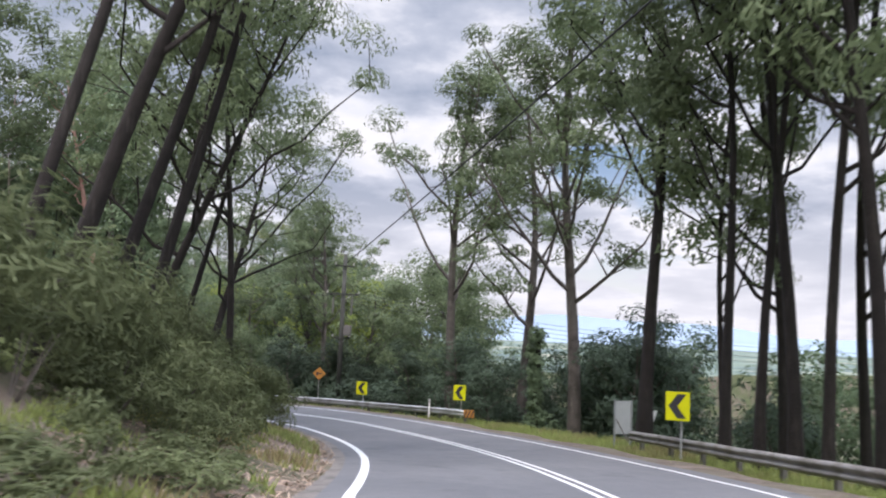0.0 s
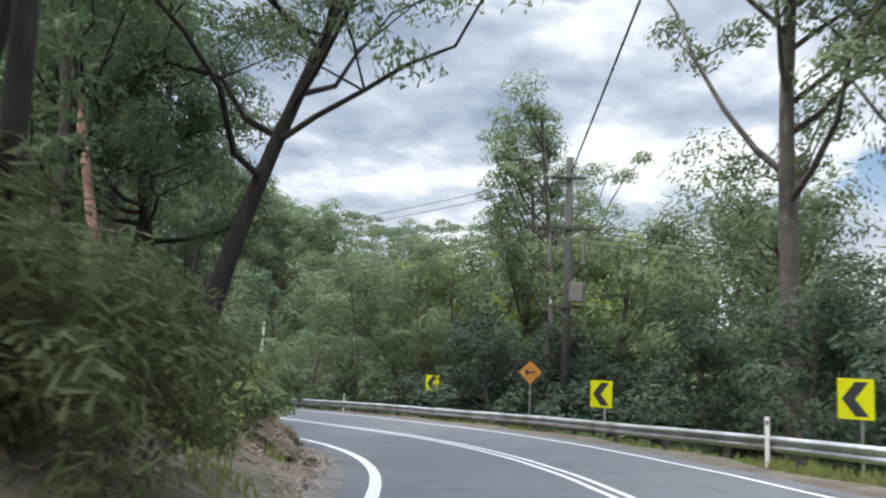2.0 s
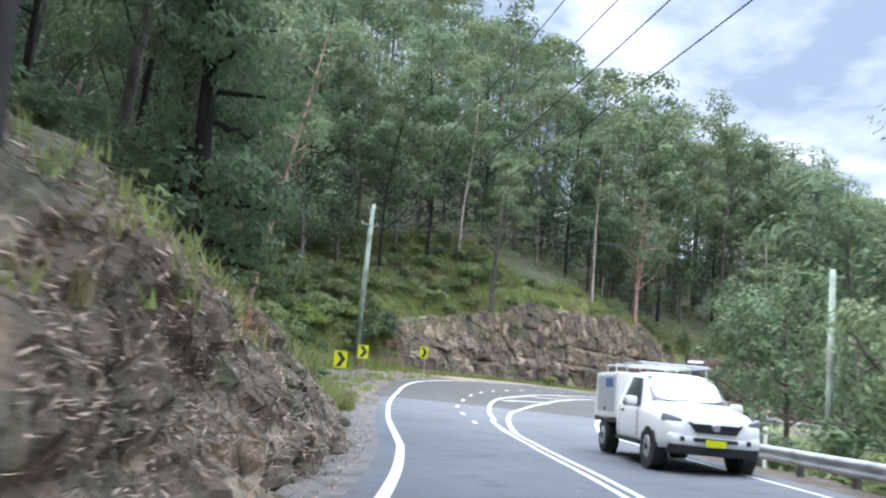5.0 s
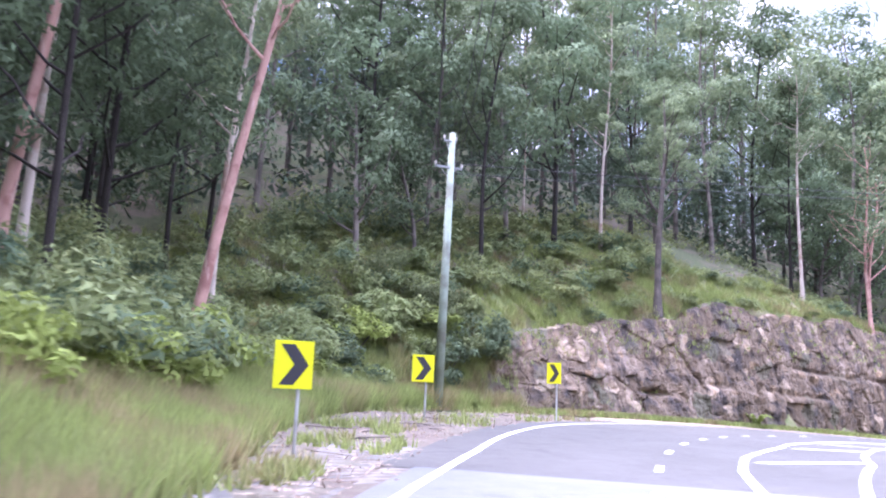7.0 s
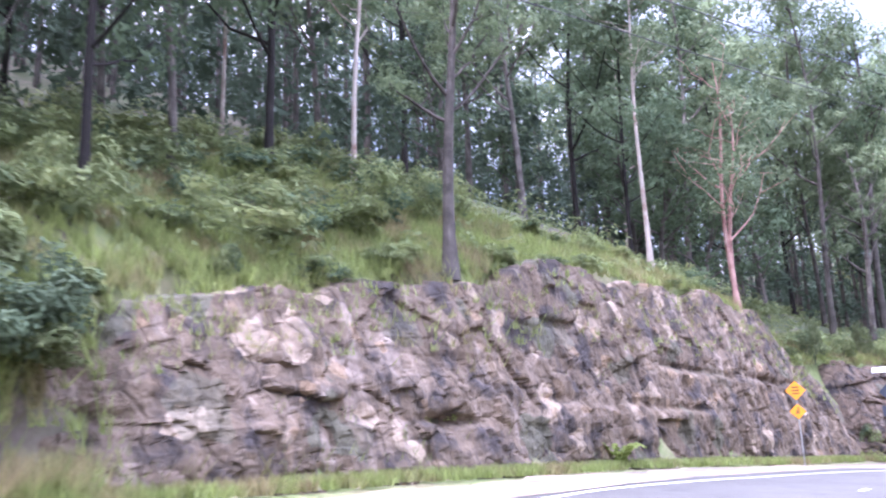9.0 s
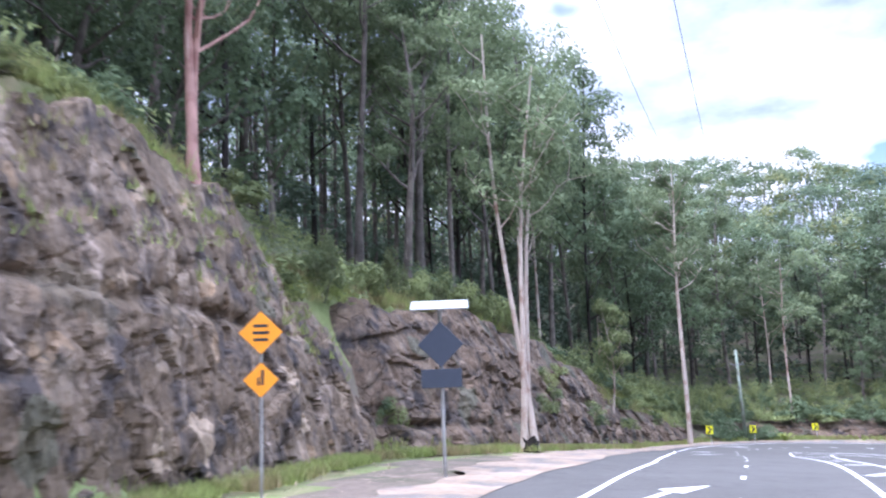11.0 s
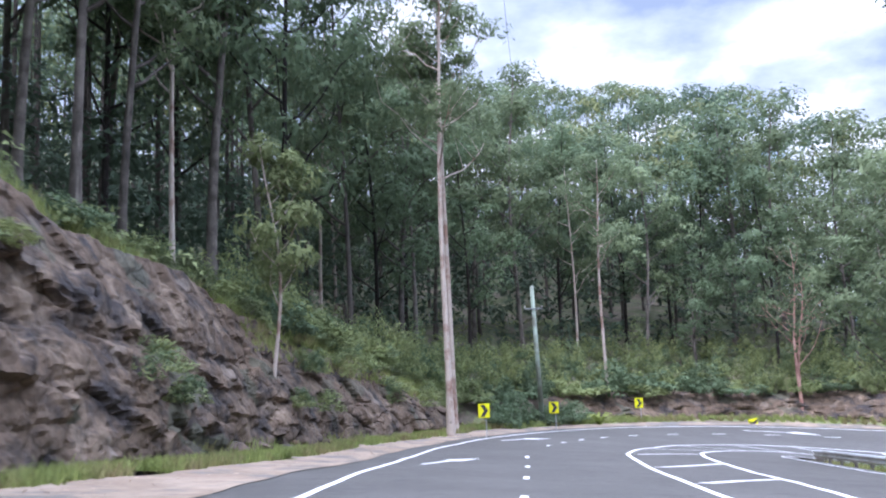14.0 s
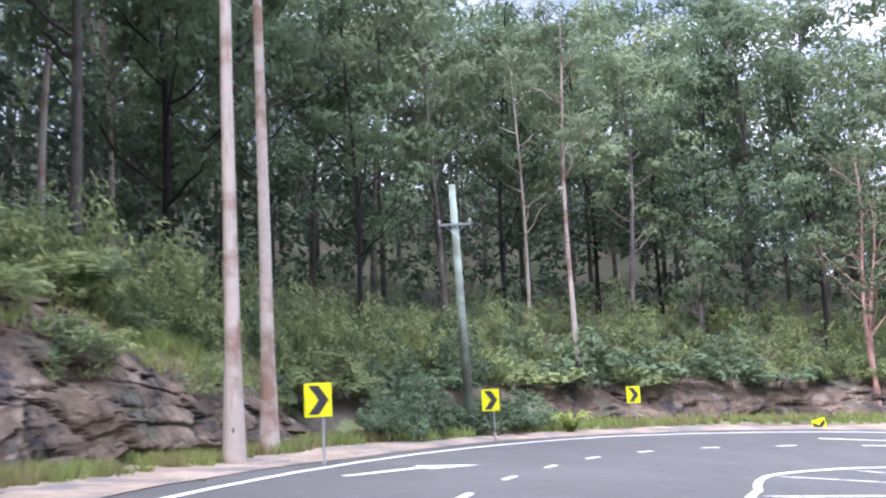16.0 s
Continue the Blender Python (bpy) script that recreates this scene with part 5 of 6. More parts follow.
# forest-edge shrubs round the last bend
for s in np.arange(206, 285, 1.5):
    for q in (0.8, 2.8, 5.2, 8.0):
        if q < 1 and s < 222 or rng.random() < 0.10:
            continue
        p = at(s, TOE(s) - FACE_RUN(s) - q + 1.2 + rng.uniform(-0.5, 0.5))
        kind, w, h = str(rng.choice(["dark", "light"], p=[0.35, 0.65])), rng.uniform(0.9, 2.0), rng.uniform(0.7, 2.4)
        if q > 2:
            EDGE.append((kind, p.x, p.y, p.z, w, h * 1.15))
        else:
            bush(kind, p.x, p.y, w, h * 0.75, p.z, "shrubs at the forest edge")
bush_mass("forest_edge_shrubs", EDGE, "tall leafy green shrubs along the forest edge", 1250, 1.25)
for s in np.arange(224, 231.5, 1.3):
    p = at(s, -9.0 + rng.uniform(-0.8, 0.6))
    bush("dark" if s < 232 else "light", p.x, p.y, rng.uniform(0.9, 1.3), rng.uniform(0.8, 1.4), p.z, "shrubs at the forest edge")


def build_undergrowth():
    """Low scrub under the trees and on top of the cuttings, too dense to count."""
    r = np.random.default_rng(51)
    def grow(name, pts, material, size, per, leaf, label, category):
        P = [puff(r, np.array([x, y, z + 0.25 * sz]), sz * r.uniform(0.7, 1.2), per, 0.75) for x, y, z in pts for sz in (r.uniform(*size),)]
        V, F = leaves(np.concatenate(P), leaf[0], leaf[1], -0.2, r)
        tagged(new(name, mesh_from(name, V, F, material)), label, category, kind="stuff")
    top = scatter(14000, (-150, 5), (-15, 260), lambda X, Y, dl, dr, s, o: (dl > FACE_RUN(s) + 0.3) & (dl < 22) & (s < 265), 1.75, 52)
    grow("undergrowth", top, M_LEAF_B, (0.6, 1.5), 70, (0.28, 0.14), "scrubby green undergrowth on the slope", "undergrowth")
    inner = scatter(4000, (-72, 30), (10, 215), lambda X, Y, dl, dr, s, o: (dr > np.where(s < 46, 6.0, 2.9)) & (dr < 40) & (s > 20), 2.3, 53)
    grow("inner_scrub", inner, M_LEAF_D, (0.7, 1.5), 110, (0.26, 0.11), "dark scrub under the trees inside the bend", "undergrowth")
    r2 = np.random.default_rng(54)
    mid = scatter(22000, (-165, 0), (40, 298), lambda X, Y, dl, dr, s, o: (dl > FACE_RUN(s) + np.where(s > 205, 7, 10)) & (dl < 78) & (s > 60) & (s < 312), 3.3, 55)
    mid = [(x, y, z + h) for x, y, z in mid for h in r2.uniform(0.3, 10.0, 4)]
    deep = scatter(16000, (-165, -60), (30, 190), lambda X, Y, dl, dr, s, o: (dl > FACE_RUN(s) + 11) & (dl < 72) & (s > 84) & (s < 168), 2.7, 57)
    mid += [(x, y, z + h) for x, y, z in deep for h in r2.uniform(0.3, 11.0, 3)]
    back = scatter(12000, (-150, -20), (180, 298), lambda X, Y, dl, dr, s, o: (dl > FACE_RUN(s) + 9) & (dl < 60) & (s > 200) & (s < 312), 2.8, 58)
    mid += [(x, y, z + h) for x, y, z in back for h in r2.uniform(0.3, 8.0, 3)]
    # dark leaf colour paints the shaded depth behind the trunks
    grow("understorey", mid, M_LEAF_T, (1.0, 1.9), 22, (0.62, 0.30), "leafy saplings and shrubs between the forest trunks, darkened for the shade there", "undergrowth")
    return len(top), len(inner)


build_undergrowth()


def leafy_rock(n, seed, low, s0):
    p = on_face("rock_wall_3", n, seed, low)
    return p[locate(p[:, 0], p[:, 1])[0] > s0]


def build_grass():
    r = np.random.default_rng(61)
    def tufts(name, n, place, height, label):
        pos = np.array(place(n)) if callable(place) else place
        k = 7
        c = np.repeat(pos, k, 0) + np.c_[r.normal(size=(len(pos) * k, 2)) * 0.09, np.zeros(len(pos) * k)]
        m = len(c)
        h = height * r.uniform(0.5, 1.3, m)
        a = r.uniform(0, 6.28, m)
        lean = r.normal(size=(m, 2)) * 0.35 * h[:, None]
        w = 0.02 + 0.012 * r.uniform(0, 1, m)
        d = np.c_[np.cos(a) * w, np.sin(a) * w, 0 * a]
        V = np.stack([c - d, c + d, c + np.c_[lean, h]], 1).reshape(-1, 3)
        tagged(new(name, mesh_from(name, V, np.arange(3 * m).reshape(-1, 3), M_GRASS)), label, "grass", kind="stuff")

    def band(s0, s1, fa, fb, patch=0.0):
        def place(n):
            s = r.uniform(s0, s1, n)
            o = fa(s) + (fb(s) - fa(s)) * r.uniform(0, 1, n)
            i = np.clip(np.searchsorted(REF_S, s), 0, len(REF) - 1)
            x, y = REF[i, 0] + REF_R[i, 0] * o, REF[i, 1] + REF_R[i, 1] * o
            ok = wobble(x, y, 1.1, 3.0) > patch
            x, y = x[ok], y[ok]
            return np.c_[x, y, ground(x, y)[0] - 0.03]
        return place

    tufts("verge_grass", 11000, band(88, 119, lambda s: TOE(s) - 2.2, lambda s: np.minimum(L_EDGE(s) - 1.4, TOE(s) + 1.1), -0.6), 0.55, "long green roadside grass round the chevron signs")
    tufts("tall_grass", 5200, band(105, 120.5, lambda s: TOE(s) - 1.8, lambda s: TOE(s) + 1.2, -0.6), 0.85, "tall pale green grass round the foot of the pole")
    tufts("verge_tufts", 900, band(92, 119, lambda s: TOE(s) + 1.4, lambda s: L_EDGE(s) - 1.2, 0.25), 0.26, "scattered grass tufts on the bare verge")
    tufts("rock_foot_grass", 9000, band(114, 226, lambda s: TOE(s) - 0.1, lambda s: TOE(s) + 1.6, -0.5), 0.30, "green grass strip at the foot of the rock")
    tufts("rail_grass", 6000, band(-15, 62, lambda s: R_EDGE(s) + 1.3, lambda s: R_EDGE(s) + 4.5, -0.6), 0.26, "patchy grass under the guard rail")
    tufts("bank_grass", 1700, band(5, 48, lambda s: TOE(s) - 3.0, lambda s: TOE(s) + 0.1, 0.0), 0.24, "thin dry grass on the bank")
    tufts("cutting_top_grass", 9000, band(113, 222, lambda s: TOE(s) - FACE_RUN(s) - 4.5, lambda s: TOE(s) - FACE_RUN(s) - 0.2, -0.7), 0.50, "long grass along the top of the cutting")
    tufts("face_grass", 0, np.concatenate([on_face("rock_wall_1", 450, 81, 0.5), on_face("rock_wall_2", 450, 82, 0.6), leafy_rock(1500, 83, 0.72, 202)]) - np.array([0, 0, 0.05]), 0.30, "sparse grass tufts rooted on the rock cuttings")
    tufts("slope_grass", 14000, band(94, 138, lambda s: TOE(s) - 15.0, lambda s: TOE(s) + 0.2, -0.8), 0.60, "long pale grass on the slope behind the verge")
    tufts("island_grass", 3000, band(188, 250, lambda s: R_EDGE(s) + 1.6, lambda s: R_EDGE(s) + 6.5, -0.7), 0.32, "short green grass on the inner island behind the rail")
    tufts("last_bend_grass", 3500, band(224, 285, lambda s: TOE(s) + 0.2, lambda s: TOE(s) + 2.8, -0.6), 0.38, "dry grass along the outside of the bend")


build_grass()


def build_litter():
    """Fallen leaves, bark and twigs on the banks."""
    r = np.random.default_rng(71)
    def lay(n, s0, s1, fa, fb, lift):
        s = r.uniform(s0, s1, n)
        o = fa(s) + (fb(s) - fa(s)) * r.uniform(0, 1, n)
        i = np.clip(np.searchsorted(REF_S, s), 0, len(REF) - 1)
        x, y = REF[i, 0] + REF_R[i, 0] * o, REF[i, 1] + REF_R[i, 1] * o
        return np.c_[x, y, ground(x, y)[0] + lift]
    talus = on_face("rock_wall_1", 30000, 73, 0.1, 0.9)
    ts = locate(talus[:, 0], talus[:, 1])[0]
    talus = talus[(np.abs(ts - 69) < 4.5) | (np.abs(ts - 80) < 2)]
    c = np.concatenate([lay(14000, 2, 42, lambda s: TOE(s) - 2.5, lambda s: L_EDGE(s) - 0.7, 0.02), lay(2500, 40, 95, lambda s: TOE(s) + 0.0, lambda s: L_EDGE(s) - 0.6, 0.015), lay(1500, 95, 220, lambda s: TOE(s) + 0.5, lambda s: TOE(s) + 3.5, 0.02), on_face("rock_wall_1", 20000, 71), talus, lay(2400, 93, 121, lambda s: TOE(s) + 0.8, lambda s: L_EDGE(s) - 0.8, 0.015)])
    n = len(c)
    a = r.normal(size=(n, 3)); a[:, 2] *= 0.35
    a /= np.linalg.norm(a, axis=1)[:, None]
    b = np.cross(a, r.normal(size=(n, 3)) * 0.3 + np.array([0, 0, 1]))
    b /= np.linalg.norm(b, axis=1)[:, None]
    L = r.uniform(0.04, 0.11, n)[:, None]
    V = np.stack([c - a * L, c + b * L * 0.3, c + a * L], 1).reshape(-1, 3)
    tagged(new("leaf_litter", mesh_from("leaf_litter", V, np.arange(3 * n).reshape(-1, 3), M_LITTER)), "dry fallen gum leaves and bark strips", "leaf litter", kind="stuff")


build_litter()


def build_sticks():
    """Fallen sticks and strips of bark on the verge."""
    r = np.random.default_rng(75)
    hp = Heap()
    for _ in range(48):
        s = r.uniform(92, 116) if r.random() < 0.8 else r.uniform(20, 40)
        o = r.uniform(TOE(s) + 0.5, L_EDGE(s) - 0.9) if s > 90 else r.uniform(TOE(s) - 2.0, TOE(s) + 0.3)
        p, a, ln = at(s, o, 0.02), r.uniform(0, 3.14), r.uniform(0.3, 1.2)
        k = np.linspace(-0.5, 0.5, 4)
        P = np.c_[p.x + np.cos(a) * ln * k, p.y + np.sin(a) * ln * k + 0.06 * r.normal(size=4), 0 * k]
        P[:, 2] = ground(P[:, 0], P[:, 1])[0] + 0.025
        hp.add(*tube(P, np.array([1, 0.9, 0.7, 0.4]) * r.uniform(0.006, 0.016), 4))
    tagged(new("fallen_sticks", hp.mesh("fallen_sticks", M_BARK_G, True)), "fallen sticks and bark strips on the verge", "sticks", kind="stuff")


build_sticks()

# ---- guard rails ----
def guard_rail(s0, s1, off, label, ends=("plain", "plain"), h=0.70, steel=None):
    ss = np.arange(s0, s1 + 0.01, 1.0)
    P = [at(s, float(off(s))) for s in ss]
    rail = thing("guard_rail", Matrix.Translation(P[0]), label, "guard rail")
    base = P[0].copy()
    # two-wave beam
    prof = [(0.0, 0.0), (0.035, 0.03), (0.083, 0.055), (0.083, 0.10), (0.02, 0.135), (0.02, 0.175), (0.083, 0.21), (0.083, 0.255), (0.035, 0.28), (0.0, 0.31)]
    V, n = [], len(prof)
    for k, s in enumerate(ss):
        i = np.clip(np.searchsorted(REF_S, s), 0, len(REF) - 1)
        side = Vector((-REF_R[i, 0], -REF_R[i, 1], 0))
        for d, z in prof:
            V.append(tuple(P[k] - base + side * d + Vector((0, 0, h - 0.31 + z))))
    F = [(a * n + j, a * n + j + 1, (a + 1) * n + j + 1, (a + 1) * n + j) for a in range(len(ss) - 1) for j in range(n - 1)]
    steel = steel or M_STEEL
    b = part("beam", mesh_from("beam", V, F, steel, True), steel, rail)
    sol = b.modifiers.new("thick", "SOLIDIFY")
    sol.thickness = 0.006
    post = bpy.data.meshes.new("post")
    bm = bx(0, 0, 0.05, 0.11, 0.13, 1.12, 0.012)
    bm.to_mesh(post); bm.free(); post.materials.append(M_POST_D)
    for s in np.arange(s0 + 0.4, s1, 2.0):
        p = at(s, float(off(s)) + 0.10) - base
        ob = part("post", post, M_POST_D, rail)
        ob.matrix_basis = pose(p.x, p.y, p.z + 0.02, 0, 0, heading(s))
    for e, s in zip(ends, (s0, s1)):
        if e == "orange":
            p = at(s, float(off(s))) - base
            bm = bx(0, 0, h - 0.16, 0.06, 0.5, 0.36, 0.02)
            ob = part("end_plate", bm, M_RUSTOR, rail, "worn orange end marker")
            ob.matrix_basis = pose(p.x, p.y, p.z, 0, 0, heading(s) + 65)
            for k in (-1, 0, 1):
                m = part("stripe", bx(-0.034, 0.16 * k, h - 0.16, 0.006, 0.06, 0.34, 0, Matrix.Rotation(radians(25), 4, "X")), M_BLACK, ob)
    return rail


A1_OFF = table((-60, 6.3), (0, 6.3), (10, 6.7), (18, 7.2), (25.2, 7.8))
A2_OFF = table((36, 7.5), (45, 6.5), (55, 6.5), (65, 6.5), (75, 6.5), (85, 6.8), (90, 7.2))
D_OFF = table((196, 11.7), (200, 11.4), (211, 11.0), (260, 11.0))
guard_rail(-40, 25.2, A1_OFF, "weathered steel guard rail on grassy verge", steel=M_STEEL_D)
guard_rail(37.5, 89.5, A2_OFF, "galvanised steel guard rail in front of the thicket", ("orange", "plain"))
guard_rail(196.5, 246, D_OFF, "galvanised steel guard rail round the inner island", ("orange", "plain"))


# ---- signs ----
def chevron_sign(x, y, zc, face, right=True, tilt=0.0, w=0.62, h=0.76, base=None, label=""):
    """A chevron marker on a post; face: heading it faces, degrees; right: which way the arrow points for its reader."""
    g = gz(x, y) if base is None else base
    ob = thing("chevron_sign", pose(x, y, g, 0, 0, face), label or "yellow and black chevron sign on a steel post", "road sign", "chevron signs")
    zc = zc - g
    post = part("post", rod(bmesh.new(), (0.1, 0.03, -0.3), (0.1, 0.03, zc + 0.3), 0.03), M_STEEL, ob)
    m = Matrix.Translation((0, 0, zc)) @ Matrix.Rotation(radians(tilt), 4, "Y")
    pan = part("panel", bx(0, -0.012, 0, w, 0.012, h, 0.004), M_YELLOW, ob)
    pan.matrix_basis = m
    sg = -1 if right else 1
    bm = bmesh.new()
    k = 0.92
    pts = [(-0.38, 0.46), (0.02, 0.46), (0.42, 0.0), (0.02, -0.46), (-0.38, -0.46), (0.02, 0.0)]
    f = [bm.verts.new((-sg * px * w * k, -0.0205, pz * h * k)) for px, pz in pts]
    bm.faces.new(f if sg < 0 else f[::-1])
    ar = part("arrow", bm, M_BLACK, pan)
    br = part("bracket", bx(0.1, 0.0, 0, 0.12, 0.02, 0.5, 0.003), M_STEEL, pan)
    return ob


# face: the sign's front looks along its local -y
for x, y, z, to, right in ((6.7, 25.7, 4.5, (1.0, 5.0), False), (0.8, 45.6, 3.08, (-2.0, 28.0), False), (-5.0, 52.0, 2.6, (-5.0, 36.0), False), (-14.9, 64.4, 2.06, (-8.0, 45.0), False),
                           (-53.8, 73.3, 0.98, (-40.0, 71.0), True), (-62.6, 78.9, 1.38, (-46.0, 74.0), True), (-67.3, 85.9, 1.65, (-63.1, 76.9), True),
                           (-78.2, 190.2, -4.88, (-74.0, 160.0), True), (-74.6, 201.0, -5.6, (-73.5, 172.0), True), (-68.2, 211.0, -6.15, (-72.0, 180.0), True)):
    d = Vector((to[0] - x, to[1] - y))
    chevron_sign(x, y, z, math.degrees(math.atan2(d.x, -d.y)), right)
chevron_sign(-59.6, 212.0, -7.95, 10, True, 78, 0.55, 0.7, label="knocked-over yellow chevron sign lying against its post")


def diamond(ob, zc, size, material, sub=None):
    d = part("panel", bx(0, -0.012, 0, size, 0.012, size, 0.004), material, ob)
    d.matrix_basis = Matrix.Translation((0, 0, zc)) @ Matrix.Rotation(radians(45), 4, "Y")
    return d


def facing(x, y, to):
    return math.degrees(math.atan2(to[0] - x, -(to[1] - y)))


def lane_sign():
    x, y = -81.5, 121.1
    g = gz(x, y)
    ob = thing("lane_sign", pose(x, y, g, 0, 0, facing(x, y, (-66, 92))), "two orange diamond warning signs on one steel post", "road sign")
    part("post", rod(bmesh.new(), (0, 0.03, -0.3), (0, 0.03, 2.31 - g + 0.3), 0.03), M_STEEL, ob)
    a = diamond(ob, 2.31 - g, 0.62, M_ORANGE)
    for k in (-1, 0, 1):
        b = part("text_bar", bx(0, -0.022, 0.14 * k, 0.34 - 0.04 * abs(k), 0.004, 0.06), M_BLACK, a)
        b.matrix_basis = Matrix.Rotation(radians(-45), 4, "Y")
    b = diamond(ob, 1.36 - g, 0.50, M_ORANGE)
    c = part("symbol", box(bx(0.03, -0.022, 0.05, 0.06, 0.004, 0.30), -0.05, -0.022, -0.03, 0.05, 0.004, 0.16), M_BLACK, b)
    c.matrix_basis = Matrix.Rotation(radians(-45), 4, "Y")


lane_sign()


def display_sign():
    x, y = -80.6, 128.6
    g = gz(x, y)
    ob = thing("display_sign", pose(x, y, g, 0, 0, facing(x, y, (-68, 96))), "unlit dark electronic warning sign with a solar panel", "road sign")
    part("post", rod(bmesh.new(), (0, 0.06, -0.3), (0, 0.06, 4.6), 0.055), M_STEEL, ob)
    d = part("display", bx(0, -0.05, 0, 0.92, 0.10, 0.92, 0.02), M_DARKSIGN, ob)
    d.matrix_basis = Matrix.Translation((0, 0, 3.55)) @ Matrix.Rotation(radians(45), 4, "Y")
    part("plate", bx(0, -0.03, 2.60, 1.15, 0.06, 0.52, 0.01), M_DARKSIGN, ob)
    s = part("solar_panel", bx(0, 0, 0, 1.65, 0.75, 0.04, 0.008), M_SIGNBACK, ob, "tilted pale solar panel")
    s.matrix_basis = Matrix.Translation((0, 0.1, 4.68)) @ Matrix.Rotation(radians(22), 4, "X")


display_sign()


def warning_sign():
    x, y = -8.7, 58.4
    g = gz(x, y)
    ob = thing("warning_sign", pose(x, y, g, 0, 0, facing(x, y, (-4, 38))), "faded orange diamond warning sign among the bushes", "road sign")
    part("post", rod(bmesh.new(), (0, 0.03, -0.3), (0, 0.03, 2.95 - g + 0.3), 0.03), M_STEEL, ob)
    d = diamond(ob, 2.95 - g, 0.62, M_RUSTOR)
    a = part("arrow", box(bx(0.02, -0.022, 0, 0.30, 0.004, 0.07), -0.14, -0.022, 0, 0.12, 0.004, 0.2), M_BLACK, d)
    a.matrix_basis = Matrix.Rotation(radians(-45), 4, "Y")


warning_sign()


def board_sign():
    """A tall white board seen from behind, propped by a brace."""
    p = at(26.2, 8.15)
    ob = thing("board_sign", pose(p.x, p.y, p.z, 0, 0, heading(25) + 8), "white sheet-metal roadwork board propped on a frame", "sign board")
    part("panel", bx(0, 0, 1.05, 0.60, 0.02, 1.10, 0.006), M_SIGNBACK, ob)
    for x in (-0.33, 0.33):
        part("leg", bx(x, 0.0, 0.75, 0.05, 0.05, 1.75, 0.006), M_GREYMETAL, ob)
    part("brace", rod(bmesh.new(), (-0.30, -0.05, 1.0), (0.05, -0.55, 0.0), 0.02), M_POST_D, ob)


board_sign()


def small_board():
    p = Vector((9.0, 38.5, 1.9))
    ob = thing("stand_sign", pose(p.x, p.y, p.z, 0, 0, heading(29) + 20), "small white triangular sign on a stand", "sign")
    bm = bmesh.new()
    f = [bm.verts.new(v) for v in ((-0.3, 0, 1.35), (0.3, 0, 1.35), (0, 0, 0.8))]
    bm.faces.new(f)
    bmesh.ops.solidify(bm, geom=bm.faces[:], thickness=0.012)
    part("panel", bm, M_WHITE, ob)
    part("post", rod(bmesh.new(), (0, 0.03, gz(9.0, 38.5) - 2.1), (0, 0.03, 1.2), 0.02), M_POST_D, ob)


small_board()

for s, o in ((40.5, 6.9), (66, 7.1), (79, 7.3)):
    p = at(s, o)
    ob = thing("guide_post", Matrix.Translation(p), "slim white roadside guide post", "guide post", "guide posts")
    part("post", bx(0, 0, 0.5, 0.09, 0.03, 1.15, 0.01), M_WHITE, ob)
    part("reflector", bx(0, -0.018, 0.95, 0.05, 0.006, 0.09), M_BLACK, ob)


# ---- power poles and cables ----
def power_pole(x, y, top, lean, arms, r=0.16, material=None, turn=0, label="", g=None):
    g = gz(x, y) if g is None else g
    h = top - g
    ob = thing("power_pole", pose(x, y, g, 0, 0, turn), label, "power pole", "power poles")
    part("shaft", rod(bmesh.new(), (0, 0, -0.5), (lean * h, 0, h), r * 1.1, r * 0.8, 14), material or M_WOODPOLE, ob, smooth=True)
    for z, w, ang, steel in arms:
        zz = z - g
        a = part("crossarm", bx(0, 0, 0, w, 0.09, 0.10, 0.01), M_GREYMETAL if steel else M_DARKPOLE, ob)
        a.matrix_basis = Matrix.Translation((lean * zz, -0.16, zz)) @ Matrix.Rotation(radians(ang), 4, "Z")
        for sx in (-1, 1):
            part("brace", rod(bmesh.new(), (sx * w * 0.3, 0, -0.03), (0, 0.05, -0.42), 0.014), M_STEEL, a)
            i = part("insulator", rod(rod(rod(bmesh.new(), (sx * w * 0.47, 0, 0.04), (sx * w * 0.47, 0, 0.16), 0.02), (sx * w * 0.47, 0, 0.10), (sx * w * 0.47, 0, 0.15), 0.065), (sx * w * 0.47, 0, 0.17), (sx * w * 0.47, 0, 0.23), 0.05), M_PORC, a)
    return ob


pole_a = power_pole(-7.3, 58.0, 11.0, 0.0, ((10.2, 1.3, 20, False), (8.3, 2.2, 20, False), (5.4, 1.2, 20, False)), 0.165, M_DARKPOLE, 0, "dark timber power pole with crossarms and equipment")
for dx in (-0.62, 0.62):
    part("fuse_box", bx(dx, -0.28, 8.3 - gz(-7.3, 58.0) - 0.75, 0.11, 0.12, 1.2, 0.02), M_POST_D, pole_a)
part("transformer", bx(0.45, -0.42, 5.9 - gz(-7.3, 58.0), 0.50, 0.42, 0.70, 0.05), M_POST_D, pole_a, "dark grey pole-mounted transformer")
power_pole(-72.97, 83.62, 12.15, 0.02, ((11.75, 0.6, 60, True), (10.55, 1.3, 60, True)), 0.185, None, 30, "pale green treated timber power pole")
power_pole(-34.0, 79.6, 5.1, 0.0, (), 0.11, None, 0, "plain pale timber pole among bushes")
power_pole(-75.5, 204.0, 2.85, -0.03, ((1.2, 1.3, 0, True),), 0.17, None, 0, "pale green treated timber power pole", g=-6.6)


def cable(a, b, sag, r, label):
    k = np.linspace(0, 1, 28)[:, None]
    P = np.array(a) * (1 - k) + np.array(b) * k
    P[:, 2] -= (4 * sag * k * (1 - k))[:, 0]
    V, F = tube(P, np.full(len(P), r), 5)
    tagged(new("power_cable", mesh_from("power_cable", V, F, M_WIRE, True)), label, "cable", "power cables")


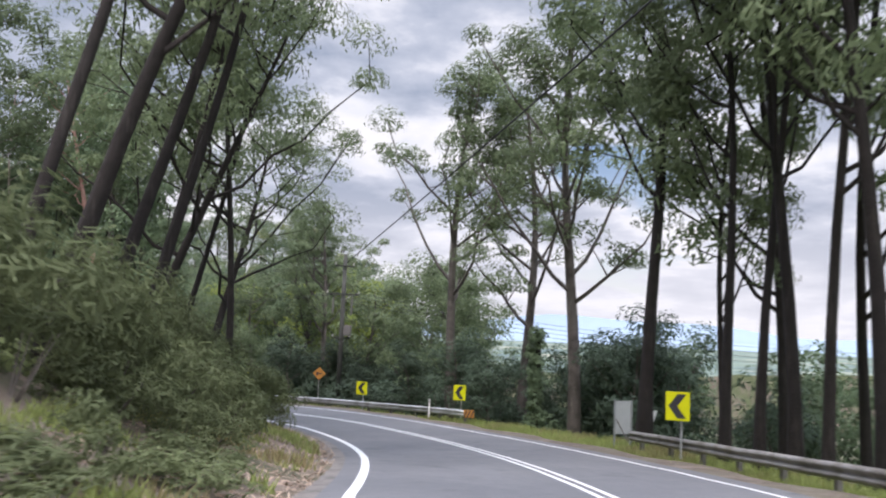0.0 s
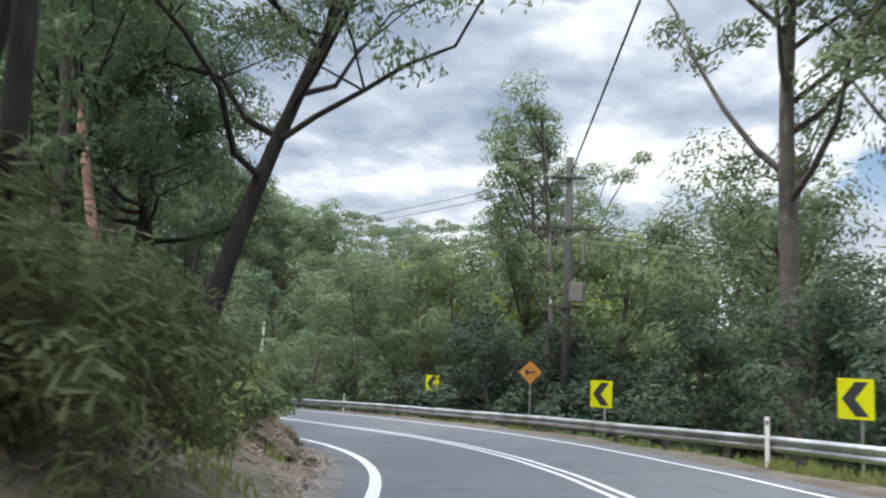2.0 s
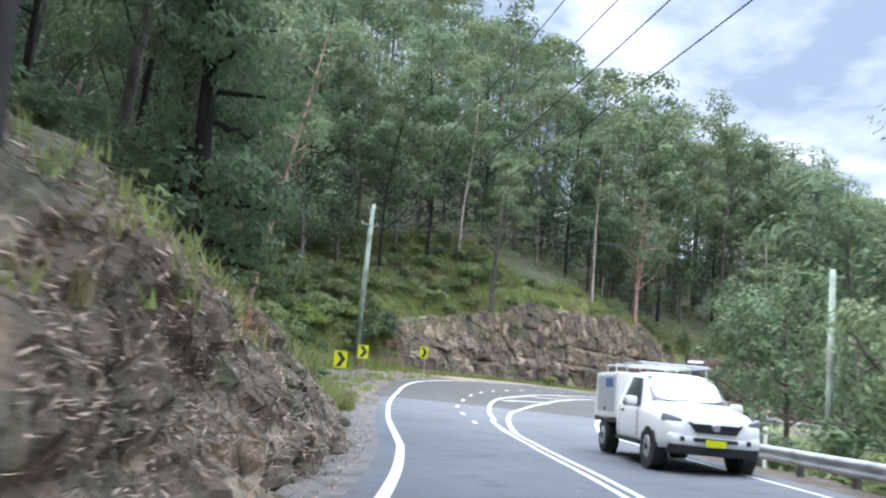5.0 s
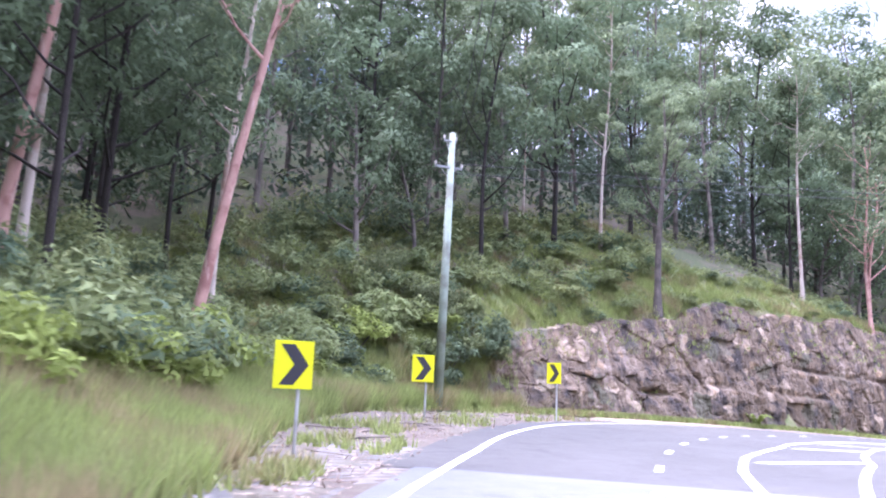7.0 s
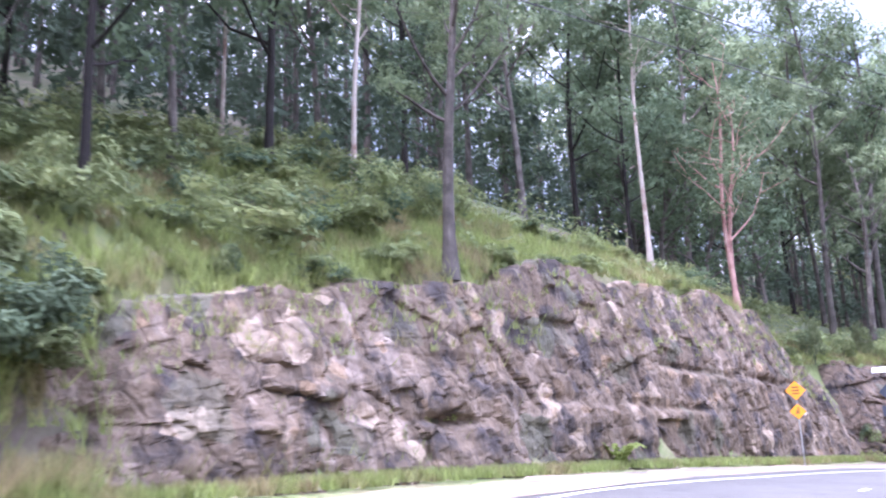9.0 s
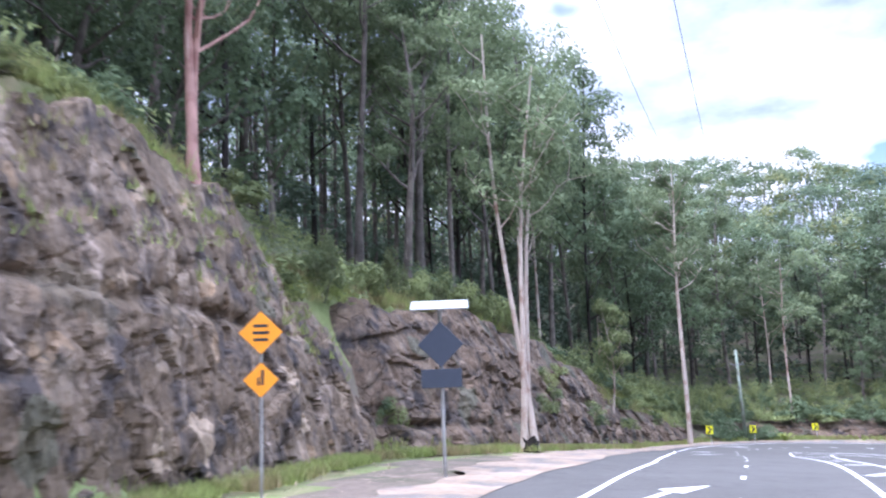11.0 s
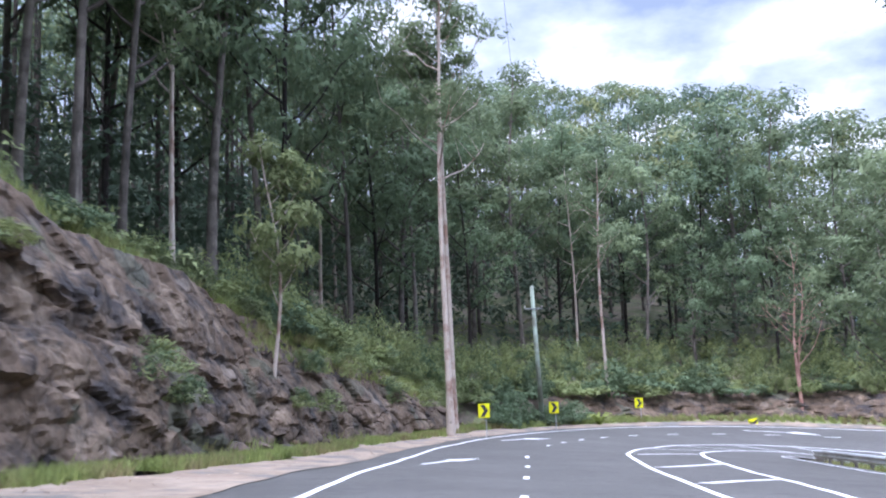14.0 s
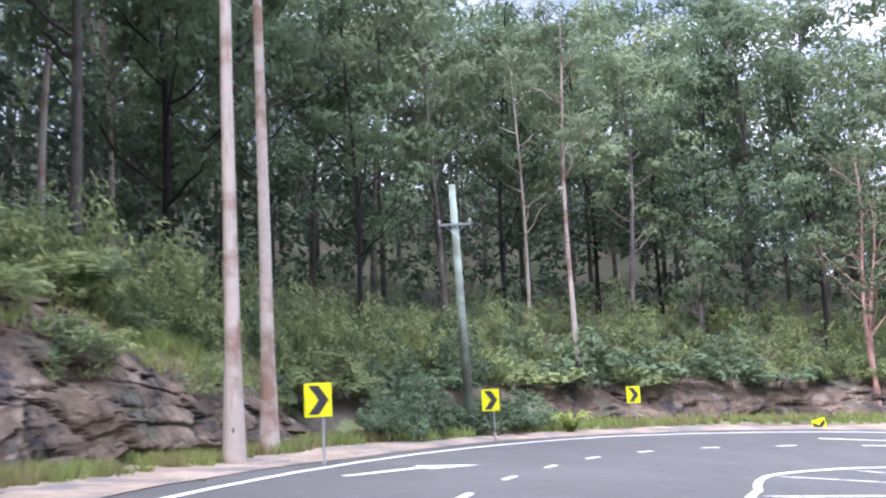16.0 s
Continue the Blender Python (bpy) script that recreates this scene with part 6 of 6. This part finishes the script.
for dx, z, z2, sag in ((-0.5, 10.3, 12.2, 2.0), (0.5, 10.3, 12.3, 2.1), (-0.5, 8.4, 11.05, 2.6), (0.5, 8.4, 11.05, 2.7)):
    cable((-7.3 + dx * 0.4, 58 + dx * 0.9, z), (-73.0 + dx * 0.4, 83.6 + dx * 0.8, z2 - 0.42), sag, 0.012, "thin black power cable strung between poles")
cable((-7.2, 57.8, 10.4), (18.0, -20.0, 18.0), 0.3, 0.03, "thick black cable rising over the road")
for dz in (0.0, -0.45, -0.9, -1.35):
    cable((-6.6, 57.7, 8.4 + dz * 0.5), (40.0, 66.0, 6.0 + dz), 1.0, 0.014, "thin black power cable leading off to the valley")
for dx, e in ((-0.8, (-84.0, 240.0, 33.0)), (0.8, (-78.3, 244.0, 32.0))):
    cable((-73.0 + dx, 83.6, 10.6), e, 2.0, 0.018, "thin black power cable climbing over the forest")
for z in (2.6, 1.25):
    cable((-75.4, 204.0, z), (-30.0, 226.0, z - 4.0), 1.0, 0.013, "thin power cable along the forest edge")


# ---- the vine-covered stump ----
def vine_stump():
    x, y = 4.5, 44.1
    r = np.random.default_rng(77)
    ob = thing("vine_stump", pose(x, y, gz(x, y)), "tall dead trunk smothered in dark green vines", "vine")
    part("trunk", rod(bmesh.new(), (0, 0, -0.3), (0.1, 0, 5.4), 0.22, 0.14), M_BARK_D, ob)
    P = []
    for z in np.linspace(0.2, 5.8, 36):
        w = 0.42 + 0.32 * math.sin(z * 1.3 + 1) * 0.5 + (0.3 if z < 1.2 else 0) - 0.06 * z
        a = r.uniform(0, 6.28)
        P.append(puff(r, np.array([w * 0.9 * np.cos(a), w * 0.9 * np.sin(a), z]), max(w * 1.5, 0.4), 120, 0.9))
    V, F = leaves(np.concatenate(P), 0.17, 0.11, 0.4, r)
    part("vines", mesh_from("vines", V, F, M_LEAF_D), None, ob)


vine_stump()


def fern(x, y, size, group=""):
    ob = thing("fern", pose(x, y, gz(x, y), 0, 0, rng.uniform(0, 360)) @ Matrix.Diagonal((size, size, size, 1)), "bright green arching fern at the foot of the rock", "fern", group)
    for k in range(11):
        a = 2 * math.pi * k / 11 + rng.uniform(-0.2, 0.2)
        V, F = [], []
        ln = rng.uniform(0.8, 1.15)
        side, ahead = Vector((-math.sin(a), math.cos(a), 0)), Vector((math.cos(a), math.sin(a), 0))
        for m in range(14):
            u = m / 13
            c = ahead * ln * u + Vector((0, 0, 0.75 * math.sin(u * 2.2) * ln))
            w = (0.19 * (1 - u) ** 0.6 + 0.012) * (0.35 if m % 2 else 1.0)
            V += [tuple(c), tuple(c + side * w + ahead * 0.05 - Vector((0, 0, 0.05))), tuple(c - side * w + ahead * 0.05 - Vector((0, 0, 0.05)))]
        for m in range(13):
            b = 3 * m
            F += [(b, b + 1, b + 4, b + 3), (b, b + 3, b + 5, b + 2)]
        part("frond", mesh_from("frond", V, F, M_LEAF_Y), None, ob)


fern(-81.4, 108.6, 1.15)
fern(-71.5, 206.5, 1.1)


# ---- the white utility truck ----
def ute():
    s, o = 77.3, 4.45
    p = at(s, o)
    ends = [at(s + d, o) for d in (-1.7, 1.7)]
    levels = [float(base_z(e.x, e.y)[0]) for e in ends]
    ob = thing("utility_truck", pose(p.x, p.y, sum(levels) / 2, math.degrees(math.atan2(levels[1] - levels[0], 3.4)), 0, heading(s)), "white single-cab utility truck with a service body and roof rack", "truck")
    # front looks along local -y; each station: y, sill, half width, waist, half width and height of the top
    stations = [(-2.74, 0.60, 0.60, 0.78, 0.50, 0.90), (-2.70, 0.50, 0.76, 0.84, 0.62, 0.98), (-2.56, 0.42, 0.87, 0.90, 0.72, 1.04), (-2.25, 0.40, 0.925, 0.96, 0.78, 1.11), (-1.85, 0.42, 0.935, 1.02, 0.80, 1.16), (-1.42, 0.42, 0.935, 1.06, 0.79, 1.21), (-1.15, 0.42, 0.935, 1.08, 0.75, 1.43), (-0.88, 0.42, 0.935, 1.09, 0.71, 1.64), (-0.62, 0.42, 0.935, 1.10, 0.68, 1.76), (-0.20, 0.42, 0.935, 1.10, 0.67, 1.81), (0.30, 0.42, 0.935, 1.10, 0.67, 1.80), (0.50, 0.42, 0.93, 1.10, 0.68, 1.77), (0.55, 0.46, 0.90, 1.08, 0.66, 1.70)]
    bm = bmesh.new()
    rings = []
    for y, zb, hw, zw, ht, zt in stations:
        half = [(hw * 0.95, zb), (hw * 0.99, zb + 0.10), (hw, (zb + zw) / 2), (hw - 0.005, zw - 0.05), (hw - 0.035, zw), (ht + 0.015, zt - 0.09), (ht - 0.03, zt - 0.03), (ht - 0.13, zt), (ht * 0.4, zt + 0.012)]
        rings.append([bm.verts.new((x, y, z)) for x, z in half] + [bm.verts.new((-x, y, z)) for x, z in half[::-1]])
    n = len(rings[0])
    for a, b in zip(rings, rings[1:]):
        for k in range(n):
            bm.faces.new((a[k], a[(k + 1) % n], b[(k + 1) % n], b[k]))
    bm.faces.new(rings[0][::-1])
    bm.faces.new(rings[-1])
    bmesh.ops.recalc_face_normals(bm, faces=bm.faces)
    body = part("cab", bm, M_WHITE, ob, "", True)

    def panel(name, corners, material, parent, thick=0.02, label=""):
        bm = bmesh.new()
        bm.faces.new([bm.verts.new(c) for c in corners])
        bmesh.ops.solidify(bm, geom=bm.faces[:], thickness=thick)
        bmesh.ops.recalc_face_normals(bm, faces=bm.faces)
        return part(name, bm, material, parent, label)

    part("bumper", bx(0, -2.62, 0.60, 1.66, 0.26, 0.20, 0.08), M_WHITE, body)
    part("valance", bx(0, -2.56, 0.42, 1.62, 0.26, 0.18, 0.05), M_TRIM, body, "black plastic lower bumper")
    part("lower_grille", bx(0, -2.755, 0.60, 0.80, 0.02, 0.07, 0.02), M_TRIM, body)
    panel("grille", [(-0.50, -2.735, 0.90), (0.50, -2.735, 0.90), (0.36, -2.775, 0.72), (-0.36, -2.775, 0.72)], M_TRIM, body, 0.05)
    part("badge", rod(bmesh.new(), (0, -2.75, 0.83), (0, -2.79, 0.82), 0.075, 0.065, 18), M_STEEL, body)
    part("number_plate", bx(0, -2.775, 0.55, 0.36, 0.012, 0.12), M_YELLOW, body)
    for sx in (-1, 1):
        part("headlight", bx(sx * 0.72, -2.55, 0.92, 0.40, 0.16, 0.15, 0.05, Matrix.Rotation(radians(sx * 32), 4, "Z") @ Matrix.Rotation(radians(-sx * 12), 4, "Y")), M_LAMP, body, "swept-back clear headlight")
        part("fog_recess", bx(sx * 0.66, -2.70, 0.60, 0.24, 0.08, 0.09, 0.02, Matrix.Rotation(radians(sx * 18), 4, "Z")), M_TRIM, body)
        panel("side_window", [(sx * 0.918, -1.18, 1.12), (sx * 0.728, -0.66, 1.655), (sx * 0.712, 0.10, 1.695), (sx * 0.912, 0.20, 1.12)], M_GLASS, body, 0.024 * sx)
        part("mirror", bx(sx * 1.06, -1.02, 1.20, 0.24, 0.13, 0.17, 0.05), M_WHITE, body)
        part("mirror_arm", bx(sx * 0.95, -1.00, 1.14, 0.10, 0.06, 0.05, 0.01), M_TRIM, body)
        part("door_handle", bx(sx * 0.94, 0.02, 1.00, 0.03, 0.17, 0.04, 0.012), M_TRIM, body)
        part("door_seam", bx(sx * 0.930, 0.28, 0.80, 0.014, 0.012, 0.58), M_TRIM, body)
        part("door_seam", bx(sx * 0.930, -1.08, 0.78, 0.014, 0.012, 0.52), M_TRIM, body)
        part("sill", bx(sx * 0.90, -0.35, 0.42, 0.10, 1.70, 0.08, 0.02), M_TRIM, body)
    panel("windscreen", [(-0.76, -1.405, 1.235), (0.76, -1.405, 1.235), (0.66, -0.705, 1.735), (-0.66, -0.705, 1.735)], M_GLASS, body, -0.024)
    for sx in (-0.5, 0.15):
        part("wiper", rod(bmesh.new(), (sx, -1.43, 1.245), (sx + 0.5, -1.385, 1.285), 0.012), M_TRIM, body)
    box_b = part("service_body", bx(0, 1.55, 1.30, 1.86, 1.95, 1.00, 0.04), M_WHITE, ob)
    part("tray", bx(0, 1.55, 0.74, 1.86, 2.0, 0.10, 0.02), M_TRIM, ob)
    for sx in (-1, 1):
        part("hatch", bx(sx * 0.937, 1.5, 1.32, 0.02, 1.6, 0.78, 0.008), M_SIGNBACK, box_b)
        for k in range(4):
            part("lettering_bar", bx(sx * 0.951, 0.95 + 0.17 * k, 1.56, 0.006, 0.11, 0.20), M_BLUE, box_b)
        part("latch", bx(sx * 0.955, 1.5, 0.98, 0.03, 0.06, 0.10, 0.01), M_TRIM, box_b)
        part("rack_rail", rod(bmesh.new(), (sx * 0.7, -0.5, 1.98), (sx * 0.7, 2.45, 1.98), 0.022), M_STEEL, ob)
        part("mudguard", bx(sx * 0.80, 1.60, 0.78, 0.26, 0.95, 0.06, 0.02), M_STEEL, ob)
    for y in (-0.3, 0.7, 1.6, 2.4):
        part("rack_bar", rod(bmesh.new(), (-0.72, y, 2.0), (0.72, y, 2.0), 0.02), M_STEEL, ob)
        for sx in (-0.7, 0.7):
            part("rack_leg", rod(bmesh.new(), (sx, y, 1.76), (sx, y, 1.98), 0.018), M_STEEL, ob)
    part("chassis", bx(0, 0.1, 0.46, 1.3, 4.6, 0.16, 0.02), M_TRIM, ob)
    for sx in (-1, 1):
        for y in (-1.82, 1.60):
            if y < 0:
                part("arch", rod(bmesh.new(), (sx * 0.70, y, 0.42), (sx * 0.939, y, 0.43), 0.46, 0.46, 26), M_TRIM, ob)
            w = part("wheel", rod(bmesh.new(), (sx * 0.66, y, 0.38), (sx * 0.945, y, 0.38), 0.38, 0.37, 28), M_TYRE, ob)
            part("rim", rod(bmesh.new(), (sx * 0.90, y, 0.38), (sx * 0.955, y, 0.38), 0.235, 0.20, 20), M_STEEL, w)
            part("hub", rod(bmesh.new(), (sx * 0.95, y, 0.38), (sx * 0.975, y, 0.38), 0.07, 0.06, 12), M_TRIM, w)


ute()


def parked_car():
    x, y = 11.8, 38.5
    ob = thing("parked_car", pose(x, y, gz(x, y), 0, 0, 60), "silver car parked on the grass below the road", "car")
    bm = bmesh.new()
    prof = [(-2.1, 0.35), (-2.15, 0.65), (-1.1, 0.85), (-0.5, 1.38), (0.9, 1.42), (1.7, 0.95), (2.15, 0.85), (2.15, 0.35)]
    r = [[bm.verts.new((sx * (0.86 if z < 0.9 else 0.66), yy, z)) for yy, z in prof] for sx in (-1, 1)]
    bm.faces.new(r[0]); bm.faces.new(r[1][::-1])
    for k in range(8):
        bm.faces.new((r[0][k], r[1][k], r[1][(k + 1) % 8], r[0][(k + 1) % 8]))
    bmesh.ops.recalc_face_normals(bm, faces=bm.faces)
    bmesh.ops.bevel(bm, geom=bm.edges[:], offset=0.07, segments=3, affect="EDGES")
    part("body", bm, M_SILVER, ob, "", True)
    part("side_windows", bx(0, 0.2, 1.12, 1.50, 1.5, 0.30, 0.05), M_GLASS, ob)
    for sx in (-1, 1):
        for yy in (-1.3, 1.35):
            w = part("wheel", rod(bmesh.new(), (sx * 0.66, yy, 0.32), (sx * 0.88, yy, 0.32), 0.32, 0.31, 20), M_TYRE, ob)
            part("rim", rod(bmesh.new(), (sx * 0.86, yy, 0.32), (sx * 0.885, yy, 0.32), 0.19, 0.17, 16), M_STEEL, w)


parked_car()


def shed():
    x, y = 9.0, 50.0
    ob = thing("shed", pose(x, y, gz(x, y), 0, 0, 25), "small white shed with a low grey roof below the road", "shed")
    part("wall", bx(0, 0, 1.1, 3.6, 2.6, 2.6, 0.02), M_WHITE, ob)
    bm = bmesh.new()
    v = [bm.verts.new(q) for q in ((-2, -1.5, 2.4), (2, -1.5, 2.4), (2, 1.5, 2.4), (-2, 1.5, 2.4), (-2, 0, 3.0), (2, 0, 3.0))]
    for f in ((0, 1, 5, 4), (2, 3, 4, 5), (0, 4, 3), (1, 2, 5), (0, 3, 2, 1)):
        bm.faces.new([v[k] for k in f])
    part("roof", bm, M_GREYMETAL, ob)
    part("door", bx(-1.0, -1.31, 1.0, 0.85, 0.04, 2.0, 0.01), M_GREYMETAL, ob)


shed()


# ---- loose stones at the foot of the cuttings ----
def boulder_mesh(seed):
    bm = bmesh.new()
    bmesh.ops.create_icosphere(bm, subdivisions=2, radius=1)
    for v in bm.verts:
        n = v.co.normalized()
        d = 1.0
        for k in range(5):
            a = Vector((math.sin(seed * 3 + k * 2.1), math.cos(seed + k * 1.7), math.sin(seed * 0.7 + k)))
            a.normalize()
            d = min(d, 0.62 / max(0.55, n.dot(a))) if n.dot(a) > 0.55 else d
        v.co = n * d
    me = bpy.data.meshes.new("stone")
    bm.to_mesh(me); bm.free()
    return me


STONES = [boulder_mesh(k) for k in (1, 2, 3, 4)]
for me, m in zip(STONES, (M_ROCK_A, M_ROCK_B, M_ROCK_C, M_SAND)):
    me.materials.append(m)
for s0, s1, n, wall in ((38, 88, 40, 1), (114, 160, 34, 2), (164, 222, 44, 3), (230, 275, 26, 4)):
    for k in range(n):
        s = rng.uniform(s0, s1)
        o = TOE(s) + rng.uniform(-0.25, 0.45)
        p = at(s, o)
        q = rng.uniform(0.12, 0.42) * (0.7 if wall == 1 else 1)
        ob = new("stone", STONES[0] if wall == 1 else STONES[1 + k % 2])
        ob.matrix_world = pose(p.x, p.y, p.z + 0.15 * q, rng.uniform(-20, 20), rng.uniform(-20, 20), rng.uniform(0, 360)) @ Matrix.Diagonal((q * 1.3, q, q * 0.75, 1))
        tagged(ob, "broken angular stone at the foot of the cutting", "stone", "fallen stones")
for s, o, q in ((193.5, 12.3, 0.55), (194.8, 12.9, 0.7), (196.0, 12.6, 0.45), (192.6, 12.8, 0.5), (195.2, 13.8, 0.6)):
    p = at(s, o)
    ob = new("stone", STONES[3])
    ob.matrix_world = pose(p.x, p.y, p.z + 0.2 * q, 8, -6, 70 * s) @ Matrix.Diagonal((q * 1.5, q, q * 0.7, 1))
    tagged(ob, "pale rounded boulder on the grassy island", "stone", "island boulders")
for s, d in ((117.6, -0.6), (118.7, -0.9), (119.8, -1.1), (120.7, -1.3)):
    p = at(s, TOE(s) + d)
    bush("dark", p.x, p.y, 1.0, 1.1, p.z, "scrub behind the pole", "dark leafy bush over the end of the rock")
# scrub climbing the slope behind the pole
for s in np.arange(112.5, 121.0, 1.15):
    for back in (1.3, 2.4, 3.6, 4.9):
        p = at(s + rng.uniform(-0.5, 0.5), TOE(s) - back + rng.uniform(-0.5, 0.5))
        bush(str(rng.choice(["heath", "light", "dark", "heath_tall"], p=[0.0, 0.86, 0.06, 0.08])), p.x, p.y, rng.uniform(0.8, 1.2), rng.uniform(0.7, 1.1), p.z, "scrub behind the pole", "leafy green scrub on the slope behind the pole")
